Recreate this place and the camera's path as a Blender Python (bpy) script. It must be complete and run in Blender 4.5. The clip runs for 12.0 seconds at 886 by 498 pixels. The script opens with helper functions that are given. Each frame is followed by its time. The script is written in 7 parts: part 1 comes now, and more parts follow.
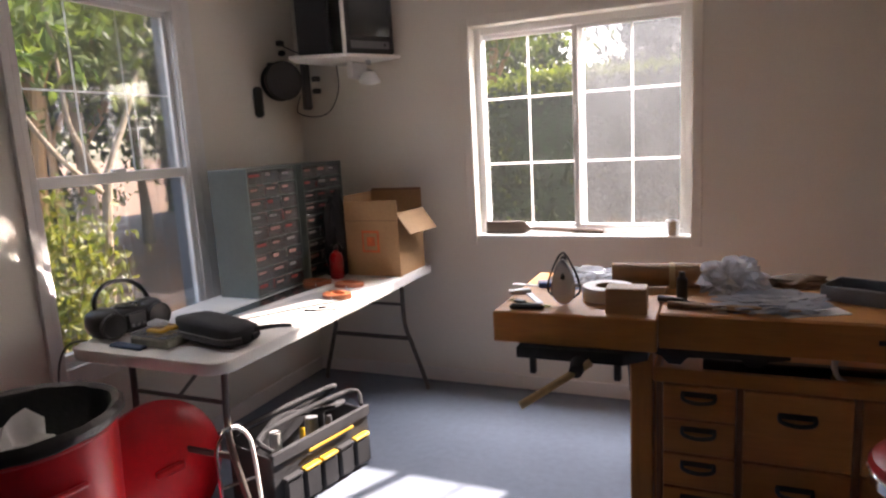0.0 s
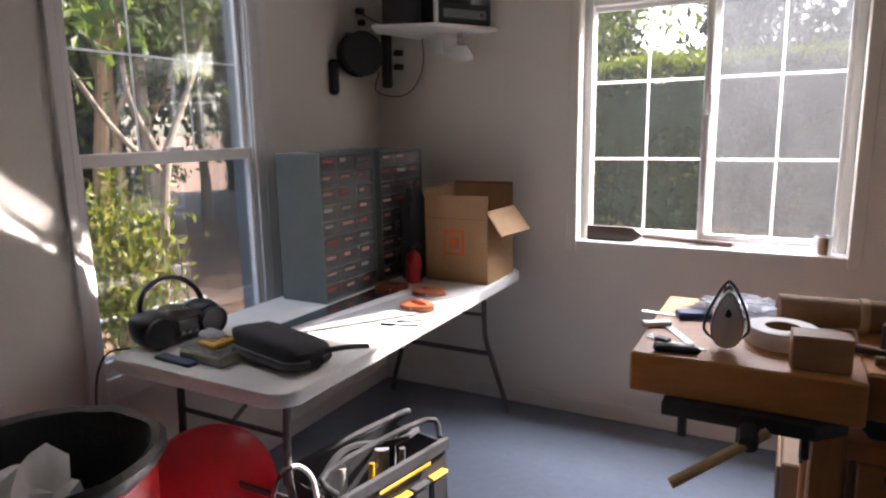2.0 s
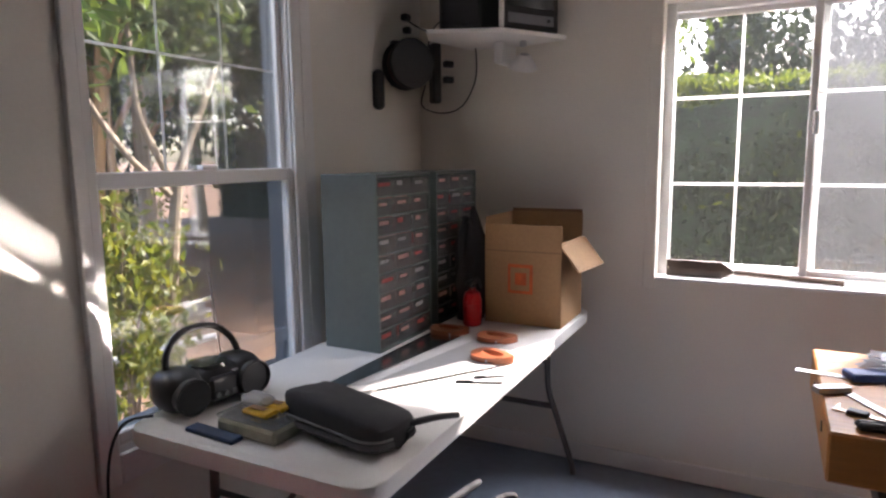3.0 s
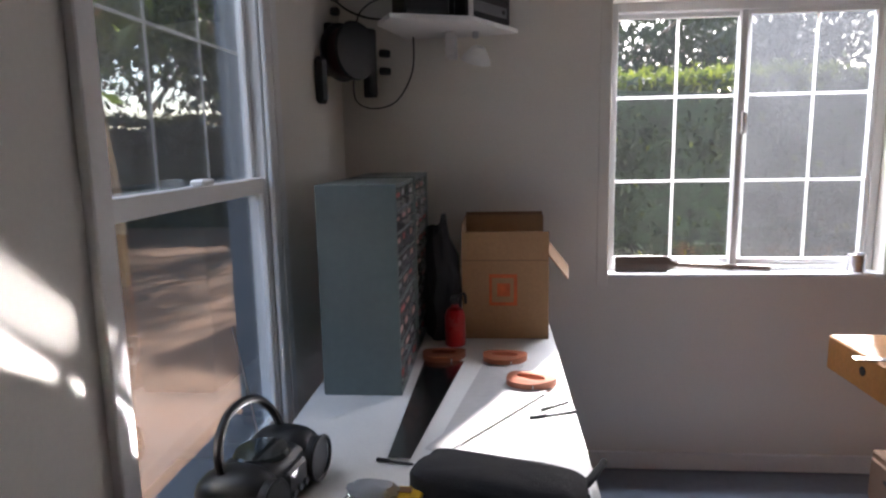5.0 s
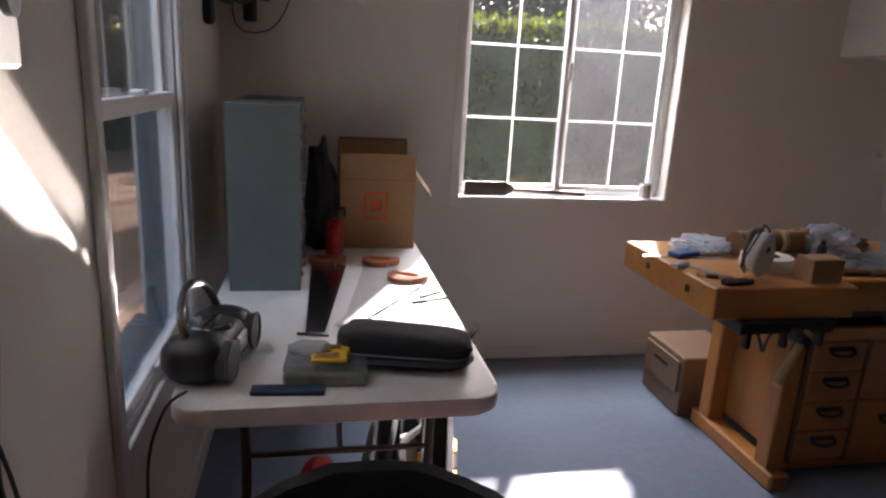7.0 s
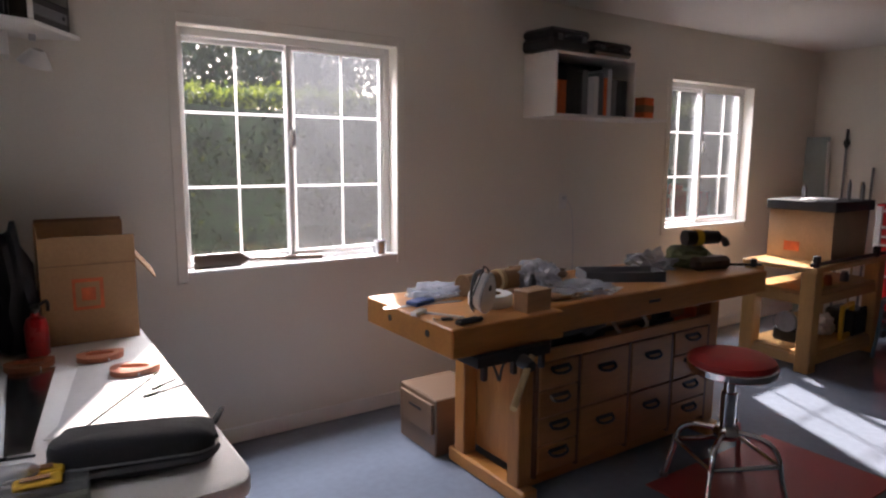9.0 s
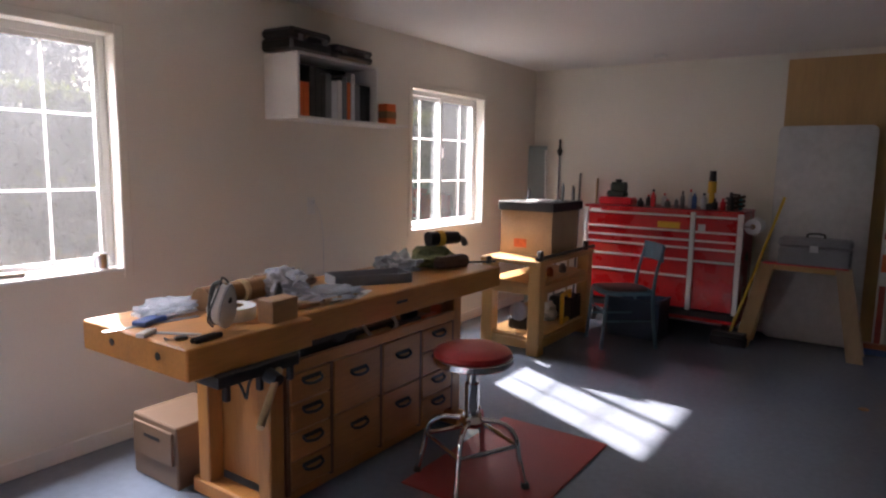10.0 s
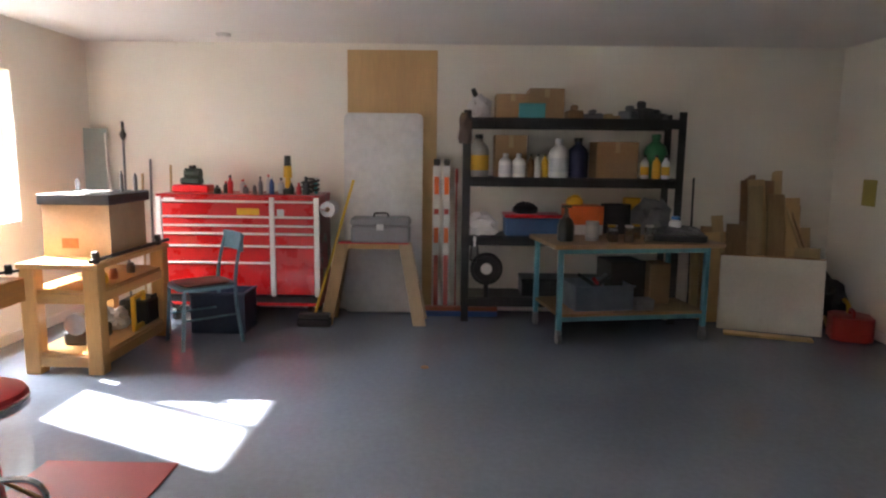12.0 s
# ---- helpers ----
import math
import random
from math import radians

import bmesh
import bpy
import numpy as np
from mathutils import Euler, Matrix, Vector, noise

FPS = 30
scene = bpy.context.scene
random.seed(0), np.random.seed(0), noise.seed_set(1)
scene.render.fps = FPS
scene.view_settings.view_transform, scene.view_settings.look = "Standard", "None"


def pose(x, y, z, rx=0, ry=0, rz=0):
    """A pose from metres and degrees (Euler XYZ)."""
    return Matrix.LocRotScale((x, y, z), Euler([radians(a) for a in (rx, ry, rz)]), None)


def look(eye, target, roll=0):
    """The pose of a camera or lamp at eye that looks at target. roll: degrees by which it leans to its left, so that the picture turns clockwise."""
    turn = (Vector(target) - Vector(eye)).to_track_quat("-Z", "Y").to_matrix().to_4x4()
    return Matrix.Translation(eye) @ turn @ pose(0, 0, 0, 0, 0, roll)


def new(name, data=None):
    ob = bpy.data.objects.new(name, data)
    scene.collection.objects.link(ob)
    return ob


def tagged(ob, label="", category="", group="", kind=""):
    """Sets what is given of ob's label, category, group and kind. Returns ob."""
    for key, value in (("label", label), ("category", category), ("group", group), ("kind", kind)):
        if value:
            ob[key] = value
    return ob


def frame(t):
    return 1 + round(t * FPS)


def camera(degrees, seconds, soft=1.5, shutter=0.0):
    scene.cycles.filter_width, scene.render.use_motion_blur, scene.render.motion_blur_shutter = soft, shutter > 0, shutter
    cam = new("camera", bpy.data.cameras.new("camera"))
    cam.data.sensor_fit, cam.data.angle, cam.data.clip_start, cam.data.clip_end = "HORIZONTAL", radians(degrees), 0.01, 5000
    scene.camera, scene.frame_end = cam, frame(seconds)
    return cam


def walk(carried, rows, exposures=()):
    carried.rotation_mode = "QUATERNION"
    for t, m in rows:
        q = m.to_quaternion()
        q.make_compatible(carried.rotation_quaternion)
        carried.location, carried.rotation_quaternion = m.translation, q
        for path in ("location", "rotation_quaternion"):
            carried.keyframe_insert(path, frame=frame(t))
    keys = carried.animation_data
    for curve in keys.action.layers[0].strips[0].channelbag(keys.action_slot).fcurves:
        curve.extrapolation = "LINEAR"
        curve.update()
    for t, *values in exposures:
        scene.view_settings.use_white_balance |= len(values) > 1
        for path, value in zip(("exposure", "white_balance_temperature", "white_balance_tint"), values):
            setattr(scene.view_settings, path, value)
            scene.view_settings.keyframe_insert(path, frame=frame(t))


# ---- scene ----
cam = camera(69.0, 12.0, soft=2.3)
PATH = [
    (0, (0.08, 0.322, 1.449), (-0.711, 2.128, 1.116), -3.2),
    (0.5, (0.012, 0.429, 1.482), (-0.981, 2.149, 1.247), -2.0),
    (1, (-0.012, 0.554, 1.478), (-1.239, 2.123, 1.302), 0.2),
    (1.5, (-0.174, 0.636, 1.514), (-1.248, 2.301, 1.239), 0.1),
    (2, (-0.302, 0.678, 1.45), (-1.23, 2.412, 1.086), -1.0),
    (2.5, (-0.507, 0.815, 1.466), (-1.434, 2.569, 1.213), -0.3),
    (3, (-0.769, 0.898, 1.42), (-1.669, 2.661, 1.139), -0.6),
    (3.2, (-0.942, 0.871, 1.43), (-1.774, 2.663, 1.123), -3.8),
    (4.8, (-1.613, 0.918, 1.465), (-1.843, 2.86, 1.045), -1.2),
    (5, (-1.681, 0.945, 1.47), (-1.847, 2.913, 1.153), -1.1),
    (5.5, (-1.723, 0.853, 1.463), (-1.592, 2.828, 1.178), -4.3),
    (6, (-1.875, 0.827, 1.478), (-1.282, 2.699, 1.095), 1.7),
    (6.5, (-1.937, 0.675, 1.463), (-1.403, 2.563, 1.078), 3.8),
    (6.7, (-1.911, 0.608, 1.463), (-1.532, 2.5, 0.939), 3.3),
    (8.3, (-1.918, 0.551, 1.455), (-1.228, 2.41, 1.196), 0.1),
    (8.5, (-1.911, 0.561, 1.467), (-1.118, 2.377, 1.203), 0.2),
    (9, (-1.886, 0.578, 1.46), (-0.778, 2.217, 1.173), 0.4),
    (9.5, (-1.844, 0.604, 1.443), (-0.454, 2.017, 1.171), 0.3),
    (10, (-1.803, 0.596, 1.453), (-0.168, 1.717, 1.19), 1.0),
    (10.5, (-1.72, 0.538, 1.432), (0.092, 1.346, 1.183), -0.5),
    (11, (-1.649, 0.55, 1.409), (0.271, 1.03, 1.12), 0.1),
    (11.5, (-1.601, 0.487, 1.43), (0.363, 0.743, 1.154), 2.4),
    (12, (-1.477, 0.433, 1.449), (0.502, 0.456, 1.161), 0.7),
]
EXPOSURES = [(0.0, 2.6, 6950, 23), (1.5, 2.45, 6500, 21), (3.0, 2.45, 6500, 21), (5.0, 2.2, 6050, 18), (6.0, 1.75, 6400, 20), (6.5, 1.9, 6500, 22), (8.5, 2.1, 6500, 22), (9.5, 2.4, 6500, 22), (10.5, 3.05, 6500, 22), (11.0, 3.3, 6500, 22), (11.5, 4.0, 6550, 18), (12.0, 4.55, 6600, 15)]
walk(cam, [(t, look(eye, target, roll)) for t, eye, target, roll in PATH], EXPOSURES)

# ---- light ----
SUN_TO = Vector((0.465, 1.0, 0.83)).normalized()
world = bpy.data.worlds.new("sky")
scene.world = world
world.use_nodes = True
sky = world.node_tree.nodes.new("ShaderNodeTexSky")
sky.sky_type, sky.sun_disc = "NISHITA", False
sky.sun_elevation, sky.sun_rotation = math.asin(SUN_TO.z), math.atan2(SUN_TO.x, SUN_TO.y)
sky.dust_density = 2.5
world.node_tree.links.new(sky.outputs[0], world.node_tree.nodes["Background"].inputs[0])
world.node_tree.nodes["Background"].inputs[1].default_value = 0.15
sun = new("sun", bpy.data.lights.new("sun", "SUN"))
sun.data.energy, sun.data.angle, sun.data.color = 5.0, radians(1.3), (1.0, 0.94, 0.85)
sun.matrix_world = look(SUN_TO * 30, (0, 0, 0))
# area lamps added as extra sky light, just outside and above each window opening
for lx, ly, lw, px, py, watts in ((-0.63, 4.42, 1.3, 0, -1, 52), (2.88, 4.42, 1.3, 0, -1, 44), (-3.0, 2.365, 1.0, 1, 0, 4)):
    lamp = new("window_sky_lamp", bpy.data.lights.new("window_sky_lamp", "AREA"))
    lamp.data.shape, lamp.data.size, lamp.data.size_y = "RECTANGLE", lw, 0.8
    lamp.data.energy, lamp.data.color = watts, (0.90, 0.95, 1.0)
    lamp.matrix_world = look((lx, ly, 2.72), (lx + px * 0.8, ly + py * 0.8, 1.75))

# added strip lamps, source unseen: a narrow bar of reflected sun on the west wall
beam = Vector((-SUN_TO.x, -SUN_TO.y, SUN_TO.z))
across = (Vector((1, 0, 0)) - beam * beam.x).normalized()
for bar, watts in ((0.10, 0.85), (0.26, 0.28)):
    streak_lamp = new("added_wall_streak", bpy.data.lights.new("added_wall_streak", "AREA"))
    streak_lamp.data.shape, streak_lamp.data.size, streak_lamp.data.size_y = "RECTANGLE", 0.75, bar * 0.60
    streak_lamp.data.energy, streak_lamp.data.color, streak_lamp.data.spread = watts, (1.0, 0.94, 0.85), radians(4)
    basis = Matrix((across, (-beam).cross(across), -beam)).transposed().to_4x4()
    streak_lamp.matrix_world = Matrix.Translation(Vector((-1.86, 2.175 + bar / 2, 0.77)) + beam * 0.22) @ basis

# ---- materials ----
def mat(name, col, rough=0.5, metal=0.0, var=0.12, scale=3.0, fine=45.0, bump=0.08, col2=None, wear=0.5, coat=0.0, trans=0.0, spread=0.35, stretch=(1, 1, 1), island=0.0):
    """Painted or natural surface: two scales of noise vary colour and roughness, the finer one gives relief."""
    m = bpy.data.materials.new(name)
    m.use_nodes = True
    n, l = m.node_tree.nodes, m.node_tree.links
    b = n["Principled BSDF"]
    tc, mp = n.new("ShaderNodeTexCoord"), n.new("ShaderNodeMapping")
    mp.inputs["Scale"].default_value = stretch
    l.new(tc.outputs["Object"], mp.inputs["Vector"])
    n1, n2 = n.new("ShaderNodeTexNoise"), n.new("ShaderNodeTexNoise")
    for t, s, d in ((n1, scale, 5), (n2, fine, 3)):
        t.inputs["Scale"].default_value, t.inputs["Detail"].default_value = s, d
        l.new(mp.outputs[0], t.inputs["Vector"])
    ramp = n.new("ShaderNodeValToRGB")
    lo = [c * (1 - var) for c in col]
    hi = list(col2) if col2 else [min(1, c * (1 + var * 0.6)) for c in col]
    ramp.color_ramp.elements[0].position, ramp.color_ramp.elements[1].position = 0.5 - spread / 2, 0.5 + spread / 2
    ramp.color_ramp.elements[0].color, ramp.color_ramp.elements[1].color = (*lo, 1), (*hi, 1)
    mixn = n.new("ShaderNodeMath")
    mixn.operation = "MULTIPLY_ADD"
    mixn.inputs[1].default_value = 0.4
    l.new(n2.outputs["Fac"], mixn.inputs[0])
    sc = n.new("ShaderNodeMath")
    sc.operation = "MULTIPLY"
    sc.inputs[1].default_value = 0.6
    l.new(n1.outputs["Fac"], sc.inputs[0])
    l.new(sc.outputs[0], mixn.inputs[2])
    l.new(mixn.outputs[0], ramp.inputs["Fac"])
    out = ramp.outputs["Color"]
    if island:
        g, hsv = n.new("ShaderNodeNewGeometry"), n.new("ShaderNodeHueSaturation")
        mr = n.new("ShaderNodeMapRange")
        mr.inputs["To Min"].default_value, mr.inputs["To Max"].default_value = 1 - island, 1 + island
        l.new(g.outputs["Random Per Island"], mr.inputs["Value"])
        l.new(mr.outputs[0], hsv.inputs["Value"])
        l.new(out, hsv.inputs["Color"])
        out = hsv.outputs["Color"]
    l.new(out, b.inputs["Base Color"])
    rr = n.new("ShaderNodeMapRange")
    rr.inputs["To Min"].default_value, rr.inputs["To Max"].default_value = max(0.02, rough * (1 - 0.35 * wear)), min(1, rough * (1 + 0.35 * wear))
    l.new(n1.outputs["Fac"], rr.inputs["Value"])
    l.new(rr.outputs[0], b.inputs["Roughness"])
    b.inputs["Metallic"].default_value = metal
    if coat:
        b.inputs["Coat Weight"].default_value = coat
        b.inputs["Coat Roughness"].default_value = 0.08
    if trans:
        b.inputs["Transmission Weight"].default_value = trans
    if bump:
        bp = n.new("ShaderNodeBump")
        bp.inputs["Strength"].default_value, bp.inputs["Distance"].default_value = bump, 0.01
        l.new(n2.outputs["Fac"], bp.inputs["Height"])
        l.new(bp.outputs[0], b.inputs["Normal"])
    return m


def wood(name, col, dark=0.6, rough=0.45, ring=9.0, axis="X", wob=3.0):
    """Wood with grain that runs along an axis."""
    st = {"X": (0.12, 1, 1), "Y": (1, 0.12, 1), "Z": (1, 1, 0.12)}[axis]
    m = mat(name, col, rough, var=1 - dark, scale=ring, fine=ring * 9, bump=0.12, spread=0.5, stretch=st)
    return m


def leafmat(name, col, col2, lit=0.5):
    """Leaf: part of the light goes through."""
    m = bpy.data.materials.new(name)
    m.use_nodes = True
    n, l = m.node_tree.nodes, m.node_tree.links
    b = n["Principled BSDF"]
    b.inputs["Roughness"].default_value = 0.55
    g, r = n.new("ShaderNodeNewGeometry"), n.new("ShaderNodeValToRGB")
    r.color_ramp.elements[0].color, r.color_ramp.elements[1].color = (*col, 1), (*col2, 1)
    l.new(g.outputs["Random Per Island"], r.inputs["Fac"])
    l.new(r.outputs[0], b.inputs["Base Color"])
    tr, mx = n.new("ShaderNodeBsdfTranslucent"), n.new("ShaderNodeMixShader")
    l.new(r.outputs[0], tr.inputs["Color"])
    mx.inputs[0].default_value = lit
    l.new(b.outputs[0], mx.inputs[1])
    l.new(tr.outputs[0], mx.inputs[2])
    l.new(mx.outputs[0], n["Material Output"].inputs["Surface"])
    return m


def glassmat(name, tint=(1, 1, 1), dust=0.0, gloss=0.6, dustcol=(0.7, 0.7, 0.68)):
    """Thin pane: clear, with Fresnel gloss and a little dust."""
    m = bpy.data.materials.new(name)
    m.use_nodes = True
    n, l = m.node_tree.nodes, m.node_tree.links
    n.remove(n["Principled BSDF"])
    t, g, f = n.new("ShaderNodeBsdfTransparent"), n.new("ShaderNodeBsdfGlossy"), n.new("ShaderNodeFresnel")
    t.inputs["Color"].default_value = (*tint, 1)
    g.inputs["Roughness"].default_value = 0.03
    f.inputs["IOR"].default_value = 1.5
    k = n.new("ShaderNodeMath")
    k.operation, k.inputs[1].default_value = "MULTIPLY", gloss
    l.new(f.outputs[0], k.inputs[0])
    mx = n.new("ShaderNodeMixShader")
    l.new(k.outputs[0], mx.inputs[0])
    l.new(t.outputs[0], mx.inputs[1])
    l.new(g.outputs[0], mx.inputs[2])
    out = mx.outputs[0]
    if dust:
        d, tl, dm = n.new("ShaderNodeBsdfDiffuse"), n.new("ShaderNodeBsdfTranslucent"), n.new("ShaderNodeMixShader")
        d.inputs["Color"].default_value = tl.inputs["Color"].default_value = (*dustcol, 1)
        dm.inputs[0].default_value = 0.7
        l.new(d.outputs[0], dm.inputs[1])
        l.new(tl.outputs[0], dm.inputs[2])
        tc, nz, mr = n.new("ShaderNodeTexCoord"), n.new("ShaderNodeTexNoise"), n.new("ShaderNodeMapRange")
        nz.inputs["Scale"].default_value, nz.inputs["Detail"].default_value = 9, 6
        l.new(tc.outputs["Object"], nz.inputs["Vector"])
        mr.inputs["From Min"].default_value, mr.inputs["From Max"].default_value = 0.3, 0.75
        mr.inputs["To Min"].default_value, mr.inputs["To Max"].default_value = dust * 0.85, dust * 1.15
        l.new(nz.outputs["Fac"], mr.inputs["Value"])
        m2 = n.new("ShaderNodeMixShader")
        l.new(mr.outputs[0], m2.inputs[0])
        l.new(out, m2.inputs[1])
        l.new(dm.outputs[0], m2.inputs[2])
        out = m2.outputs[0]
    l.new(out, n["Material Output"].inputs["Surface"])
    return m


WALL = mat("wall_paint", (0.775, 0.735, 0.655), 0.62, var=0.05, scale=1.3, fine=90, bump=0.06)
CEIL = mat("ceiling_paint", (0.80, 0.775, 0.745), 0.8, var=0.05, scale=1.1, fine=70, bump=0.12)
TRIM = mat("white_trim", (0.78, 0.76, 0.73), 0.4, var=0.05, scale=4, fine=60, bump=0.03)
GRILLE = leafmat("thin_white_grille", (0.80, 0.79, 0.77), (0.82, 0.81, 0.79), 0.5)
VINYL = mat("white_vinyl", (0.82, 0.81, 0.79), 0.3, var=0.04, scale=5, fine=50, bump=0.01)
FLOOR = mat("grey_epoxy", (0.172, 0.201, 0.248), 0.10, var=0.14, scale=1.1, fine=26, bump=0.005, wear=0.6)
GLASS = glassmat("pane", (0.95, 0.965, 0.955), 0.006)
# dust on this pane doubles as a milky veil of reflected room light
GLASSW = glassmat("pane_west", (0.93, 0.95, 0.94), 0.02, 0.6)
SCREEN = glassmat("insect_mesh", (0.62, 0.62, 0.63), 0.055, 0.0, (0.42, 0.42, 0.44))
BEECH = wood("beech", (0.47, 0.20, 0.048), 0.68, 0.38)
BEECHZ = wood("beech_upright", (0.43, 0.18, 0.045), 0.68, 0.38, axis="Z")
PINE = wood("pine", (0.50, 0.28, 0.10), 0.7, 0.45)
PINEZ = wood("pine_upright", (0.50, 0.275, 0.095), 0.7, 0.45, axis="Z")
PLY = wood("plywood", (0.56, 0.36, 0.165), 0.8, 0.55, ring=5, axis="Z")
OLDWOOD = wood("old_board", (0.30, 0.18, 0.08), 0.6, 0.6, axis="Z")
PALEWOOD = wood("pale_offcut", (0.48, 0.34, 0.17), 0.7, 0.6, axis="Z")
BLACK = mat("black_plastic", (0.018, 0.018, 0.02), 0.38, var=0.3, scale=8, bump=0.04)
BLACKM = mat("black_steel", (0.02, 0.02, 0.022), 0.42, var=0.3, scale=8, bump=0.05)
FABRIC = mat("black_fabric", (0.022, 0.022, 0.026), 0.85, var=0.35, scale=14, fine=260, bump=0.3)
GREYF = mat("grey_fabric", (0.20, 0.20, 0.21), 0.85, var=0.25, scale=14, fine=260, bump=0.3)
YELLOW = mat("yellow_plastic", (0.72, 0.42, 0.02), 0.45, var=0.15)
RED = mat("red_enamel", (0.50, 0.012, 0.014), 0.28, var=0.12, scale=5, bump=0.015, coat=0.4)
REDP = mat("red_plastic", (0.60, 0.010, 0.018), 0.30, var=0.18, scale=6, bump=0.03)
REDV = mat("red_vinyl", (0.40, 0.022, 0.022), 0.32, var=0.2, scale=9, fine=160, bump=0.06)
REDMAT = mat("red_rubber", (0.27, 0.032, 0.03), 0.5, var=0.2, scale=5, fine=120, bump=0.12)
CHROME = mat("chrome", (0.75, 0.75, 0.76), 0.12, 1.0, var=0.08, scale=12, bump=0.01)
STEEL = mat("steel", (0.52, 0.53, 0.55), 0.32, 1.0, var=0.18, scale=14, bump=0.03)
ALU = mat("aluminium_strip", (0.74, 0.73, 0.71), 0.35, 0.35, var=0.08, scale=12, bump=0.02)
DARKTUBE = mat("grey_brown_tube", (0.10, 0.085, 0.075), 0.4, 0.3, var=0.2, scale=12, bump=0.03)
WHITEP = mat("white_plastic", (0.74, 0.73, 0.70), 0.42, var=0.08, scale=6, fine=90, bump=0.05)
TABLEW = mat("table_plastic", (0.74, 0.73, 0.705), 0.38, var=0.07, scale=5, fine=140, bump=0.08, wear=0.8)
CARD = mat("cardboard", (0.36, 0.215, 0.105), 0.8, var=0.16, scale=5, fine=70, bump=0.06)
CARDD = mat("dark_cardboard", (0.24, 0.14, 0.07), 0.8, var=0.16, scale=5, fine=70, bump=0.06)
PRINT = mat("orange_print", (0.55, 0.12, 0.035), 0.8, var=0.3, scale=20)
ORANGE = mat("orange_plastic", (0.72, 0.14, 0.025), 0.45, var=0.15)
GREENGREY = mat("grey_green_enamel", (0.115, 0.142, 0.134), 0.42, var=0.12, scale=4, bump=0.03)
PAPER = mat("paper", (0.74, 0.74, 0.74), 0.75, var=0.08, scale=9, bump=0.1)
BLUE = mat("blue_plastic", (0.03, 0.09, 0.30), 0.4, var=0.15)
TEAL = mat("teal_box", (0.06, 0.30, 0.31), 0.6, var=0.15)
BLUEPAINT = mat("blue_paint", (0.095, 0.20, 0.25), 0.5, var=0.3, scale=12, bump=0.06)
TURQ = mat("turquoise_paint", (0.085, 0.29, 0.36), 0.45, var=0.25, scale=12, bump=0.06)
DARKRED = mat("worn_brown_seat", (0.10, 0.05, 0.045), 0.5, var=0.25, scale=14)
GREY = mat("grey_plastic", (0.16, 0.165, 0.175), 0.45, var=0.15, scale=6)
LIGHTGREY = mat("light_grey_laminate", (0.60, 0.61, 0.62), 0.5, var=0.12, scale=4, fine=25, bump=0.03)
GREEN = mat("green_plastic", (0.02, 0.16, 0.06), 0.4, var=0.15)
OLIVE = mat("olive_cloth", (0.17, 0.19, 0.09), 0.8, var=0.3, scale=14, bump=0.3)
BROWNPAPER = mat("brown_paper", (0.26, 0.135, 0.055), 0.7, var=0.2, scale=9, bump=0.12)
COPPER = mat("orange_brown_wood", (0.34, 0.10, 0.04), 0.4, var=0.25, scale=14)
CLEAR = glassmat("clear_plastic", (0.86, 0.88, 0.88), 0.22, 1.0, (0.6, 0.6, 0.6))
BLUECLEAR = glassmat("blue_clear_plastic", (0.6, 0.68, 0.76), 0.6, 1.0, (0.45, 0.52, 0.60))
BAGCLEAR = glassmat("clear_bag", (0.85, 0.87, 0.9), 0.42, 1.2, (0.72, 0.74, 0.78))
DARKGLASS = mat("tv_screen", (0.03, 0.034, 0.034), 0.12, var=0.1, scale=4, bump=0.0, coat=0.5)
# coarse mottling also stands for dappled sun and shade on the earth
EARTH = mat("dappled_earth", (0.17, 0.095, 0.055), 0.95, var=0.65, scale=2.2, fine=18, bump=0.6, spread=0.5)
BARK = mat("pale_bark", (0.23, 0.18, 0.13), 0.85, var=0.4, scale=8, fine=50, bump=0.5)
LEAF = leafmat("leaf_mid", (0.03, 0.06, 0.01), (0.12, 0.16, 0.02), 0.5)
LEAFY = leafmat("leaf_yellow", (0.06, 0.09, 0.008), (0.20, 0.20, 0.02), 0.45)
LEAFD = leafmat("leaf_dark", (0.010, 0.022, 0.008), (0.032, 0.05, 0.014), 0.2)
# hedge top coloured brighter for the sun, its core darker for shade
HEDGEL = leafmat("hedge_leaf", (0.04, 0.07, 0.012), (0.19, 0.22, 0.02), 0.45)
HEDGEC = mat("hedge_shaded_core", (0.018, 0.032, 0.016), 0.9, var=0.75, scale=9, fine=30, bump=1.0, spread=0.2)


# ---- mesh tools ----
I4 = Matrix.Identity(4)


def bx(bm, a, b, bev=0.004, m=I4, seg=1):
    """A box from corner a to corner b with rounded edges."""
    c = [(a[i] + b[i]) / 2 for i in range(3)]
    s = [abs(b[i] - a[i]) for i in range(3)]
    vs = bmesh.ops.create_cube(bm, size=1, matrix=m @ Matrix.Translation(c) @ Matrix.Diagonal((*s, 1)))["verts"]
    bev = min(bev, min(s) * 0.4)
    if bev > 0:
        es = list({e for v in vs for e in v.link_edges})
        bmesh.ops.bevel(bm, geom=es, offset=bev, segments=seg, affect="EDGES", profile=0.5)
    return bm


def cyl(bm, p, q, r, r2=None, seg=14, caps=True):
    p, q = Vector(p), Vector(q)
    d = q - p
    rot = d.to_track_quat("Z", "Y").to_matrix().to_4x4()
    bmesh.ops.create_cone(bm, cap_ends=caps, segments=seg, radius1=r, radius2=r if r2 is None else r2, depth=d.length, matrix=Matrix.Translation((p + q) / 2) @ rot)
    return bm


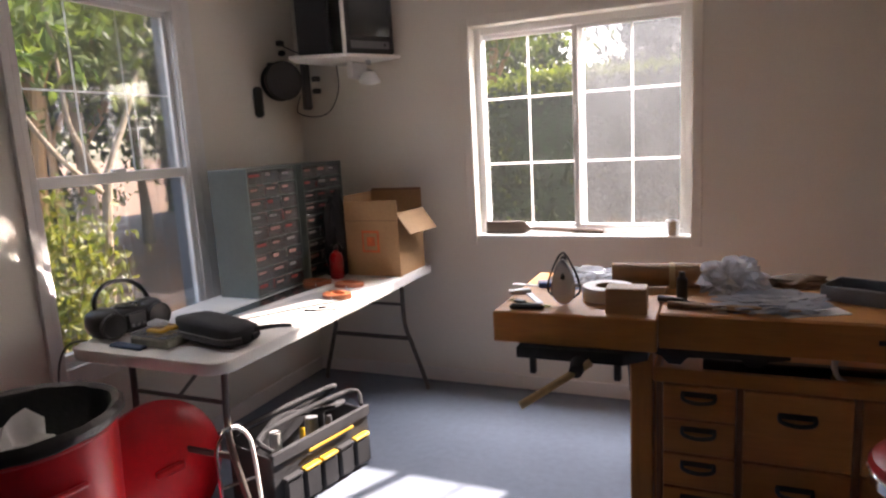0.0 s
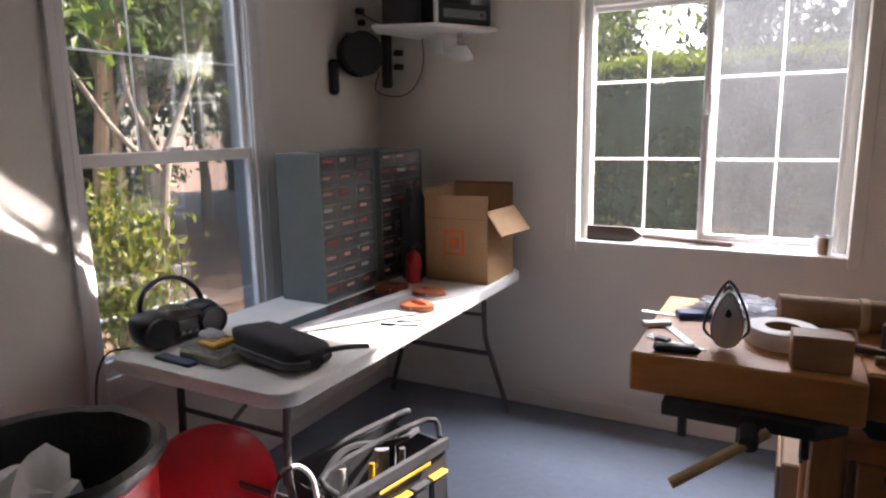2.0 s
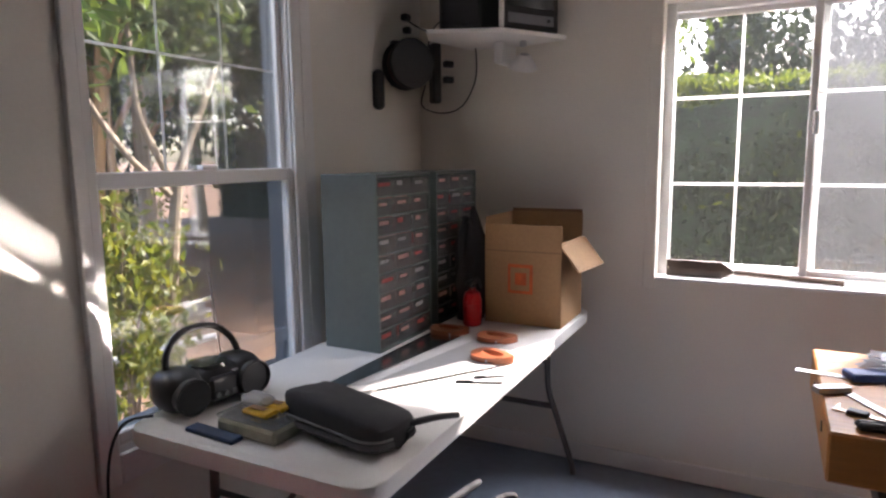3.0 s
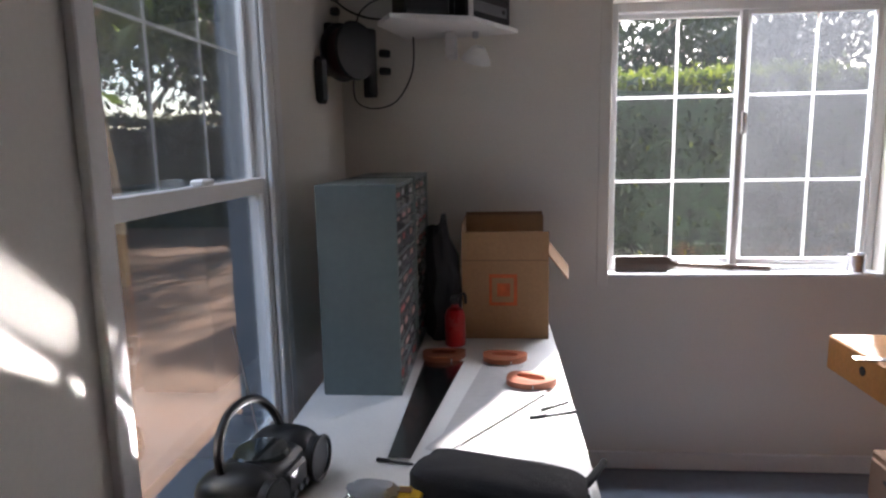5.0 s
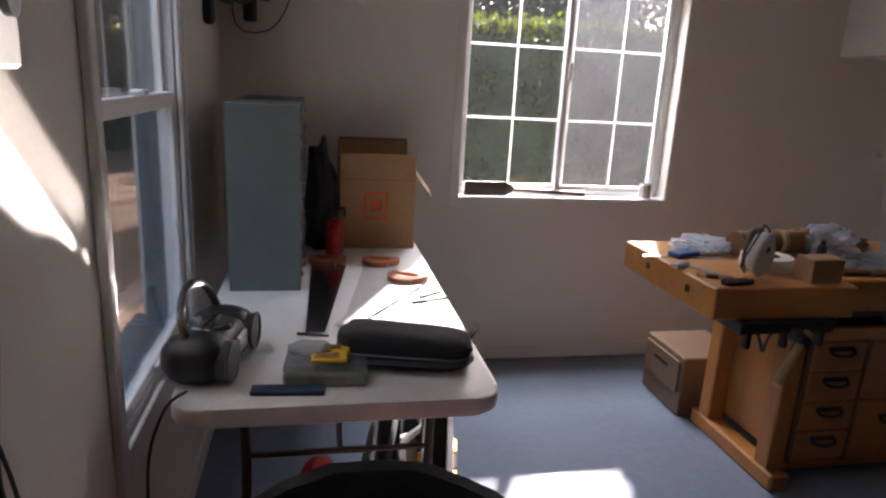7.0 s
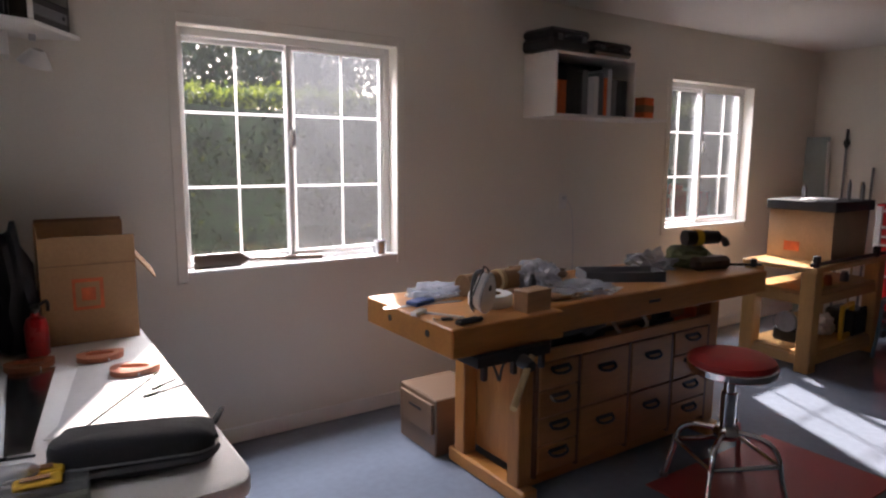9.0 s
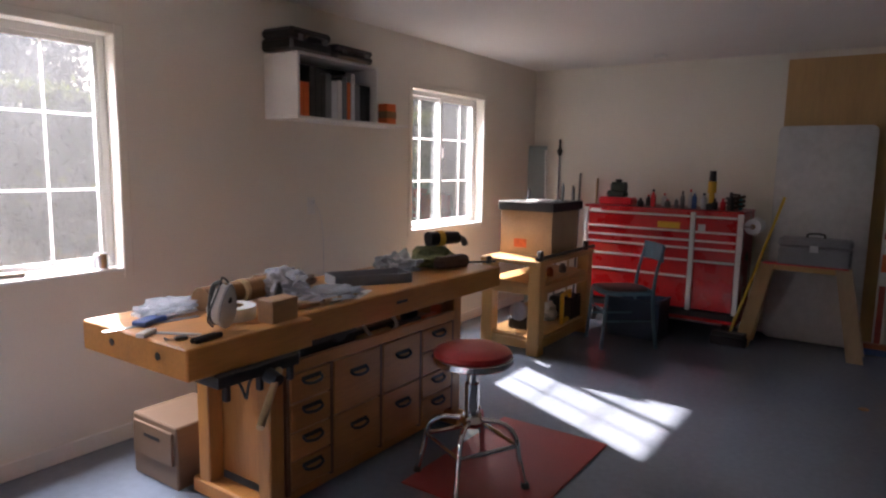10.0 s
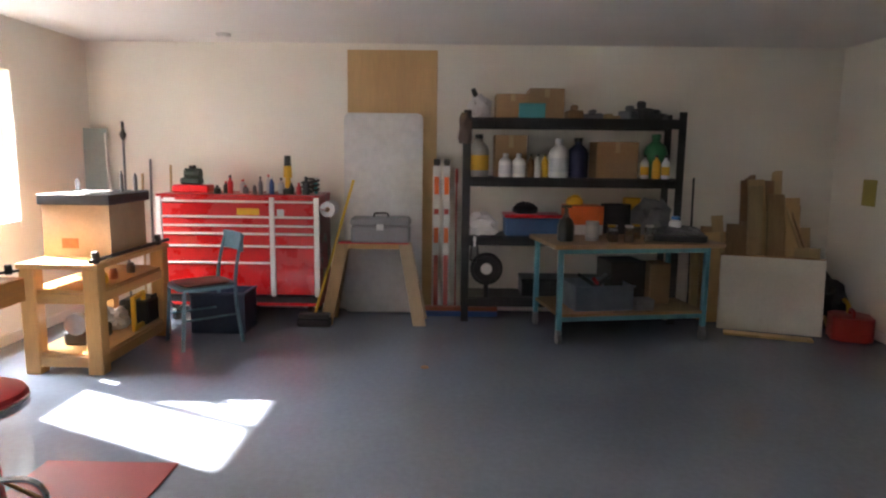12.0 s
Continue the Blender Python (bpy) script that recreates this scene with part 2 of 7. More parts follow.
def lathe(bm, prof, seg=20, m=I4):
    """A turned shape: profile of (radius, height)."""
    rings = []
    for r, z in prof:
        if r < 1e-5:
            rings.append([bm.verts.new(m @ Vector((0, 0, z)))])
        else:
            rings.append([bm.verts.new(m @ Vector((r * math.cos(2 * math.pi * i / seg), r * math.sin(2 * math.pi * i / seg), z))) for i in range(seg)])
    for a, b in zip(rings, rings[1:]):
        for i in range(seg):
            j = (i + 1) % seg
            if len(a) == 1 and len(b) > 1:
                bm.faces.new((a[0], b[j], b[i]))
            elif len(b) == 1 and len(a) > 1:
                bm.faces.new((a[i], a[j], b[0]))
            elif len(a) > 1:
                bm.faces.new((a[i], a[j], b[j], b[i]))
    return bm


def tube(bm, pts, r, seg=8, smooth=0, r2=None):
    """A round bar along points; smooth: added points by Catmull-Rom."""
    pts = [Vector(p) for p in pts]
    if smooth:
        out = []
        for i in range(len(pts) - 1):
            p0, p1, p2, p3 = pts[max(i - 1, 0)], pts[i], pts[i + 1], pts[min(i + 2, len(pts) - 1)]
            for k in range(smooth):
                t = k / smooth
                out.append(0.5 * ((2 * p1) + (p2 - p0) * t + (2 * p0 - 5 * p1 + 4 * p2 - p3) * t * t + (3 * p1 - p0 - 3 * p2 + p3) * t ** 3))
        pts = out + [pts[-1]]
    rings, up = [], Vector((0.31, 0.17, 0.93))
    for i, p in enumerate(pts):
        d = (pts[min(i + 1, len(pts) - 1)] - pts[max(i - 1, 0)]).normalized()
        side = d.cross(up)
        if side.length < 1e-3:
            side = d.cross(Vector((1, 0, 0)))
        side.normalize()
        up = side.cross(d).normalized()
        rr = r if r2 is None else r + (r2 - r) * i / (len(pts) - 1)
        rings.append([bm.verts.new(p + rr * (math.cos(2 * math.pi * k / seg) * side + math.sin(2 * math.pi * k / seg) * up)) for k in range(seg)])
    for a, b in zip(rings, rings[1:]):
        for k in range(seg):
            bm.faces.new((a[k], a[(k + 1) % seg], b[(k + 1) % seg], b[k]))
    bm.faces.new(rings[0][::-1])
    bm.faces.new(rings[-1])
    return bm


def prism(bm, outline, lo, hi, m=I4, bev=0.0):
    """A flat outline (x, y) raised from lo to hi."""
    a = [bm.verts.new(m @ Vector((x, y, lo))) for x, y in outline]
    b = [bm.verts.new(m @ Vector((x, y, hi))) for x, y in outline]
    n = len(a)
    fs = [bm.faces.new(a[::-1]), bm.faces.new(b)] + [bm.faces.new((a[i], a[(i + 1) % n], b[(i + 1) % n], b[i])) for i in range(n)]
    if bev:
        es = list({e for f in fs[:2] for e in f.edges})
        bmesh.ops.bevel(bm, geom=es, offset=bev, segments=2, affect="EDGES", profile=0.5)
    return bm


def rounded(w, d, r, n=5):
    """Outline of a rectangle w x d round the origin, with corner radius r."""
    out = []
    for cx, cy, a0 in ((w / 2 - r, d / 2 - r, 0), (-w / 2 + r, d / 2 - r, 90), (-w / 2 + r, -d / 2 + r, 180), (w / 2 - r, -d / 2 + r, 270)):
        for i in range(n + 1):
            a = radians(a0 + 90 * i / n)
            out.append((cx + r * math.cos(a), cy + r * math.sin(a)))
    return out


def crumple(bm, amount, scale=9.0, seed=0.0):
    for v in bm.verts:
        v.co += noise.noise_vector(v.co * scale + Vector((seed, seed * 2.3, 0))) * amount
    return bm


def blob(bm, size, m=I4, sub=3, amount=0.25, scale=3.0, seed=0.0, flat=True):
    """A soft heap or bag: a dented round body of that size that sits on its base."""
    vs = bmesh.ops.create_icosphere(bm, subdivisions=sub, radius=1)["verts"]
    for v in vs:
        c = v.co.copy()
        c = c * (1 + amount * noise.noise(c * scale + Vector((seed, 0, seed))))
        if flat and c.z < -0.55:
            c.z = -0.55
        v.co = m @ Vector((c.x * size[0] / 2, c.y * size[1] / 2, (c.z + 0.55) / 1.55 * size[2]))
    return bm


def ring_plate(bm, outer, inner, lo, hi, m=I4):
    """A flat plate with one hole: outer and inner outlines of the same count."""
    n = len(outer)
    loops = [[bm.verts.new(m @ Vector((x, y, z))) for x, y in o] for o, z in ((outer, lo), (outer, hi), (inner, hi), (inner, lo))]
    for a, b in zip(loops, loops[1:] + loops[:1]):
        for i in range(n):
            bm.faces.new((a[i], a[(i + 1) % n], b[(i + 1) % n], b[i]))
    return bm


def pillow(bm, size, p=3.0, m=I4, amount=0.0, scale=6.0, seed=0.0, nu=28, nv=14):
    """A soft box: superellipsoid of that size that rests on z = 0, with shallow dents."""
    def pw(v):
        return math.copysign(abs(v) ** (2 / p), v)
    rows = []
    for j in range(nv + 1):
        b = -math.pi / 2 + math.pi * j / nv
        row = []
        for i in range(nu):
            a = 2 * math.pi * i / nu
            c = Vector((pw(math.cos(b)) * pw(math.cos(a)), pw(math.cos(b)) * pw(math.sin(a)), pw(math.sin(b))))
            k = 1 + amount * noise.noise(c * scale * 0.3 + Vector((seed, 0, 0)))
            row.append(bm.verts.new(m @ Vector((c.x * k * size[0] / 2, c.y * k * size[1] / 2, max(0, (c.z * k + 1) * size[2] / 2)))))
        rows.append(row)
    for a, b in zip(rows, rows[1:]):
        for i in range(nu):
            bm.faces.new((a[i], a[(i + 1) % nu], b[(i + 1) % nu], b[i]))
    bmesh.ops.remove_doubles(bm, verts=bm.verts[:], dist=1e-5)
    return bm


def part(name, bm, material, parent=None, label="", smooth=35, kind=""):
    me = bpy.data.meshes.new(name)
    bmesh.ops.recalc_face_normals(bm, faces=bm.faces[:])
    bm.to_mesh(me)
    bm.free()
    if smooth:
        me.shade_smooth()
        me.set_sharp_from_angle(angle=radians(smooth))
    me.materials.append(material)
    ob = new(name, me)
    if parent:
        ob.parent = parent
    tagged(ob, label=label, kind=kind)
    return ob


def thing(name, label, category, at=(0, 0, 0), rz=0.0, group="", kind=""):
    e = new(name)
    e.empty_display_size = 0.1
    e.matrix_basis = pose(*at, 0, 0, rz)
    return tagged(e, label, category, group, kind)


def B():
    return bmesh.new()


def one(name, bm, material, label, category, at=(0, 0, 0), rz=0.0, group="", kind="", smooth=35):
    """A thing of a single mesh."""
    ob = part(name, bm, material, None, "", smooth)
    ob.matrix_basis = pose(*at, 0, 0, rz)
    return tagged(ob, label, category, group, kind)


# ---- the room ----
WX, NY, EX, SY, H = -2.34, 3.75, 4.49, -3.05, 2.43
T = 0.16


def structure(name, bm, material, label=""):
    return tagged(part(name, bm, material, None, label, 0), label=label, kind="structure")


def wall_bm(length, openings):
    """A wall along x from 0 to length, thickness along +y, with openings (x0, x1, z0, z1)."""
    bm = B()
    cur = 0.0
    for x0, x1, z0, z1 in openings:
        bx(bm, (cur, 0, 0), (x0, T, H), 0)
        bx(bm, (x0, 0, 0), (x1, T, z0), 0)
        bx(bm, (x0, 0, z1), (x1, T, H), 0)
        cur = x1
    bx(bm, (cur, 0, 0), (length, T, H), 0)
    bmesh.ops.remove_doubles(bm, verts=bm.verts[:], dist=1e-5)
    return bm


W1 = (-1.20, -0.06, 0.90, 2.045)
W2 = (2.335, 3.43, 0.91, 2.04)
W3 = (1.93, 2.86, 0.607, 2.152)
structure("floor", bx(B(), (WX - T, SY - T, -0.2), (EX + T, NY + T, 0), 0), FLOOR, "glossy blue-grey epoxy floor")
structure("ceiling", bx(B(), (WX - T, SY - T, H), (EX + T, NY + T, H + 0.15), 0), CEIL, "flat white painted ceiling")
wn = structure("wall_north", wall_bm(EX - WX, [(W1[0] - WX, W1[1] - WX, W1[2], W1[3]), (W2[0] - WX, W2[1] - WX, W2[2], W2[3])]), WALL, "off-white painted wall with two sliding windows")
wn.matrix_basis = pose(WX, NY, 0)
ww = structure("wall_west", wall_bm(NY + T - SY + T, [(W3[0] - SY + T, W3[1] - SY + T, W3[2], W3[3])]), WALL, "off-white painted wall with a tall sash window")
ww.matrix_basis = pose(WX, SY - T, 0, 0, 0, 90)
structure("wall_east", bx(B(), (EX, SY - T, 0), (EX + T, NY + T, H), 0), WALL, "plain off-white painted wall")
structure("wall_south", bx(B(), (WX, SY - T, 0), (EX, SY, H), 0), WALL, "plain off-white painted wall")
for nm, a, b in (("baseboard", (WX, NY - 0.012, 0.002), (EX, NY - 0.0005, 0.085)), ("baseboard", (EX - 0.012, SY, 0.002), (EX - 0.0005, NY - 0.013, 0.085)),
                 ("baseboard", (WX + 0.0005, SY, 0.002), (WX + 0.012, NY - 0.013, 0.085)), ("baseboard", (WX + 0.013, SY + 0.0005, 0.002), (EX - 0.013, SY + 0.012, 0.085))):
    structure(nm, bx(B(), a, b, 0.003), TRIM, "low white painted baseboard")

def slider(name, w, y):
    """Sliding window of two sashes with grilles, in the opening w, wall face at y."""
    x0, x1, z0, z1 = w
    e = thing(name, "white vinyl sliding window with white grilles", "window", ((x0 + x1) / 2, y, z0), 0, "sliding windows", "structure")
    L, R, Z = x0 - (x0 + x1) / 2, x1 - (x0 + x1) / 2, z1 - z0
    fw = 0.038
    D0, D1 = 0.082, 0.158
    part("window_frame", bx(bx(bx(bx(B(), (L, D0, 0.0), (L + fw, D1, Z), 0.003), (R - fw, D0, 0.0), (R, D1, Z), 0.003), (L + fw, D0, Z - fw), (R - fw, D1, Z), 0.003), (L + fw, D0, 0), (R - fw, D1, 0.03), 0.003), VINYL, e)
    part("window_sill", bx(B(), (L, -0.004, -0.012), (R, D0, 0.004), 0.004), TRIM, e, "white sill board in the sun")
    mid = 0.0
    for k, (a, b, d) in enumerate(((L + fw - 0.03, mid + 0.028, 0.122), (mid - 0.028, R - fw + 0.012, 0.088))):
        s = part("sash", bx(bx(bx(bx(B(), (a, d, 0.03), (a + 0.03, d + 0.026, Z - fw), 0.003), (b - (0.052 if k == 0 else 0.03), d, 0.03), (b, d + 0.026, Z - fw), 0.003), (a + 0.03, d, Z - fw - 0.022), (b - 0.03, d + 0.026, Z - fw), 0.003), (a + 0.03, d, 0.03), (b - 0.03, d + 0.026, 0.055), 0.003), VINYL, e)
        pa, pb, pz0, pz1 = a + 0.028, b - 0.028, 0.053, Z - fw - 0.02
        g = part("pane", bx(B(), (pa, d + 0.010, pz0), (pb, d + 0.014, pz1), 0), GLASS, e, "clear dusty pane", 0)
        g.visible_shadow = False
        xc = -0.276 if k == 0 else 0.28
        part("muntin", bx(B(), (xc - 0.006, d + 0.002, pz0), (xc + 0.006, d + 0.0095, pz1), 0.002), GRILLE, e)
        for f in (0.332, 0.682):
            zz = pz0 + (pz1 - pz0) * f
            part("muntin", bx(B(), (pa, d + 0.0005, zz - 0.006), (pb, d + 0.009, zz + 0.006), 0.002), GRILLE, e)
    part("latch", bx(B(), (-0.012, 0.070, Z * 0.52), (0.01, 0.0875, Z * 0.60), 0.004), VINYL, e)
    sc = part("insect_screen", bx(B(), (mid + 0.03, 0.1475, 0.035), (R - fw, 0.1495, Z - fw), 0), SCREEN, e, "grey insect screen over one half", 0)
    sc.visible_shadow = False
    cw = 0.05
    part("casing", bx(bx(bx(B(), (L - cw, -0.008, -cw), (L - 0.001, -0.0005, Z + cw), 0.003), (R + 0.001, -0.008, -cw), (R + cw, -0.0005, Z + cw), 0.003), (L - 0.001, -0.008, Z + 0.001), (R + 0.001, -0.0005, Z + cw), 0.003), WALL, e, "flat casing painted like the wall")
    return e


slider("window_1", W1, NY)
slider("window_2", W2, NY)

# sash window in the west wall: outward is -x, drawn along y
# grey-blue set dark: the outer reveal's weaker light is put into the colour
OUTER = mat("grey_blue_reveal", (0.12, 0.138, 0.16), 0.6, var=0.15, scale=8)
z0, z1 = W3[2], W3[3]
e = thing("window_3", "white double-hung sash window with fine grilles above", "window", (WX, 2.38, z0), 90, "", "structure")
q, Z, lo, hi = 0.395, z1 - z0, W3[0] - 2.38, W3[1] - 2.38
part("window_frame", bx(bx(bx(bx(B(), (lo, 0.005, 0), (-q, 0.062, Z), 0.003), (q, 0.005, 0), (hi, 0.062, Z), 0.003), (-q, 0.005, Z - 0.03), (q, 0.062, Z), 0.003), (-q, 0.005, 0), (q, 0.062, 0.03), 0.003), VINYL, e)
for ya, yb in ((lo, -q), (q, hi)):
    part("outer_stop", bx(B(), (ya, 0.0625, 0.002), (yb, 0.128, Z - 0.002), 0.002), OUTER, e, "dark grey-blue outer stop")
part("outer_sill", bx(B(), (lo, 0.0625, -0.01), (hi, T + 0.03, 0.02), 0.004), OUTER, e, "dark grey-blue outer sill")
st = 0.020
for nm, a, b, d in (("lower_sash", 0.03, 0.782, 0.010), ("upper_sash", 0.735, Z - 0.03, 0.036)):
    rail = 0.045 if nm == "lower_sash" else 0.028
    part(nm, bx(bx(bx(bx(B(), (-q, d, a), (-q + st, d + 0.024, b), 0.003), (q - st, d, a), (q, d + 0.024, b), 0.003), (-q + st, d, b - rail), (q - st, d + 0.024, b), 0.003), (-q + st, d, a), (q - st, d + 0.024, a + 0.032), 0.003), VINYL, e)
    g = part("pane", bx(B(), (-q + st - 0.004, d + 0.010, a + 0.028), (q - st + 0.004, d + 0.014, b - 0.026), 0), GLASSW, e, "clear pane", 0)
    g.visible_shadow = False
    if nm == "upper_sash":
        for f in (-0.33, 0.33):
            part("muntin", bx(B(), (f * (q - st) - 0.004, d + 0.0145, a + 0.03), (f * (q - st) + 0.004, d + 0.019, b - 0.028), 0.001), GRILLE, e)
        part("muntin", bx(B(), (-q + st, d + 0.0195, (a + b) / 2 - 0.004), (q - st, d + 0.024, (a + b) / 2 + 0.004), 0.001), GRILLE, e)
part("sash_lock", bx(B(), (-0.03, -0.004, 0.7825), (0.03, 0.03, 0.797), 0.004), VINYL, e)
part("sash_lift", bx(B(), (-0.05, -0.004, 0.045), (0.05, 0.0095, 0.058), 0.003), VINYL, e)
cw = 0.075
part("casing", bx(B(), (-0.46, -0.021, -cw), (-0.425, -0.0005, Z + cw), 0.003), TRIM, e, "deep white casing board")
part("casing", bx(bx(bx(bx(B(), (-0.4245, -0.014, -cw), (-q + 0.001, -0.0005, Z + cw), 0.004), (q - 0.001, -0.016, -cw), (q + 0.11, -0.0005, Z + cw), 0.004), (-q + 0.001, -0.016, Z - 0.03), (q - 0.001, -0.0005, Z + cw), 0.004), (-q + 0.001, -0.016, -cw), (q - 0.001, -0.0005, 0.012), 0.004), TRIM, e, "white window casing")
part("casing_bead", bx(B(), (q + 0.045, -0.021, -cw), (q + 0.058, -0.0165, Z + cw), 0.002), TRIM, e)

# ---- outside ----
bm = B()
bmesh.ops.create_grid(bm, x_segments=2, y_segments=2, size=400, matrix=Matrix.Translation((0, 0, -0.22)))
structure("ground", bm, EARTH, "bare brown earth in the garden")


def leaves(bm, n, place, size, rng):
    """n small leaves, each a bent diamond, at points that place() gives."""
    for _ in range(n):
        c = Vector(place())
        s = size * rng.uniform(0.6, 1.3)
        m = Euler((rng.uniform(0, 6.28), rng.uniform(0, 6.28), rng.uniform(0, 6.28))).to_matrix()
        vs = [bm.verts.new(c + m @ Vector(p)) for p in ((-s, 0, 0), (0, -0.45 * s, 0.12 * s), (s, 0, 0), (0, 0.45 * s, 0.12 * s))]
        bm.faces.new(vs)
    return bm


def hedge(x0, x1, y0, y1, top, n, seed, axis="x", leaf=None):
    rng = random.Random(seed)
    e = thing("hedge", "tall clipped dark green hedge with a sunlit top", "hedge", (0, 0, -0.22), 0)
    core = B()
    vx, vy = int((x1 - x0) / 0.5) + 1, int((y1 - y0) / 0.5) + 1
    bx(core, (x0, y0, 0), (x1, y1, top + 0.1), 0)
    bmesh.ops.subdivide_edges(core, edges=core.edges[:], cuts=14, use_grid_fill=True)
    crumple(core, 0.18, 1.3, seed)
    for v in core.verts:
        v.co.z = max(v.co.z, 0)
    part("dark_core", core, HEDGEC, e)
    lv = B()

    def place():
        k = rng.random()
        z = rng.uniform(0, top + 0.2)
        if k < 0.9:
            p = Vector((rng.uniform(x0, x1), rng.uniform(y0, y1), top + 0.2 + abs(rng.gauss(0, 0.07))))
        elif axis == "x":
            p = Vector((rng.uniform(x0, x1), y0 - rng.uniform(-0.09, 0.05), z))
        else:
            p = Vector((x1 + rng.uniform(-0.09, 0.05), rng.uniform(y0, y1), z))
        p.z += 0.12 * noise.noise(p * 0.8)
        return p
    leaves(lv, n, place, 0.042, rng)
    # face leaves take the dark leaf colour, so shade sits in the colour
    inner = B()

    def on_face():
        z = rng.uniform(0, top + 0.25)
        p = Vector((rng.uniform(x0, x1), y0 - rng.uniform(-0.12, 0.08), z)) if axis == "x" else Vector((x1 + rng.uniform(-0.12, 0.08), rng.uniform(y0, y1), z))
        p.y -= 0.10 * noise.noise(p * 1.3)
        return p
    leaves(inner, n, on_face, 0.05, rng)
    part("shaded_face_leaves", inner, LEAFD, e, "leaves coloured dark for the shaded face", kind="stuff", smooth=0)
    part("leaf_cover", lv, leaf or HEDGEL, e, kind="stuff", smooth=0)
    return e


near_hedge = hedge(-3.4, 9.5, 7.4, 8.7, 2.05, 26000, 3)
near_hedge.matrix_basis = Matrix.Translation((0.5, 7.5, -0.22)) @ Matrix.Rotation(radians(-17), 4, "Z") @ Matrix.Translation((-0.5, -7.5, 0))


def tree(at, height, trunk_r, spread, n, leaf, seed, label, limbs=5, base=0.35, size=0.07, lean=(0, 0), bark=None):
    rng = random.Random(seed)
    e = thing("tree", label, "tree", at, 0)
    tips = []
    fork = Vector((lean[0] * 0.4, lean[1] * 0.4, height * base))
    top = Vector((lean[0], lean[1], height * 0.9))
    part("trunk", tube(B(), [(0, 0, -0.05), (lean[0] * 0.12 + 0.03, lean[1] * 0.1, height * base * 0.5), fork, (fork + top) / 2 + Vector((0.1, -0.08, 0)), top], trunk_r, 9, 4, trunk_r * 0.3), bark or BARK, e)
    for i in range(limbs):
        a = 2 * math.pi * i / limbs + rng.uniform(-0.4, 0.4)
        st = fork + (top - fork) * rng.uniform(0, 0.5)
        en = st + Vector((math.cos(a) * spread * rng.uniform(0.6, 1), math.sin(a) * spread * rng.uniform(0.6, 1), height * rng.uniform(0.25, 0.5)))
        md = (st + en) / 2 + Vector((rng.uniform(-0.2, 0.2), rng.uniform(-0.2, 0.2), 0.15))
        part("limb", tube(B(), [st, md, en], trunk_r * 0.6, 7, 4, trunk_r * 0.15), bark or BARK, e)
        tips += [st.lerp(en, f) for f in (0.45, 0.6, 0.75, 0.9, 1.0)]
    tips += [top, (top + fork) / 2]
    clumps = []
    for t in tips:
        for _ in range(3):
            clumps.append((t + Vector((rng.gauss(0, 0.3), rng.gauss(0, 0.3), rng.gauss(0, 0.25))) * spread * 0.5, spread * rng.uniform(0.16, 0.34)))

    def place():
        c, r = clumps[rng.randrange(len(clumps))]
        return c + Vector((rng.gauss(0, 1), rng.gauss(0, 1), rng.gauss(0, 0.7))) * r
    part("crown", leaves(B(), n, place, size, rng), leaf, e, kind="stuff", smooth=0)
    return e


def conifer(at, height, r, n, seed):
    rng = random.Random(seed)
    e = thing("conifer", "tall dark conifer behind the hedge", "tree", at, 0)
    part("trunk", cyl(B(), (0, 0, -0.05), (0, 0, height), 0.2, 0.03, 8), BARK, e)
    lv = B()
    whorls = [(height * (0.12 + 0.86 * i / 26), rng.uniform(0, 6.28)) for i in range(26)]
    arms = [(z, a + 6.28 * j / 9 + rng.uniform(-0.25, 0.25), r * (1.03 - z / height) * rng.uniform(0.55, 1.15)) for z, a in whorls for j in range(9)]

    def place():
        z, a, q = arms[rng.randrange(len(arms))]
        d = q * math.sqrt(rng.random())
        return Vector((math.cos(a) * d, math.sin(a) * d, z - 0.25 * d)) + Vector((rng.gauss(0, 0.12), rng.gauss(0, 0.12), rng.gauss(0, 0.10)))
    part("crown", leaves(lv, n, place, 0.13, rng), LEAFD, e, kind="stuff", smooth=0)
    return e

# garden seen through the windows
e = thing("tree", "slim garden tree with pale forked trunk", "tree", (-3.75, 3.38, -0.22))
part("trunk", tube(B(), [(0.02, -0.06, -0.05), (0.0, -0.03, 0.64), (0.0, 0.02, 1.12), (0.0, 0.09, 1.56)], 0.04, 10, 5, 0.032), BARK, e, "sunlit pale trunk")
BOUGHS = (((0, 0.08, 1.55), (0, 0.20, 1.77), (0, 0.39, 2.14), (-0.04, 0.59, 2.56), (-0.1, 0.71, 2.87), (-0.2, 0.9, 3.4)), ((0, 0.06, 1.50), (0, -0.11, 1.81), (0, -0.15, 1.99), (0.0, -0.17, 2.38), (-0.1, -0.2, 3.2)),
          ((0, 0.03, 1.45), (0, -0.24, 1.69), (0, -0.48, 2.03), (0.05, -0.66, 2.3), (0.1, -0.9, 2.9)), ((-0.1, 0.71, 2.87), (-0.5, 0.6, 3.1), (-0.9, 0.7, 3.5)))
tips = []
for k, limb in enumerate(BOUGHS):
    part("limb", tube(B(), limb, 0.026 - 0.003 * k, 8, 5, 0.008), BARK, e)
    tips += [Vector(limb[-1]), (Vector(limb[-1]) + Vector(limb[-2])) / 2, Vector(limb[-2])]
rng = random.Random(61)
clumps = [(t + Vector((rng.gauss(0, 0.35), rng.gauss(0, 0.35), rng.gauss(0.1, 0.2))), rng.uniform(0.12, 0.26)) for t in tips for _ in range(4)]


def in_crown():
    c, r = clumps[rng.randrange(len(clumps))]
    return c + Vector((rng.gauss(0, 1), rng.gauss(0, 1), rng.gauss(0, 0.7))) * r


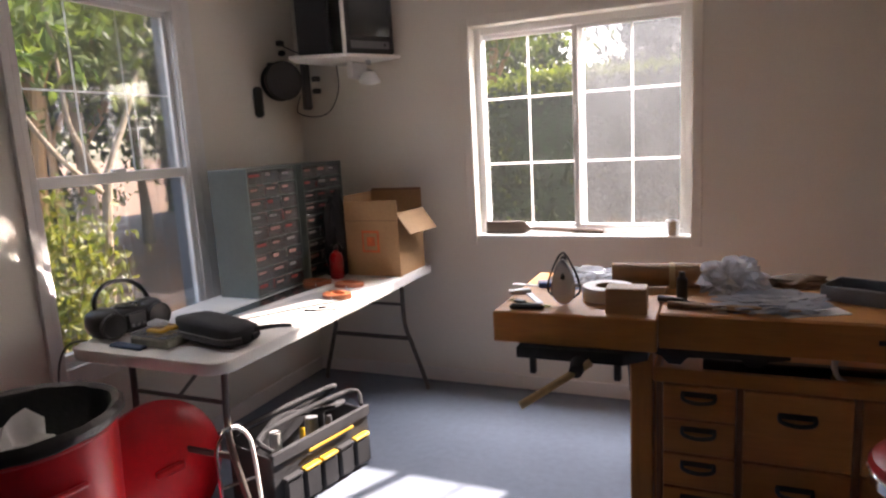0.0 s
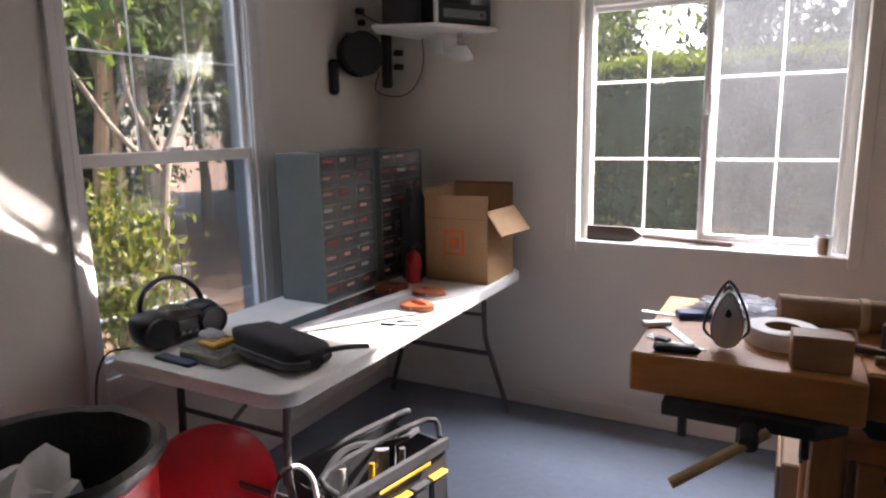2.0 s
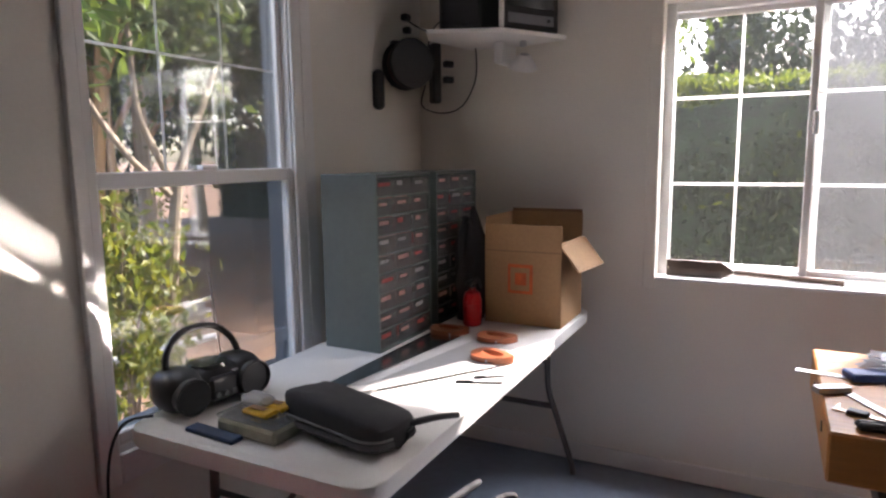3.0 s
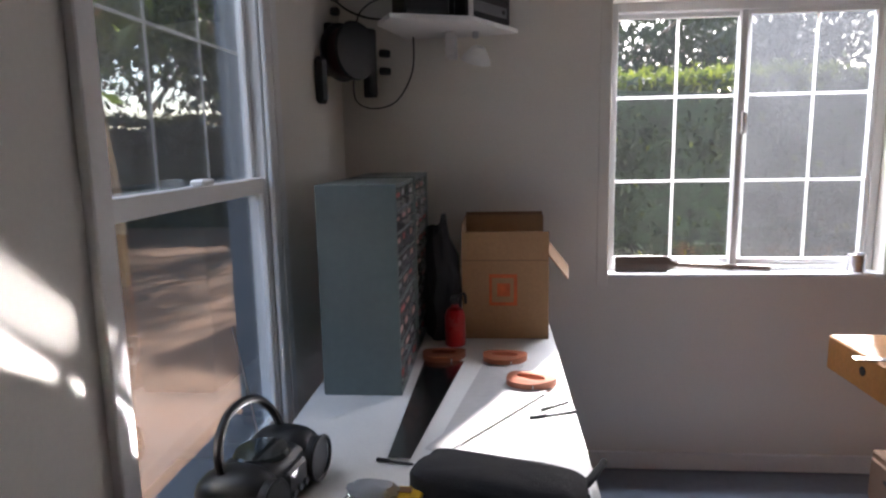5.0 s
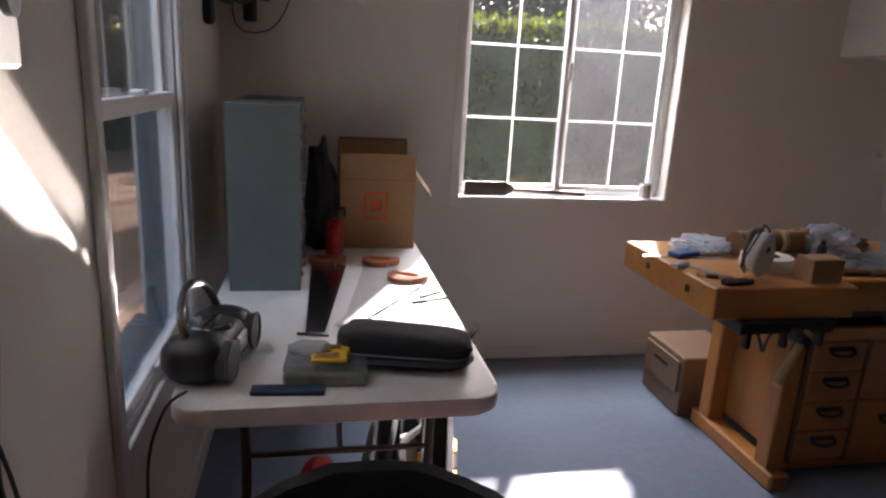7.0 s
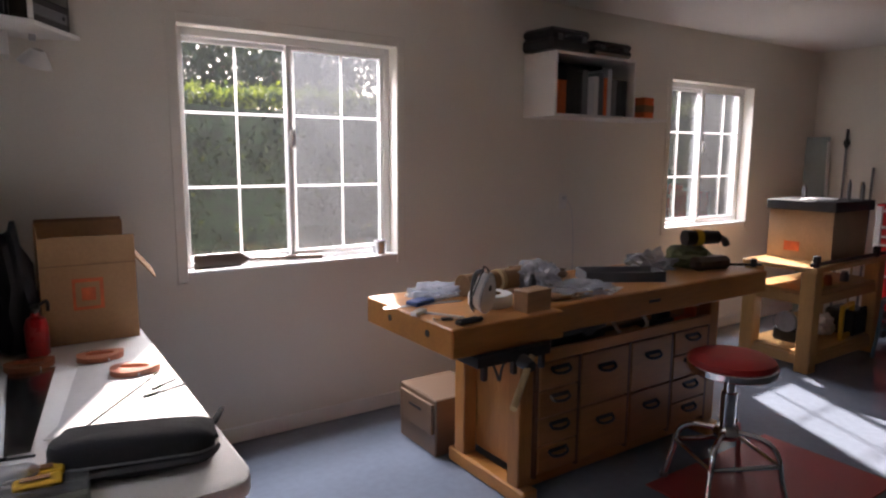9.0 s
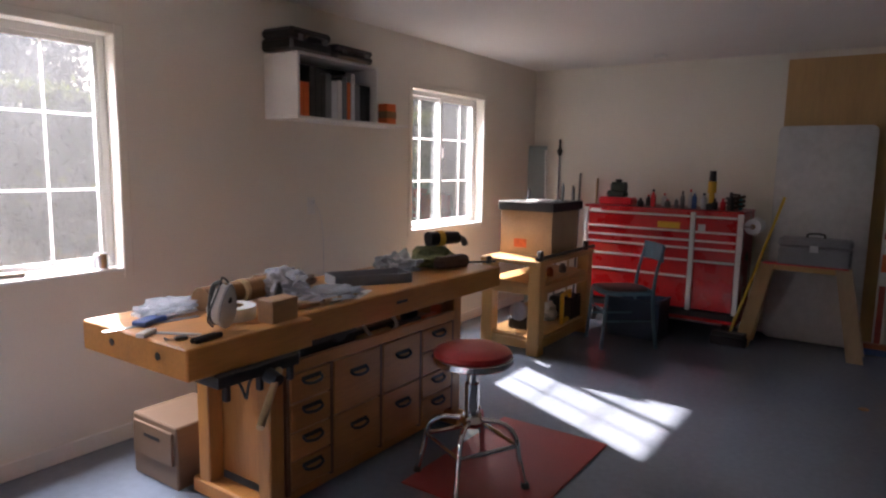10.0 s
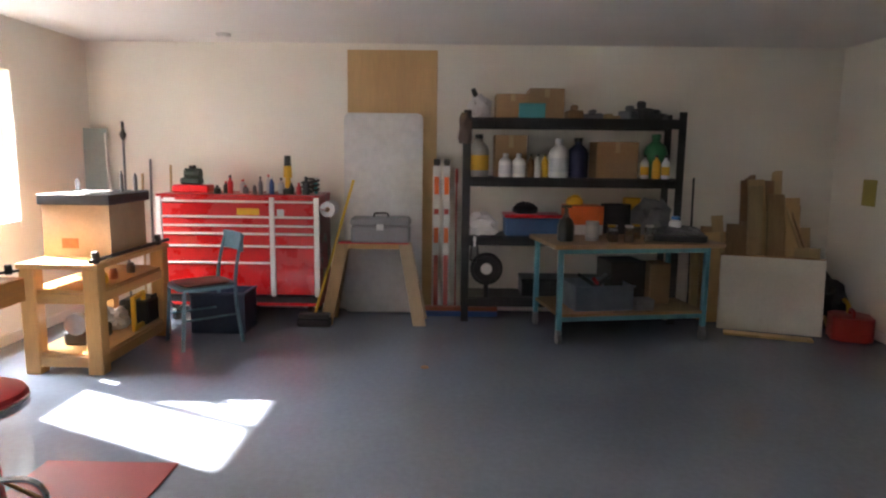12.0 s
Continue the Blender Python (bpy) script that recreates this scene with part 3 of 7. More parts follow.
part("crown", leaves(B(), 3800, in_crown, 0.05, rng), LEAF, e, "airy sunlit green leaves", kind="stuff", smooth=0)
tree((-7.4, 5.4, -0.22), 5.6, 0.11, 2.3, 9000, LEAF, 41, "leafy garden tree with a dark trunk", 7, 0.40, 0.08, (0.4, 0.3), OLDWOOD)
tree((-9.6, 12.2, -0.22), 6.5, 0.13, 2.6, 9000, LEAF, 44, "leafy garden tree shading bare earth", 7, 0.34, 0.10, (0.3, 0), OLDWOOD)
tree((-5.4, 11.2, -0.22), 5.8, 0.08, 1.9, 4500, LEAF, 45, "slim leafy garden tree in bare earth", 6, 0.42, 0.085, (-0.5, 0.2), OLDWOOD)
tree((-12.0, 13.5, -0.22), 8.0, 0.14, 2.8, 9000, LEAFD, 18, "dark garden tree by the far hedge", 7, 0.2, 0.12)
tree((-8.2, 6.3, -0.22), 5.6, 0.08, 2.1, 9000, LEAF, 47, "leafy garden tree in bare earth", 7, 0.32, 0.08, (0, 0), OLDWOOD)
tree((-10.2, 9.5, -0.22), 7.0, 0.12, 2.6, 9000, LEAFD, 14, "dense dark garden tree in bare earth", 7, 0.2, 0.11)
tree((-4.4, 13.2, -0.22), 6.5, 0.10, 2.4, 8000, LEAF, 48, "leafy garden tree by the far hedge", 7, 0.36, 0.09, (0.2, 0), OLDWOOD)
tree((-7.2, 16.8, -0.22), 7.5, 0.13, 2.8, 9000, LEAFD, 49, "dark tree beyond the far hedge", 7, 0.25, 0.12)
tree((-11.0, 18.0, -0.22), 8.0, 0.13, 3.0, 9000, LEAFD, 50, "dark tree beyond the far hedge", 7, 0.25, 0.13)
tree((-6.4, 8.6, -0.22), 5.8, 0.09, 2.3, 9000, LEAF, 51, "leafy garden tree in bare earth", 7, 0.42, 0.08, (-0.3, 0), OLDWOOD)
tree((-9.6, 7.8, -0.22), 6.2, 0.10, 2.6, 11000, LEAF, 52, "broad leafy garden tree in bare earth", 8, 0.28, 0.09, (0, 0), OLDWOOD)
tree((-12.0, 6.6, -0.22), 6.6, 0.12, 2.8, 10000, LEAFD, 53, "dense dark garden tree in bare earth", 8, 0.14, 0.12)
tree((-8.2, 19.5, -0.22), 6.0, 0.14, 2.6, 7000, LEAFD, 46, "dark tree beyond the far hedge", 7, 0.2, 0.13)
tree((-8.0, 6.6, -0.22), 6.5, 0.13, 2.2, 6000, LEAF, 13, "leafy garden tree in bare earth", 6, 0.33, 0.09)
tree((-10.5, 6.0, -0.22), 7.0, 0.12, 2.6, 7000, LEAFD, 15, "dense dark garden tree in bare earth", 7, 0.18, 0.11)
tree((-13.2, 9.6, -0.22), 8.0, 0.14, 3.0, 9000, LEAFD, 16, "dense dark garden tree in bare earth", 7, 0.15, 0.12)
tree((0.6, 17.0, -0.22), 4.9, 0.14, 2.6, 5500, LEAFD, 21, "dark tree beyond the hedge", 7, 0.25, 0.13)
tree((5.5, 19.0, -0.22), 5.2, 0.14, 2.8, 5500, LEAFD, 22, "dark tree beyond the hedge", 7, 0.25, 0.13)
tree((12.0, 21.0, -0.22), 7.2, 0.14, 3.2, 5500, LEAFD, 23, "dark tree beyond the hedge", 7, 0.25, 0.14)
conifer((-5.2, 21.0, -0.22), 9.5, 2.0, 7000, 24)
conifer((-1.8, 20.0, -0.22), 8.6, 2.0, 7000, 25)
tree((9.6, 9.0, -0.22), 6.2, 0.12, 2.3, 9000, LEAFD, 26, "dense dark tree behind the hedge", 7, 0.2, 0.12)
tree((13.2, 8.2, -0.22), 6.8, 0.12, 2.6, 9000, LEAFD, 27, "dense dark tree behind the hedge", 7, 0.15, 0.13)
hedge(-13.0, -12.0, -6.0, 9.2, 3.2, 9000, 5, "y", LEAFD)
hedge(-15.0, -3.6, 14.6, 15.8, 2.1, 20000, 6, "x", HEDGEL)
tree((-8.6, 5.2, -0.22), 5.6, 0.09, 2.2, 8000, LEAF, 42, "leafy garden tree in bare earth", 7, 0.30, 0.085)


def shrub(at, size, n, leaf, seed, label):
    rng = random.Random(seed)
    e = thing("shrub", label, "shrub", at, 0)
    tips = []
    for i in range(9):
        a = rng.uniform(0, 6.28)
        tip = Vector((math.cos(a) * size[0] * rng.uniform(0.2, 1), math.sin(a) * size[1] * rng.uniform(0.2, 1), size[2] * rng.uniform(0.6, 1)))
        part("stem", tube(B(), [(0.03 * math.cos(a), 0.03 * math.sin(a), -0.02), tip * 0.5 + Vector((0, 0, size[2] * 0.12)), tip], 0.012, 6, 3, 0.004), BARK, e)
        tips += [tip * f for f in (0.5, 0.7, 0.85, 1.0)]

    def place():
        t = tips[rng.randrange(len(tips))]
        return t + Vector((rng.gauss(0, 0.11), rng.gauss(0, 0.11), rng.gauss(0, 0.10)))
    part("foliage", leaves(B(), int(n * 1.3), place, 0.036, rng), leaf, e, kind="stuff", smooth=0)
    return e


shrub((-3.8, 3.06, -0.22), (0.32, 0.32, 1.36), 1300, LEAFY, 31, "yellow-green leafy shrub outside the window")
shrub((-4.55, 3.35, -0.22), (0.32, 0.32, 1.15), 800, LEAFY, 32, "yellow-green leafy shrub outside the window")
shrub((-11.2, 8.6, -0.22), (1.2, 1.2, 1.5), 2500, LEAFY, 33, "sunlit yellow-green shrub by the far trees")
shrub((-9.0, 6.4, -0.22), (1.2, 1.3, 1.6), 3000, LEAFD, 34, "dark green shrub under the trees")
shrub((-11.5, 7.4, -0.22), (1.5, 1.8, 2.0), 4000, LEAFD, 35, "dark green shrub under the trees")
# bent pale bar in place of an unidentified pale object outside
one("pale_garden_object", tube(B(), [(-0.5, -0.1, 0.3), (0, 0, 0.42), (0.6, 0.25, 0.55)], 0.05, 8, 4, 0.02), LIGHTGREY, "pale grey object among the shrubs", "branch", (-4.3, 3.3, -0.22), 20)


# ---- folding table and what is on and under it ----
TX, TY, TZ = -1.85, 2.825, 0.74
TW, TL = 0.765, 1.80
e = thing("folding_table", "long white plastic folding table with grey tube legs", "table", (TX, TY, 0))
bm = B()
prism(bm, rounded(TW, TL, 0.07), TZ - 0.045, TZ, bev=0.008)
part("tabletop", bm, TABLEW, e, "scuffed white moulded plastic top")
for sy in (-1, 1):
    yy = sy * (TL / 2 - 0.17)
    for sx in (-1, 1):
        part("leg", tube(B(), [(sx * 0.24, yy, TZ - 0.05), (sx * 0.235, yy + sy * 0.015, 0.42), (sx * 0.27, yy + sy * 0.025, 0.28), (sx * 0.34, yy + sy * 0.035, 0.06), (sx * 0.35, yy + sy * 0.04, 0.004)], 0.013, 10, 4), DARKTUBE, e)
    part("crossbar", bx(B(), (-0.255, yy + sy * 0.012, 0.30), (0.255, yy + sy * 0.026, 0.325), 0.004), DARKTUBE, e)
    part("crossbar", tube(B(), [(-0.238, yy + 0.004 * sy, 0.52), (0.238, yy + 0.004 * sy, 0.52)], 0.009, 8), DARKTUBE, e)
    part("brace", tube(B(), [(0, yy + sy * 0.008, 0.52), (0, yy - sy * 0.30, TZ - 0.05)], 0.008, 8), DARKTUBE, e)
part("side_rail", bx(bx(B(), (-0.30, -0.72, TZ - 0.07), (-0.28, 0.72, TZ - 0.0455), 0.003), (0.28, -0.72, TZ - 0.07), (0.30, 0.72, TZ - 0.0455), 0.003), DARKTUBE, e)


def parts_cabinet(at, seed):
    """Steel cabinet of small clear drawers; the front is +x, 0.235 deep, 0.385 wide, 0.625 high."""
    rng = random.Random(seed)
    d, w, h = 0.235, 0.385, 0.625
    e = thing("parts_cabinet", "grey-green steel cabinet of small clear parts drawers", "cabinet", at, 0, "parts cabinets on the folding table")
    part("back_panel", bx(B(), (-d, -w / 2 + 0.0065, 0.0065), (-d + 0.006, w / 2 - 0.0065, h - 0.0065), 0), GREENGREY, e)
    for y in (-w / 2, w / 2 - 0.006):
        part("side_panel", bx(B(), (-d, y, 0), (0, y + 0.006, h), 0.002), GREENGREY, e)
    for z in (0, h - 0.006):
        part("end_panel", bx(B(), (-d, -w / 2 + 0.0065, z), (0, w / 2 - 0.0065, z + 0.006), 0), GREENGREY, e)
    cols, rows = 3, 9
    cw, rh = (w - 0.02) / cols, (h - 0.02) / rows
    cols_m = (CABRED, CABPALE, CABPINK, CABBROWN, CABPALE, CABDARK, CABGREY)
    for r in range(rows + 1):
        part("divider", bx(B(), (-d + 0.006, -w / 2 + 0.006, 0.008 + r * rh - 0.0015), (-0.003, w / 2 - 0.006, 0.008 + r * rh + 0.0015), 0), GREENGREY, e)
    for r in range(rows):
        for c in range(cols):
            y, z = -w / 2 + 0.01 + c * cw, 0.0105 + r * rh
            out = rng.choice((0, 0, 0, 0.006))
            dr = part("drawer", bx(bx(bx(B(), (-0.012 + out, y + 0.003, z), (-0.006 + out, y + cw - 0.003, z + rh - 0.008), 0.001), (-0.006 + out, y + cw * 0.3, z + rh * 0.40), (0.008 + out, y + cw * 0.7, z + rh * 0.46), 0.001), (-0.19, y + 0.005, z), (-0.012 + out, y + cw - 0.005, z + 0.003), 0), CLEAR, e)
            lw = rng.uniform(0.35, 0.75) * (cw - 0.02)
            part("label_strip", bx(B(), (-0.0055 + out, y + 0.010, z + rh * 0.52), (-0.004 + out, y + 0.010 + lw, z + rh * rng.uniform(0.66, 0.78)), 0), rng.choice((CABRED, CABPINK, CABPINK, CABGREY)), dr)
            part("hardware", blob(B(), (0.15, cw * 0.86, rh * 0.78), Matrix.Translation((-0.085, y + cw / 2, z + 0.004)), 1, 0.5, 4, rng.uniform(0, 9)), rng.choice(cols_m), dr)
    return e


CABRED = mat("red_print", (0.40, 0.06, 0.05), 0.6, var=0.3, scale=30)
CABPINK = mat("faded_pink_print", (0.55, 0.29, 0.25), 0.6, var=0.4, scale=60)
CABGREY = mat("grey_print", (0.40, 0.37, 0.36), 0.6, var=0.4, scale=60)
CABPALE = mat("pale_hardware", (0.42, 0.38, 0.34), 0.5, 0.3, var=0.3, scale=40)
CABBROWN = mat("brown_hardware", (0.16, 0.09, 0.06), 0.5, 0.3, var=0.3, scale=40)
CABDARK = mat("dark_hardware", (0.05, 0.045, 0.04), 0.5, 0.3, var=0.3, scale=40)
parts_cabinet((-1.962, 2.937, TZ), 1)
parts_cabinet((-1.962, 3.375, TZ), 2)

# open cardboard box
e = thing("cardboard_box", "open brown cardboard moving box with orange printed square", "box", (-1.65, 3.478, TZ), 0)
bw, bd, bh = 0.325, 0.31, 0.44
for a, b in (((-bw / 2 + 0.006, -bd / 2 + 0.006, 0.0), (bw / 2 - 0.006, bd / 2 - 0.006, 0.005)), ((-bw / 2, -bd / 2, 0), (bw / 2, -bd / 2 + 0.005, bh - 0.03)), ((-bw / 2, bd / 2 - 0.005, 0), (bw / 2, bd / 2, bh)),
             ((-bw / 2, -bd / 2 + 0.0055, 0), (-bw / 2 + 0.005, bd / 2 - 0.0055, bh)), ((bw / 2 - 0.005, -bd / 2 + 0.0055, 0), (bw / 2, bd / 2 - 0.0055, bh - 0.10))):
    part("box_panel", bx(B(), a, b, 0.001), CARD, e)
part("flap", bx(B(), (-bw / 2 + 0.004, -0.003, 0), (bw / 2 - 0.004, 0.003, 0.014), 0.001, Matrix.Translation((0, bd / 2, bh)) @ Euler((radians(-25), 0, 0)).to_matrix().to_4x4()), CARDD, e)
part("flap", bx(B(), (-0.003, -bd / 2 + 0.01, 0), (0.003, bd / 2 - 0.02, 0.14), 0.001, Matrix.Translation((bw / 2, 0, bh - 0.10)) @ Euler((0, radians(142), radians(-6))).to_matrix().to_4x4()), CARD, e, "side flap folded down")
part("printed_mark", bx(bx(bx(bx(bx(B(), (-0.06, -bd / 2 - 0.0016, 0.13), (0.045, -bd / 2 - 0.0006, 0.142), 0), (-0.06, -bd / 2 - 0.0016, 0.236), (0.045, -bd / 2 - 0.0006, 0.25), 0), (-0.06, -bd / 2 - 0.0016, 0.142), (-0.05, -bd / 2 - 0.0006, 0.236), 0), (0.032, -bd / 2 - 0.0016, 0.142), (0.045, -bd / 2 - 0.0006, 0.236), 0), (-0.03, -bd / 2 - 0.0016, 0.165), (0.018, -bd / 2 - 0.0006, 0.215), 0), PRINT, e, "orange printed square")
part("tape", bx(B(), (-bw / 2 - 0.001, -bd / 2 - 0.002, bh - 0.14), (bw / 2 + 0.001, -bd / 2 - 0.0015, bh - 0.135), 0), CARDD, e)

# dark cap and bag hung on the second cabinet, and the fire extinguisher
one("hanging_bag", blob(B(), (0.13, 0.20, 0.46), I4, 3, 0.35, 2.6, 4.0), FABRIC, "black cloth bag slumped against the parts cabinet", "bag", (-1.89, 3.36, TZ))
e = thing("fire_extinguisher", "small red fire extinguisher standing on the table", "extinguisher", (-1.835, 3.245, TZ))
part("cylinder", lathe(B(), [(0, 0), (0.034, 0), (0.038, 0.006), (0.038, 0.11), (0.03, 0.135), (0.014, 0.145), (0.014, 0.155), (0, 0.155)], 20), RED, e)
part("valve", bx(cyl(B(), (0, 0, 0.155), (0, 0, 0.175), 0.012), (-0.015, -0.04, 0.17), (0.015, 0.02, 0.185), 0.004), BLACK, e)
part("hose", tube(B(), [(0, -0.03, 0.178), (0.035, -0.03, 0.20), (0.04, 0.0, 0.16)], 0.006, 8, 4), BLACK, e)


def handsaw(at, rz, length, blade, label):
    e = thing("handsaw", label, "saw", at, rz, "handsaws on the table")
    part("blade", prism(B(), [(-0.035, -length), (0.02, -length), (0.075, 0.02), (-0.06, 0.02)], 0.004, 0.0055), blade, e, "flat steel blade")
    out, hole = [], []
    for i in range(24):
        a = 2 * math.pi * i / 24
        c, sn = math.cos(a), math.sin(a)
        out.append((0.070 * math.copysign(abs(c) ** 0.7, c) + 0.012 * math.sin(2 * a), 0.052 + 0.056 * math.copysign(abs(sn) ** 0.8, sn) + 0.010 * c))
        hole.append((0.046 * math.copysign(abs(c) ** 0.8, c), 0.066 + 0.021 * math.copysign(abs(sn) ** 0.8, sn)))
    part("handle", ring_plate(B(), out, hole, 0.001, 0.023), COPPER, e, "red-brown wooden saw handle")
    for x in (-0.03, 0.03):
        part("rivet", cyl(B(), (x, 0.012, 0.0), (x, 0.012, 0.0165), 0.006, seg=10), STEEL, e)
    return e


DULLSAW = mat("dull_saw_steel", (0.46, 0.46, 0.47), 0.18, 1.0, var=0.3, scale=10, bump=0.03)
handsaw((-1.87, 3.03, TZ), -3, 0.68, DULLSAW, "long handsaw with dark steel blade and wooden handle")
# paler, less metallic saw steel: the sun's whitening is put into the colour
SUNLITSAW = mat("sunlit_saw_steel", (0.55, 0.54, 0.53), 0.42, 0.3, var=0.1, scale=10, bump=0.03)
handsaw((-1.67, 3.01, TZ), -12, 0.62, SUNLITSAW, "handsaw with grey steel blade and wooden handle")
handsaw((-1.61, 2.79, TZ + 0.003), -28, 0.46, SUNLITSAW, "handsaw with bright steel blade in the sun")
for x, y, r, l in ((-1.53, 2.62, 20, 0.07), (-1.52, 2.68, 35, 0.05), (-1.92, 2.335, -12, 0.045)):
    one("small_file", bx(cyl(B(), (-l, 0, 0.005), (-0.3 * l, 0, 0.005), 0.005, seg=8), (-0.3 * l, -0.004, 0.002), (l, 0.004, 0.006), 0.001), BLACKM, "small dark metal file lying on the table", "tool", (x, y, TZ), r, "small tools on the table")

# zip pouch
e = thing("zip_pouch", "black padded zip pouch with wrist strap", "pouch", (-1.68, 2.15, TZ), -11)
bm = pillow(B(), (0.35, 0.17, 0.095), 4.5, I4, 0.10, 7, 2)
for v in bm.verts:
    v.co.z *= 1 - 0.6 * v.co.x - 0.9 * v.co.y
part("body", bm, FABRIC, e)
part("zip", tube(B(), [(x * 1.005, y * 1.01, 0.046 - 0.02 * x) for x, y in rounded(0.35, 0.17, 0.06)], 0.003, 6), GREY, e, "grey zip along the side")
part("side_panel", tube(B(), [(x * 1.0, y * 1.0, 0.030) for x, y in rounded(0.348, 0.168, 0.06)], 0.009, 6), mat("grey_webbing", (0.07, 0.07, 0.075), 0.8, var=0.3, scale=20, fine=260, bump=0.3), e, "grey webbing band")
part("strap", tube(B(), [(0.14, 0.02, 0.05), (0.17, 0.05, 0.055), (0.19, 0.12, 0.05), (0.20, 0.19, 0.035)], 0.010, 8, 4, 0.008), FABRIC, e)

# small parts case, card
e = thing("parts_case", "clear small-parts case with yellow packets on top", "case", (-1.885, 2.08, TZ), -3)
part("body", bx(B(), (-0.10, -0.07, 0), (0.10, 0.07, 0.038), 0.008), mat("smoky_case", (0.36, 0.36, 0.29), 0.3, var=0.25, scale=25), e)
part("lid", bx(B(), (-0.10, -0.07, 0.0385), (0.10, 0.07, 0.05), 0.005), CLEAR, e)
for a, b, ya, yb, zz in ((-0.035, 0.05, -0.045, 0.0, 0.0505), (-0.02, 0.055, 0.004, 0.05, 0.0505)):
    part("packet", crumple(bx(B(), (a, ya, zz), (b, yb, zz + 0.012), 0.004), 0.003, 20), YELLOW, e, "yellow packet")
    part("packet_label", bx(B(), (a + 0.012, ya + 0.012, zz + 0.0155), (b - 0.02, yb - 0.014, zz + 0.0165), 0), BROWNPAPER, e)
part("clear_packet", crumple(pillow(B(), (0.10, 0.06, 0.03), 2.5, Matrix.Translation((-0.04, 0.02, 0.0508)), 0.3, 9, 3, 16, 8), 0.004, 30), BAGCLEAR, e, "crumpled clear packet")
one("blister_card", bx(B(), (-0.085, -0.02, 0), (0.085, 0.02, 0.012), 0.003), mat("navy_card", (0.025, 0.05, 0.11), 0.5, var=0.3, scale=30), "dark blue packet at the table's edge", "packet", (-1.975, 1.995, TZ), -4)

# radio
e = thing("portable_radio", "black portable stereo radio with carrying handle", "radio", (-2.17, 2.165, TZ), -100)
bm = B()
pillow(bm, (0.30, 0.18, 0.135), 3.0, Matrix.Translation((0, 0, 0.003)))
part("body", bm, BLACK, e)
for s in (-1, 1):
    part("speaker_pod", pillow(B(), (0.15, 0.20, 0.148), 2.5, Matrix.Translation((s * 0.115, 0.0, 0.0))), BLACK, e)
for s in (-1, 1):
    sp = part("speaker", cyl(B(), (s * 0.115, 0.05, 0.068), (s * 0.120, 0.102, 0.068), 0.062, 0.058, 24), BLACK, e)
    part("speaker_ring", tube(B(), [(s * 0.120 + 0.058 * math.cos(a), 0.103, 0.068 + 0.058 * math.sin(a)) for a in [2 * math.pi * i / 24 for i in range(25)]], 0.005, 6), BLACK, sp)
part("control_panel", bx(B(), (-0.05, 0.075, 0.03), (0.05, 0.1, 0.11), 0.008), BLACK, e)
part("cd_lid", lathe(B(), [(0, 0.148), (0.04, 0.147), (0.065, 0.142), (0.072, 0.13)], 24), DARKGLASS, e)
part("handle", tube(B(), [(-0.14, -0.01, 0.10), (-0.13, -0.035, 0.18), (-0.075, -0.05, 0.24), (0, -0.055, 0.256), (0.075, -0.05, 0.24), (0.13, -0.035, 0.18), (0.14, -0.01, 0.10)], 0.012, 8, 5), BLACK, e)
part("antenna", cyl(B(), (-0.10, -0.07, 0.13), (-0.11, -0.13, 0.42), 0.0022, seg=6), STEEL, e)
for x in (-0.03, 0.0, 0.03):
    part("knob", cyl(B(), (x, 0.095, 0.05), (x, 0.107, 0.05), 0.009, seg=12), GREY, e)
e.scale = (0.82, 0.82, 0.82)
one("radio_cord", tube(B(), [(-2.20, 2.0, TZ + 0.01), (-2.235, 1.93, TZ + 0.0), (-2.27, 1.905, 0.60), (-2.26, 1.90, 0.30), (-2.20, 1.88, 0.05), (-2.12, 1.80, 0.006), (-2.22, 1.6, 0.006)], 0.004, 6, 5), BLACK, "black power cord hanging off the table", "cord")

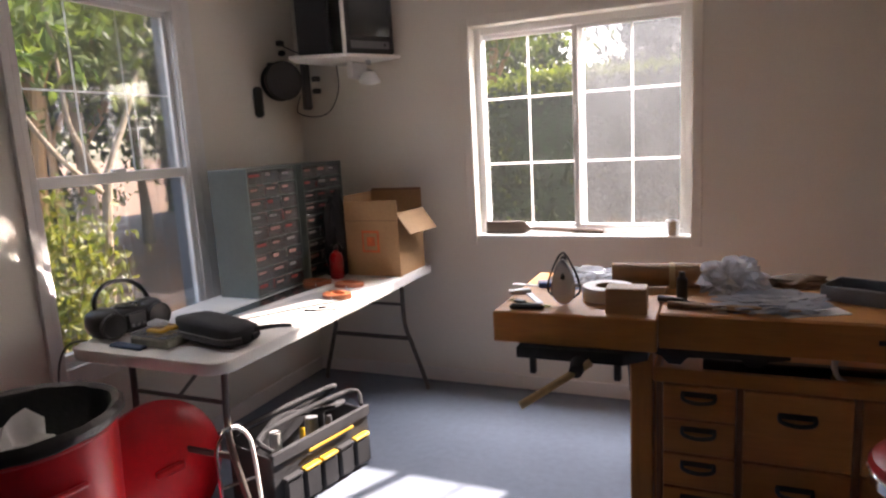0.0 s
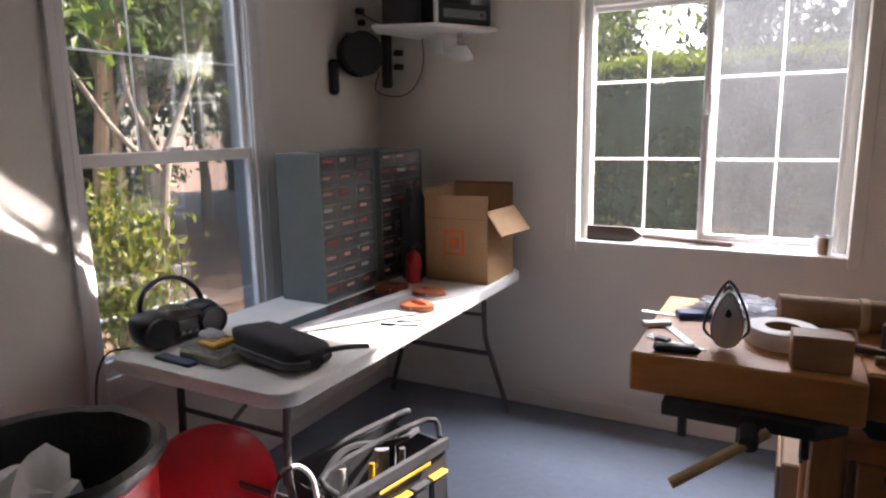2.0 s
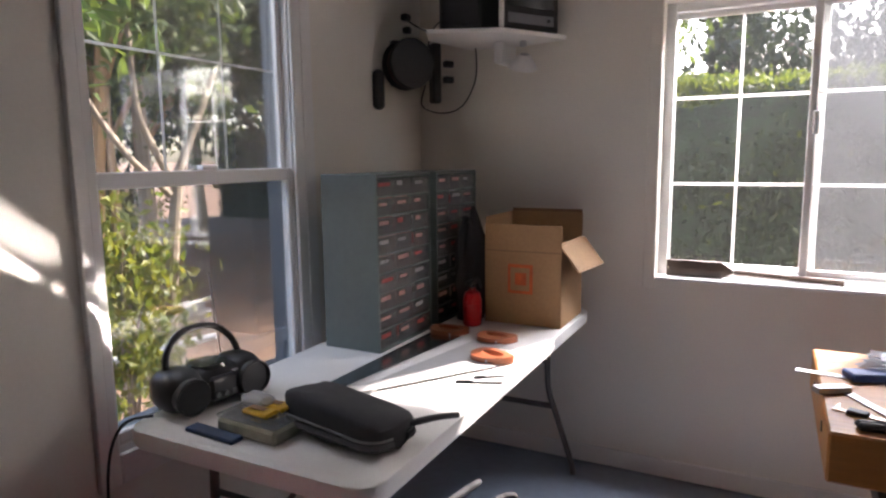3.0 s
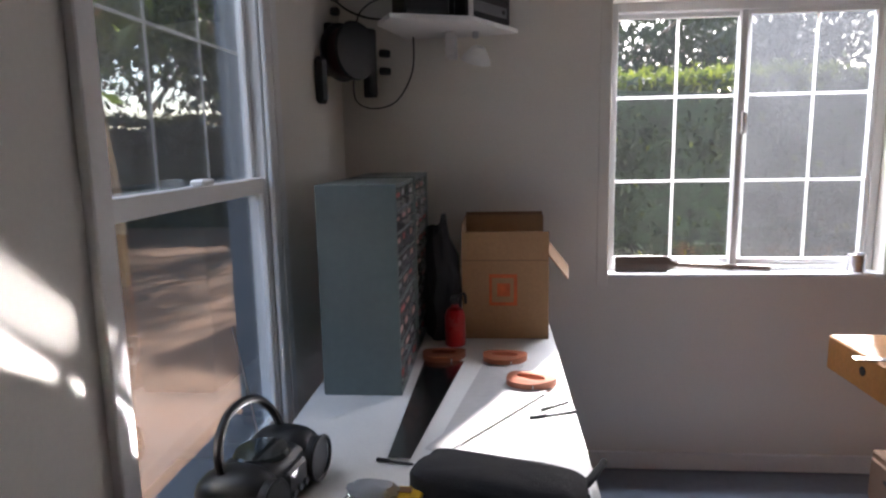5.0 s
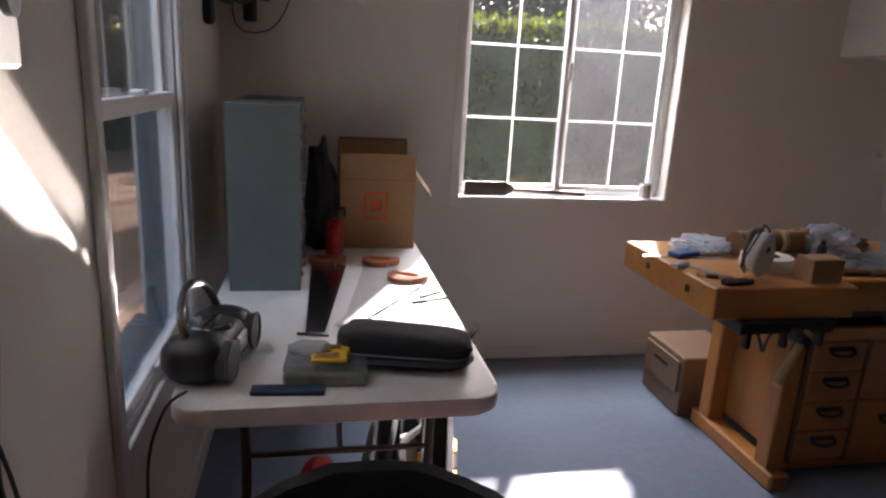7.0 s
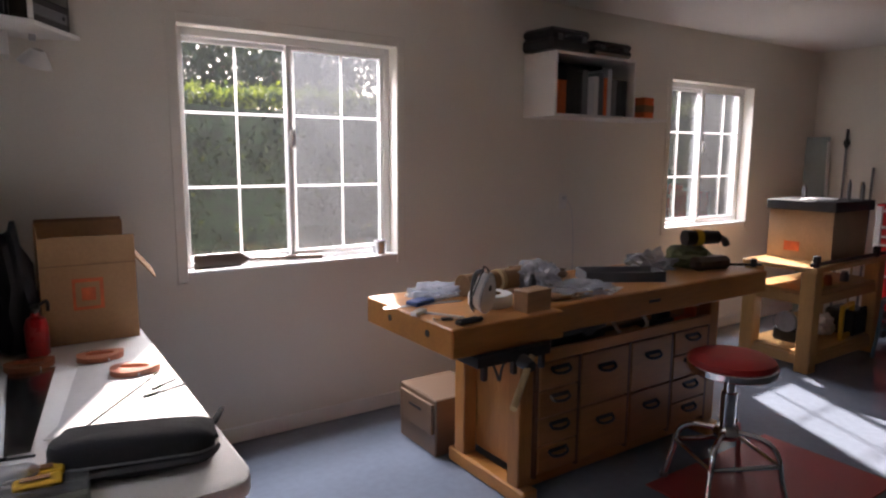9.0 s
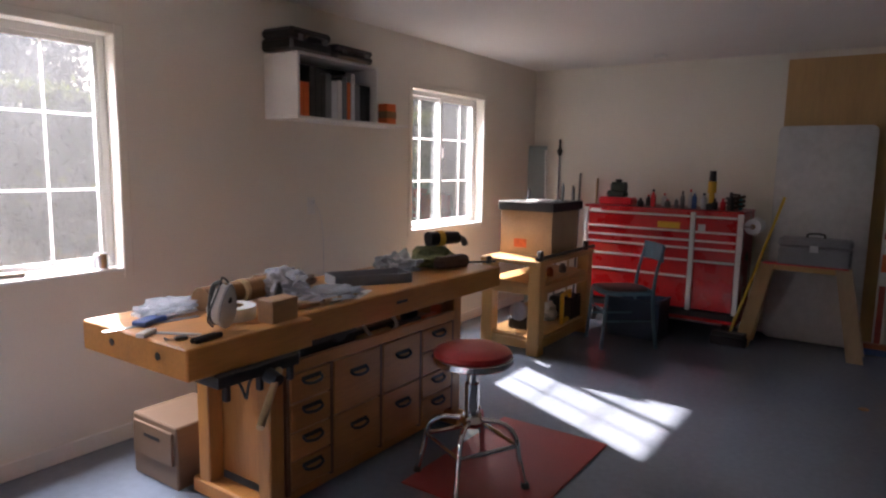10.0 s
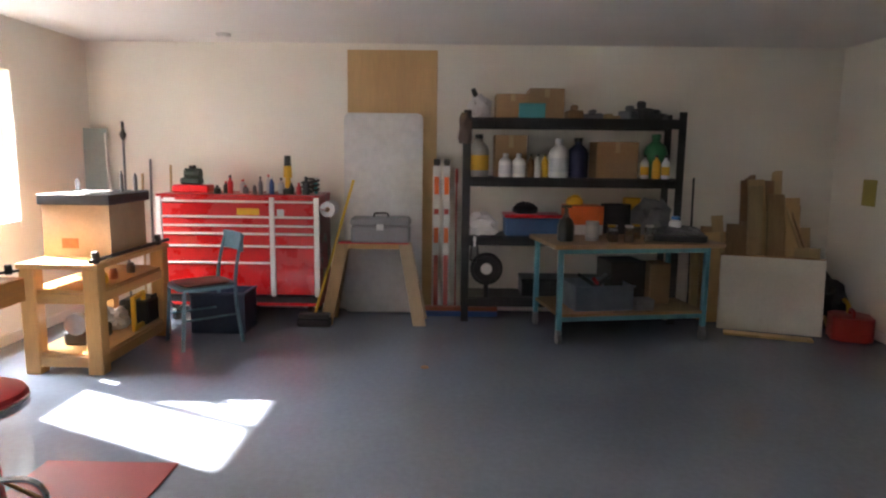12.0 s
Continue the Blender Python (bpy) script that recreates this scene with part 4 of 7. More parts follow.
# tool bag on the floor
e = thing("tool_bag", "open black and grey tool bag with yellow trim", "tool bag", (-1.60, 2.50, 0), 78)
L2, D2, Hh = 0.28, 0.14, 0.27
bm = B()
for a, b in (((-L2, -D2, 0), (L2, D2, 0.01)), ((-L2, -D2, 0), (L2, -D2 + 0.012, Hh)), ((-L2, D2 - 0.012, 0), (L2, D2, Hh)), ((-L2, -D2, 0), (-L2 + 0.012, D2, Hh - 0.02)), ((L2 - 0.012, -D2, 0), (L2, D2, Hh - 0.02))):
    bx(bm, a, b, 0.004)
part("body", crumple(bm, 0.008, 6), FABRIC, e)
for sy in (-1, 1):
    part("top_band", bx(B(), (-L2 - 0.004, sy * D2 - 0.008, Hh - 0.05), (L2 + 0.004, sy * D2 + 0.008, Hh), 0.004), mat("dark_grey_band", (0.035, 0.035, 0.04), 0.85, var=0.25, scale=14, fine=260, bump=0.3), e)
    part("piping", bx(B(), (-L2 * 0.35, sy * (D2 + 0.0095) - 0.002, Hh - 0.066), (L2 * 0.6, sy * (D2 + 0.0095) + 0.002, Hh - 0.054), 0.001), YELLOW, e, "yellow trim strip")
    for k in range(5):
        x = -L2 * 0.86 + k * L2 * 0.36
        part("pocket", crumple(bx(B(), (x, sy * (D2 + 0.012) - 0.012, 0.01), (x + L2 * 0.32, sy * (D2 + 0.012) + 0.016, 0.14), 0.01), 0.004, 12, k), FABRIC, e)
        part("pocket_trim", bx(B(), (x, sy * (D2 + 0.014) - 0.014, 0.1405), (x + L2 * 0.32, sy * (D2 + 0.014) + 0.016, 0.153), 0.003), YELLOW if k in (1, 2, 4) else FABRIC, e)
    part("frame_bar", tube(B(), [(-L2 + 0.02, sy * (D2 - 0.02), Hh), (-L2 + 0.03, sy * 0.06, Hh + 0.06), (L2 - 0.03, sy * 0.06, Hh + 0.06), (L2 - 0.02, sy * (D2 - 0.02), Hh)], 0.011, 8, 4), FABRIC, e)
part("shoulder_strap", tube(B(), [(-L2, -0.02, Hh - 0.02), (-0.1, 0.02, Hh + 0.05), (0.1, -0.04, Hh + 0.02), (L2, 0.02, Hh - 0.02)], 0.014, 6, 5), FABRIC, e)
for x, y, c, r in ((-0.14, 0.02, WHITEP, 0.03), (0.05, 0.0, GREY, 0.035), (0.16, 0.03, CHROME, 0.012), (-0.05, -0.05, YELLOW, 0.014), (0.10, -0.06, GREY, 0.016)):
    part("tool", cyl(B(), (x, y, 0.012), (x + 0.02, y + 0.01, Hh - 0.01), r, r * 0.8, 12), c, e)

# folded steel trolley beside the table leg
e = thing("folding_trolley", "folded hand trolley with bright tubes and small black wheels", "trolley", (-1.55, 2.05, 0), 60)
for s in (-1, 1):
    part("tube", tube(B(), [(s * 0.07, 0, 0.012), (s * 0.07, 0.02, 0.2), (s * 0.065, 0.045, 0.36), (s * 0.03, 0.052, 0.42), (0, 0.053, 0.43)], 0.008, 8, 4), (CHROME, WHITEP)[s > 0], e)
    part("wheel", cyl(B(), (s * 0.082, 0.02, 0.05), (s * 0.112, 0.02, 0.05), 0.05, seg=18), BLACK, e)
part("plate", bx(B(), (-0.10, -0.10, 0.004), (0.10, 0.01, 0.012), 0.003), WHITEP, e, "white foot plate")
part("crossbar", cyl(B(), (-0.07, 0.023, 0.22), (0.07, 0.023, 0.22), 0.006, seg=8), CHROME, e)

# waste bin with liner, its lid
e = thing("waste_bin", "round red plastic waste bin with black liner", "bin", (-1.815, 1.455, 0))
part("drum", lathe(B(), [(0, 0.0), (0.225, 0.0), (0.235, 0.01), (0.262, 0.66), (0.272, 0.67), (0.272, 0.70), (0.258, 0.70), (0.245, 0.62), (0.215, 0.02), (0, 0.02)], 40), REDP, e)
liner = lathe(B(), [(0.278, 0.678), (0.284, 0.685), (0.285, 0.705), (0.272, 0.722), (0.252, 0.712), (0.235, 0.60), (0.215, 0.40), (0.16, 0.22), (0, 0.2)], 48)
part("liner", crumple(liner, 0.007, 14, 1), mat("black_liner", (0.010, 0.010, 0.012), 0.5, var=0.3, scale=12, bump=0.3), e, "black plastic bag folded over the rim")
for z, s in ((0.55, 0), (0.44, 1)):
    part("handle_rib", tube(B(), [(0.266 * math.cos(a), 0.266 * math.sin(a), z) for a in [radians(-80 + 10 * i) for i in range(9)]], 0.009, 6), REDP, e)
one("rubbish", crumple(blob(B(), (0.30, 0.24, 0.47), I4, 3, 0.45, 3.5, 2), 0.02, 16), PAPER, "crumpled white paper and plastic in the bin", "rubbish", (-1.85, 1.46, 0.215))
e = thing("bin_lid", "round red plastic bin lid leaning on the bin", "lid", (-1.88, 1.99, 0.0), 0)
mlid = Matrix.Translation((0, 0, 0.262)) @ Euler((radians(80), 0, radians(78))).to_matrix().to_4x4()
part("dome", lathe(B(), [(0, 0.055), (0.10, 0.05), (0.20, 0.03), (0.245, 0.012), (0.262, 0.0), (0.262, -0.025), (0.252, -0.025), (0.235, 0.0), (0.10, 0.03), (0, 0.035)], 40, mlid), REDP, e)
part("grip", bx(B(), (-0.06, -0.015, 0.05), (0.06, 0.015, 0.075), 0.008, mlid), REDP, e)

# west wall: switch boxes, outlets and cords
e = thing("wall_box", "grey surface box with a small round dial", "wall box", (WX, 1.495, 1.52))
part("box", bx(B(), (0, -0.045, -0.07), (0.055, 0.045, 0.07), 0.006), WHITEP, e)
part("dial", cyl(B(), (0.055, 0.01, 0.01), (0.066, 0.01, 0.01), 0.018, seg=18), GREY, e)
for z, n in ((1.36, 2), (1.19, 1)):
    e = thing("outlet", "white wall outlet with plugs", "outlet", (WX, 1.33, z), 0, "wall outlets")
    part("plate", bx(B(), (0, -0.055, -0.06), (0.007, 0.055, 0.06), 0.003), WHITEP, e)
    for k in range(2):
        part("socket", bx(B(), (0.007, -0.02, -0.04 + k * 0.045), (0.010, 0.02, -0.005 + k * 0.045), 0.003), LIGHTGREY, e)
for k, (yy, zz) in enumerate(((1.345, 1.378), (1.335, 1.338))):
    e = thing("extension_cable", "black power cord plugged in and hanging down", "cord", (WX, yy, zz), 0, "cords on the west wall")
    part("plug", bx(B(), (0.010, -0.014, -0.012), (0.05, 0.014, 0.012), 0.004), BLACK, e)
    s = 0.05 * k
    part("cable", tube(B(), [(0.05, 0, 0), (0.065, 0.03 - s, -0.03), (0.03, 0.09 - s, -0.25), (0.03, 0.05 + s, -0.45), (0.035, 0.11, -0.62), (0.04, 0.14 - s, -0.8), (0.06, 0.16, -1.0), (0.10, 0.15 - 2 * s, -zz + 0.006), (0.22, 0.05, -zz + 0.006)], 0.0042 - 0.001 * k, 6, 5), BLACK, e)

# corner television on its bracket, with speaker; clamp lamp; cord reel
e = thing("wall_bracket", "white corner shelf bracket under the television", "bracket", (-1.86, 3.48, 1.915), 0)
prism_out = [(-0.19, -0.20), (0.10, -0.09), (0.27, 0.21), (0.10, 0.27), (-0.20, 0.27), (-0.26, -0.05)]
part("shelf", prism(B(), prism_out, 0, 0.018, bev=0.003), TRIM, e)
part("upright", bx(B(), (0.082, -0.098, 0.019), (0.10, -0.08, 0.43), 0.003), TRIM, e, "white upright strap")
part("arm", bx(B(), (-0.02, 0.10, -0.09), (0.02, 0.269, -0.001), 0.004), TRIM, e)
ang = math.degrees(math.atan2(0.26, 0.16)) - 90
e = thing("television", "small black tube television facing the room", "television", (-1.70, 3.55, 1.934), ang)
part("cabinet", bx(B(), (-0.07, -0.155, 0), (0.0, 0.155, 0.41), 0.012), BLACK, e)
bm = B()
bx(bm, (-0.30, -0.12, 0.02), (-0.0705, 0.12, 0.36), 0.02)
part("back", bm, BLACK, e)
part("screen", bx(B(), (-0.004, -0.125, 0.095), (0.006, 0.125, 0.385), 0.012, seg=2), DARKGLASS, e, "dark glass screen")
part("control_strip", bx(B(), (-0.002, -0.12, 0.03), (0.004, 0.12, 0.07), 0.003), GREY, e)
part("button", cyl(B(), (0.003, 0.09, 0.05), (0.008, 0.09, 0.05), 0.008, seg=10), BLACK, e)
e = thing("speaker", "small black loudspeaker beside the television", "speaker", (-1.955, 3.40, 1.934), 26)
part("cabinet", bx(B(), (-0.085, -0.08, 0), (0.085, 0.08, 0.30), 0.006), BLACK, e)
part("grille", bx(B(), (-0.075, -0.086, 0.012), (0.075, -0.0805, 0.288), 0.003), FABRIC, e)
e = thing("clamp_lamp", "white clamp lamp fixed under the shelf", "lamp", (-1.76, 3.62, 1.80))
part("shade", lathe(B(), [(0.02, 0.06), (0.03, 0.052), (0.055, 0.014), (0.062, 0.0), (0.059, 0.002), (0.026, 0.048), (0, 0.054)], 22, Euler((radians(20), radians(15), 0)).to_matrix().to_4x4()), WHITEP, e)
part("clamp", bx(B(), (-0.012, -0.012, 0.09), (0.012, 0.012, 0.116), 0.003), STEEL, e)
e = thing("cord_reel", "black extension cord reel on the wall", "cord reel", (WX + 0.03, 3.50, 1.83), -32)
rx = Euler((0, radians(90), 0)).to_matrix().to_4x4()
part("drum", lathe(B(), [(0.0, 0.035), (0.105, 0.035), (0.11, 0.045), (0.11, 0.05), (0.06, 0.055), (0.06, 0.11), (0.105, 0.115), (0.11, 0.12), (0.105, 0.13), (0.0, 0.13)], 30, rx), BLACK, e)
part("mount", bx(B(), (0, -0.05, -0.09), (0.034, 0.05, 0.11), 0.006), BLACKM, e)
part("wound_cord", lathe(B(), [(0.061, 0.057), (0.094, 0.062), (0.096, 0.085), (0.094, 0.108), (0.061, 0.109)], 26, rx), mat("dark_red_cord", (0.06, 0.012, 0.012), 0.5, var=0.3, scale=60), e)
part("guide_arm", bx(B(), (0.06, -0.17, -0.20), (0.10, -0.12, -0.03), 0.014), BLACK, e)
part("power_strip", bx(B(), (0.01, 0.145, -0.16), (0.06, 0.19, 0.11), 0.008), BLACK, e)
for z in (-0.07, 0.0):
    part("plug", bx(B(), (0.06, 0.19, z), (0.09, 0.24, z + 0.03), 0.006), BLACK, e)
e = thing("wall_cables", "black cables looping from the reel to the television", "cable")
part("cable", tube(B(), [(-2.27, 3.67, 1.76), (-2.25, 3.60, 1.66), (-2.20, 3.70, 1.63), (-2.10, 3.72, 1.66), (-2.03, 3.72, 1.78), (-2.02, 3.70, 1.92)], 0.0035, 6, 6), BLACK, e)
part("cable", tube(B(), [(-2.33, 3.58, 2.06), (-2.28, 3.64, 2.02), (-2.20, 3.66, 1.99), (-2.08, 3.62, 1.97), (-2.0, 3.55, 1.95)], 0.0045, 6, 6), BLACK, e)
part("cable", tube(B(), [(-2.26, 3.68, 1.93), (-2.24, 3.70, 2.02), (-2.16, 3.70, 2.07), (-2.05, 3.66, 2.05), (-1.99, 3.58, 2.0)], 0.0035, 6, 6), BLACK, e)
part("plug", bx(B(), (-2.335, 3.555, 2.045), (-2.30, 3.60, 2.075), 0.006), BLACK, e)
part("plug", bx(B(), (-2.335, 3.57, 1.99), (-2.30, 3.605, 2.02), 0.006), BLACK, e)

# window sill: trowel-like paddle and a tin
e = thing("wooden_paddle", "dark wooden paddle lying on the window sill", "paddle", (-1.16, NY + 0.038, 0.9045))
part("blade", prism(B(), [(0, -0.0), (0.22, -0.0), (0.275, 0.03), (0.22, 0.07), (0, 0.07)], -0.02, -0.005, Euler((radians(90), 0, 0)).to_matrix().to_4x4(), 0.003), wood("dark_wood", (0.075, 0.05, 0.035), 0.6), e)
part("handle", cyl(B(), (0.27, 0.012, 0.03), (0.66, 0.012, 0.014), 0.011, 0.013, 10), wood("dark_handle", (0.10, 0.06, 0.04), 0.6), e)
e = thing("tin_can", "small bare metal tin on the window sill", "tin", (-0.15, NY + 0.04, 0.9045))
part("can", lathe(B(), [(0, 0), (0.034, 0), (0.034, 0.075), (0.031, 0.077), (0.031, 0.004), (0, 0.004)], 24), STEEL, e)
part("rim", tube(B(), [(0.0335 * math.cos(a), 0.0335 * math.sin(a), 0.076) for a in [2 * math.pi * i / 24 for i in range(25)]], 0.002, 6), CHROME, e)

# ---- the workbench ----
BZ = 0.86
e = thing("workbench", "long beech woodworking bench with drawers and steel vise", "workbench", (0, 0, 0))
part("tabletop", bx(B(), (-0.10, 2.44, BZ - 0.09), (1.47, 3.0, BZ), 0.004), BEECH, e, "thick beech top with scuffs")
part("apron", bx(B(), (-0.10, 2.43, BZ - 0.115), (1.47, 2.4395, BZ - 0.002), 0.003), BEECH, e)
part("tail_block", bx(B(), (-0.64, 2.36, BZ - 0.11), (-0.1005, 3.0, BZ - 0.0005), 0.005), BEECH, e, "beech end block with dog holes")
for y in (2.52, 2.80):
    part("dog_hole", cyl(B(), (-0.6425, y, BZ - 0.05), (-0.630, y, BZ - 0.05), 0.014, seg=12), BLACK, e)
part("dog_slot", bx(B(), (0.50, 2.4275, BZ - 0.06), (0.58, 2.4325, BZ - 0.045), 0.001), BLACK, e)
# trestles
for x0 in (-0.20, 1.09):
    for y in (2.50, 2.89):
        part("leg", bx(B(), (x0, y, 0.07), (x0 + 0.075, y + 0.075, BZ - 0.0905), 0.005), BEECHZ, e)
    part("foot", bx(B(), (x0 - 0.005, 2.46, 0.0), (x0 + 0.08, 3.01, 0.07), 0.008), BEECH, e)
    part("stretcher", bx(B(), (x0 + 0.01, 2.575, 0.60), (x0 + 0.065, 2.89, 0.68), 0.004), BEECH, e)
part("end_panel", bx(B(), (-0.122, 2.52, 0.10), (-0.105, 2.96, 0.64), 0.003), BEECHZ, e)
part("carcass", bx(bx(bx(B(), (-0.104, 2.53, 0.09), (1.085, 2.97, 0.105), 0.002), (-0.104, 2.53, 0.60), (1.085, 2.97, 0.615), 0.002), (-0.104, 2.955, 0.105), (1.085, 2.97, 0.60), 0.002), BEECH, e)
part("plinth", bx(B(), (-0.104, 2.55, 0.03), (1.085, 2.57, 0.09), 0.002), BEECH, e)
part("top_rail", bx(B(), (-0.124, 2.495, 0.605), (1.088, 2.52, 0.655), 0.003), BEECH, e)
colx = [-0.104, 0.145, 0.475, 0.79, 1.085]
for c in range(5):
    # dividers darker than the drawer fronts, so the gaps between them stand out
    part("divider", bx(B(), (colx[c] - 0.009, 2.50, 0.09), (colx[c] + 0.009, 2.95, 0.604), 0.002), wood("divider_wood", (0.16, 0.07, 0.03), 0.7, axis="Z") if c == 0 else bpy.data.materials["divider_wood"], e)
FRONT = wood("drawer_front", (0.44, 0.185, 0.05), 0.7, 0.4)


def bench_drawer(x0, x1, z0, z1):
    d = part("drawer", bx(B(), (x0 + 0.012, 2.497, z0 + 0.004), (x1 - 0.012, 2.53, z1 - 0.004), 0.003), FRONT, e)
    xc, zc = (x0 + x1) / 2, z0 + (z1 - z0) * 0.66
    part("handle", tube(B(), [(xc - 0.05, 2.496, zc + 0.012), (xc - 0.045, 2.478, zc - 0.002), (xc, 2.470, zc - 0.008), (xc + 0.045, 2.478, zc - 0.002), (xc + 0.05, 2.496, zc + 0.012)], 0.007, 8, 4), BLACKM, d, "black iron pull")
    part("handle_plate", bx(B(), (xc - 0.055, 2.4935, zc + 0.002), (xc + 0.055, 2.4968, zc + 0.022), 0.003), BLACKM, d)


for k in range(4):
    bench_drawer(colx[0], colx[1], 0.105 + k * 0.124, 0.105 + (k + 1) * 0.124)
for c in (1, 2):
    for k in range(2):
        bench_drawer(colx[c], colx[c + 1], 0.105 + k * 0.248, 0.105 + (k + 1) * 0.248)
for k in range(4):
    bench_drawer(colx[3], colx[4], 0.105 + k * 0.124, 0.105 + (k + 1) * 0.124)
# vise under the end block
vise = part("vise", prism(B(), [(-0.55, 2.33), (-0.20, 2.33), (-0.13, 2.40), (-0.13, 2.78), (-0.55, 2.78)], BZ - 0.152, BZ - 0.1105, bev=0.006), BLACKM, e, "black cast-iron vise plate")
for x in (-0.50, -0.36, -0.22):
    part("guide_rod", bx(B(), (x - 0.011, 2.345, BZ - 0.21), (x + 0.011, 2.37, BZ - 0.1525), 0.004), BLACKM, vise)
part("screw_hub", cyl(B(), (-0.34, 2.335, BZ - 0.155), (-0.34, 2.28, BZ - 0.165), 0.028, 0.022, 16), BLACKM, vise)
part("handle_bar", cyl(B(), (-0.50, 2.19, BZ - 0.26), (-0.30, 2.325, BZ - 0.145), 0.013, seg=10), PALEWOOD, vise, "turned pale wooden handle")
brk = part("side_vise", prism(B(), [(0.0, 0.0), (0.42, 0.0), (0.42, 0.03), (0.36, 0.035), (0.33, 0.06), (0.30, 0.06), (0.28, 0.035), (0.12, 0.04), (0.10, 0.07), (0.06, 0.07), (0.04, 0.04), (0.0, 0.035)], 0, 0.025, Matrix.Translation((-0.135, 2.485, BZ - 0.116)) @ Euler((radians(-90), 0, 0)).to_matrix().to_4x4(), 0.003), BLACKM, e, "dark steel bracket under the edge")

one("strap_loop", tube(B(), [(0, -0.14, 0.0), (0, -0.05, -0.12), (0, -0.03, -0.19), (0, 0.0, -0.15), (0, 0.13, 0.0), (0, 0.12, 0.02)], 0.006, 8, 3), BLACK, "dark strap hanging from the vise", "strap", (-0.212, 2.65, BZ - 0.155))

# things on the shelf under the bench top
one("long_level", bx(bx(B(), (-0.35, -0.02, 0), (0.35, 0.02, 0.045), 0.004), (-0.05, -0.021, 0.015), (0.05, 0.021, 0.035), 0.002), BLACKM, "long dark tool lying under the bench top", "tool", (0.38, 2.62, 0.6155))
one("cable_ring", tube(B(), [(0.11 * math.cos(a), 0.02 * math.sin(3 * a), 0.07 + 0.062 * math.sin(a)) for a in [2 * math.pi * i / 30 for i in range(31)]], 0.009, 8), WHITEP, "white loop of hose standing under the bench top", "hose", (0.52, 2.545, 0.6155))
one("wood_scrap", bx(B(), (-0.11, -0.04, 0), (0.11, 0.04, 0.025), 0.003), PALEWOOD, "pale board lying under the bench top", "board", (0.52, 2.60, 0.6155), 5)
one("orange_clamp", bx(bx(B(), (-0.08, -0.02, 0), (0.08, 0.02, 0.03), 0.006), (0.05, -0.03, 0), (0.08, 0.03, 0.07), 0.006), ORANGE, "orange plastic clamp under the bench top", "clamp", (0.98, 2.58, 0.6155), 8)
one("dark_plane", bx(bx(B(), (-0.12, -0.03, 0), (0.12, 0.03, 0.03), 0.005), (-0.02, -0.022, 0.03), (0.10, 0.022, 0.075), 0.01), BLACKM, "dark hand plane under the bench top", "plane", (0.78, 2.60, 0.6155), 4)

# small drawer box behind the bench
e = thing("drawer_box", "pale wooden drawer box standing on the floor", "box", (-0.10, 3.22, 0), 0)
# wood coloured darker than its pale tone, for the shade behind the bench
part("body", bx(B(), (-0.15, -0.17, 0), (0.17, 0.17, 0.29), 0.006), wood("shaded_pale_box", (0.19, 0.115, 0.07), 0.85), e)
part("drawer", bx(B(), (-0.164, -0.15, 0.11), (-0.1505, 0.15, 0.265), 0.003), wood("shaded_pale_front", (0.19, 0.115, 0.07), 0.85), e)
part("slot", bx(B(), (-0.1655, -0.06, 0.205), (-0.1635, 0.06, 0.22), 0.0005), BLACK, e)

# bench clutter
e = thing("clothes_iron", "old white and chrome iron standing on its heel", "iron", (-0.41, 2.43, BZ), 188)
tri = [(0.058 * math.sin(a) * (1 - 0.55 * (0.5 + 0.5 * math.cos(a)) ** 1.2), 0.078 * math.cos(a)) for a in [2 * math.pi * i / 26 for i in range(26)]]
mi = Matrix.Translation((0, -0.03, 0.088)) @ Euler((radians(80), 0, 0)).to_matrix().to_4x4()
part("soleplate", prism(B(), [(x * 1.04, y * 1.25 + 0.018) for x, y in tri], -0.006, 0.006, mi, 0.002), STEEL, e, "steel sole plate")
part("plate_face", prism(B(), [(x * 0.92, y * 1.16 + 0.014) for x, y in tri], -0.0085, -0.0061, mi, 0.001), WHITEP, e, "worn pale plate")
part("badge", prism(B(), [(x * 0.2, y * 0.18 + 0.045) for x, y in tri], -0.0105, -0.0086, mi, 0), BLACKM, e)
part("body", prism(B(), [(x * 0.92, y * 1.15 + 0.014) for x, y in tri], 0.0065, 0.055, mi, 0.016), WHITEP, e)
part("handle", tube(B(), [mi @ Vector(p) for p in ((0, 0.085, 0.04), (0, 0.10, 0.06), (0, 0.07, 0.092), (0, -0.03, 0.095), (0, -0.07, 0.075), (0, -0.07, 0.045))], 0.012, 8, 5), BLACK, e)
for k in (-1, 1):
    part("cord", tube(B(), [mi @ Vector(p) for p in ((k * 0.02, -0.085, 0.05), (k * 0.064, -0.04, 0.04), (k * 0.055, 0.03, 0.03), (k * 0.02, 0.11, 0.035), (0, 0.128, 0.05))], 0.0045, 6, 5), BLACK, e, "black cord wound round the body")
e.scale = (0.84, 0.84, 0.84)
one("leather_scrap", crumple(blob(B(), (0.22, 0.12, 0.085), I4, 3, 0.5, 4, 6), 0.012, 14), mat("tan_leather", (0.16, 0.085, 0.04), 0.65, var=0.3, scale=20), "folded tan leather scrap on the bench", "leather", (0.06, 2.86, BZ), -15)
one("paper_sheet", crumple(bx(B(), (-0.10, -0.07, 0), (0.10, 0.07, 0.003), 0), 0.003, 10), PAPER, "loose white sheet of paper on the bench", "paper", (0.33, 2.56, BZ), 24)
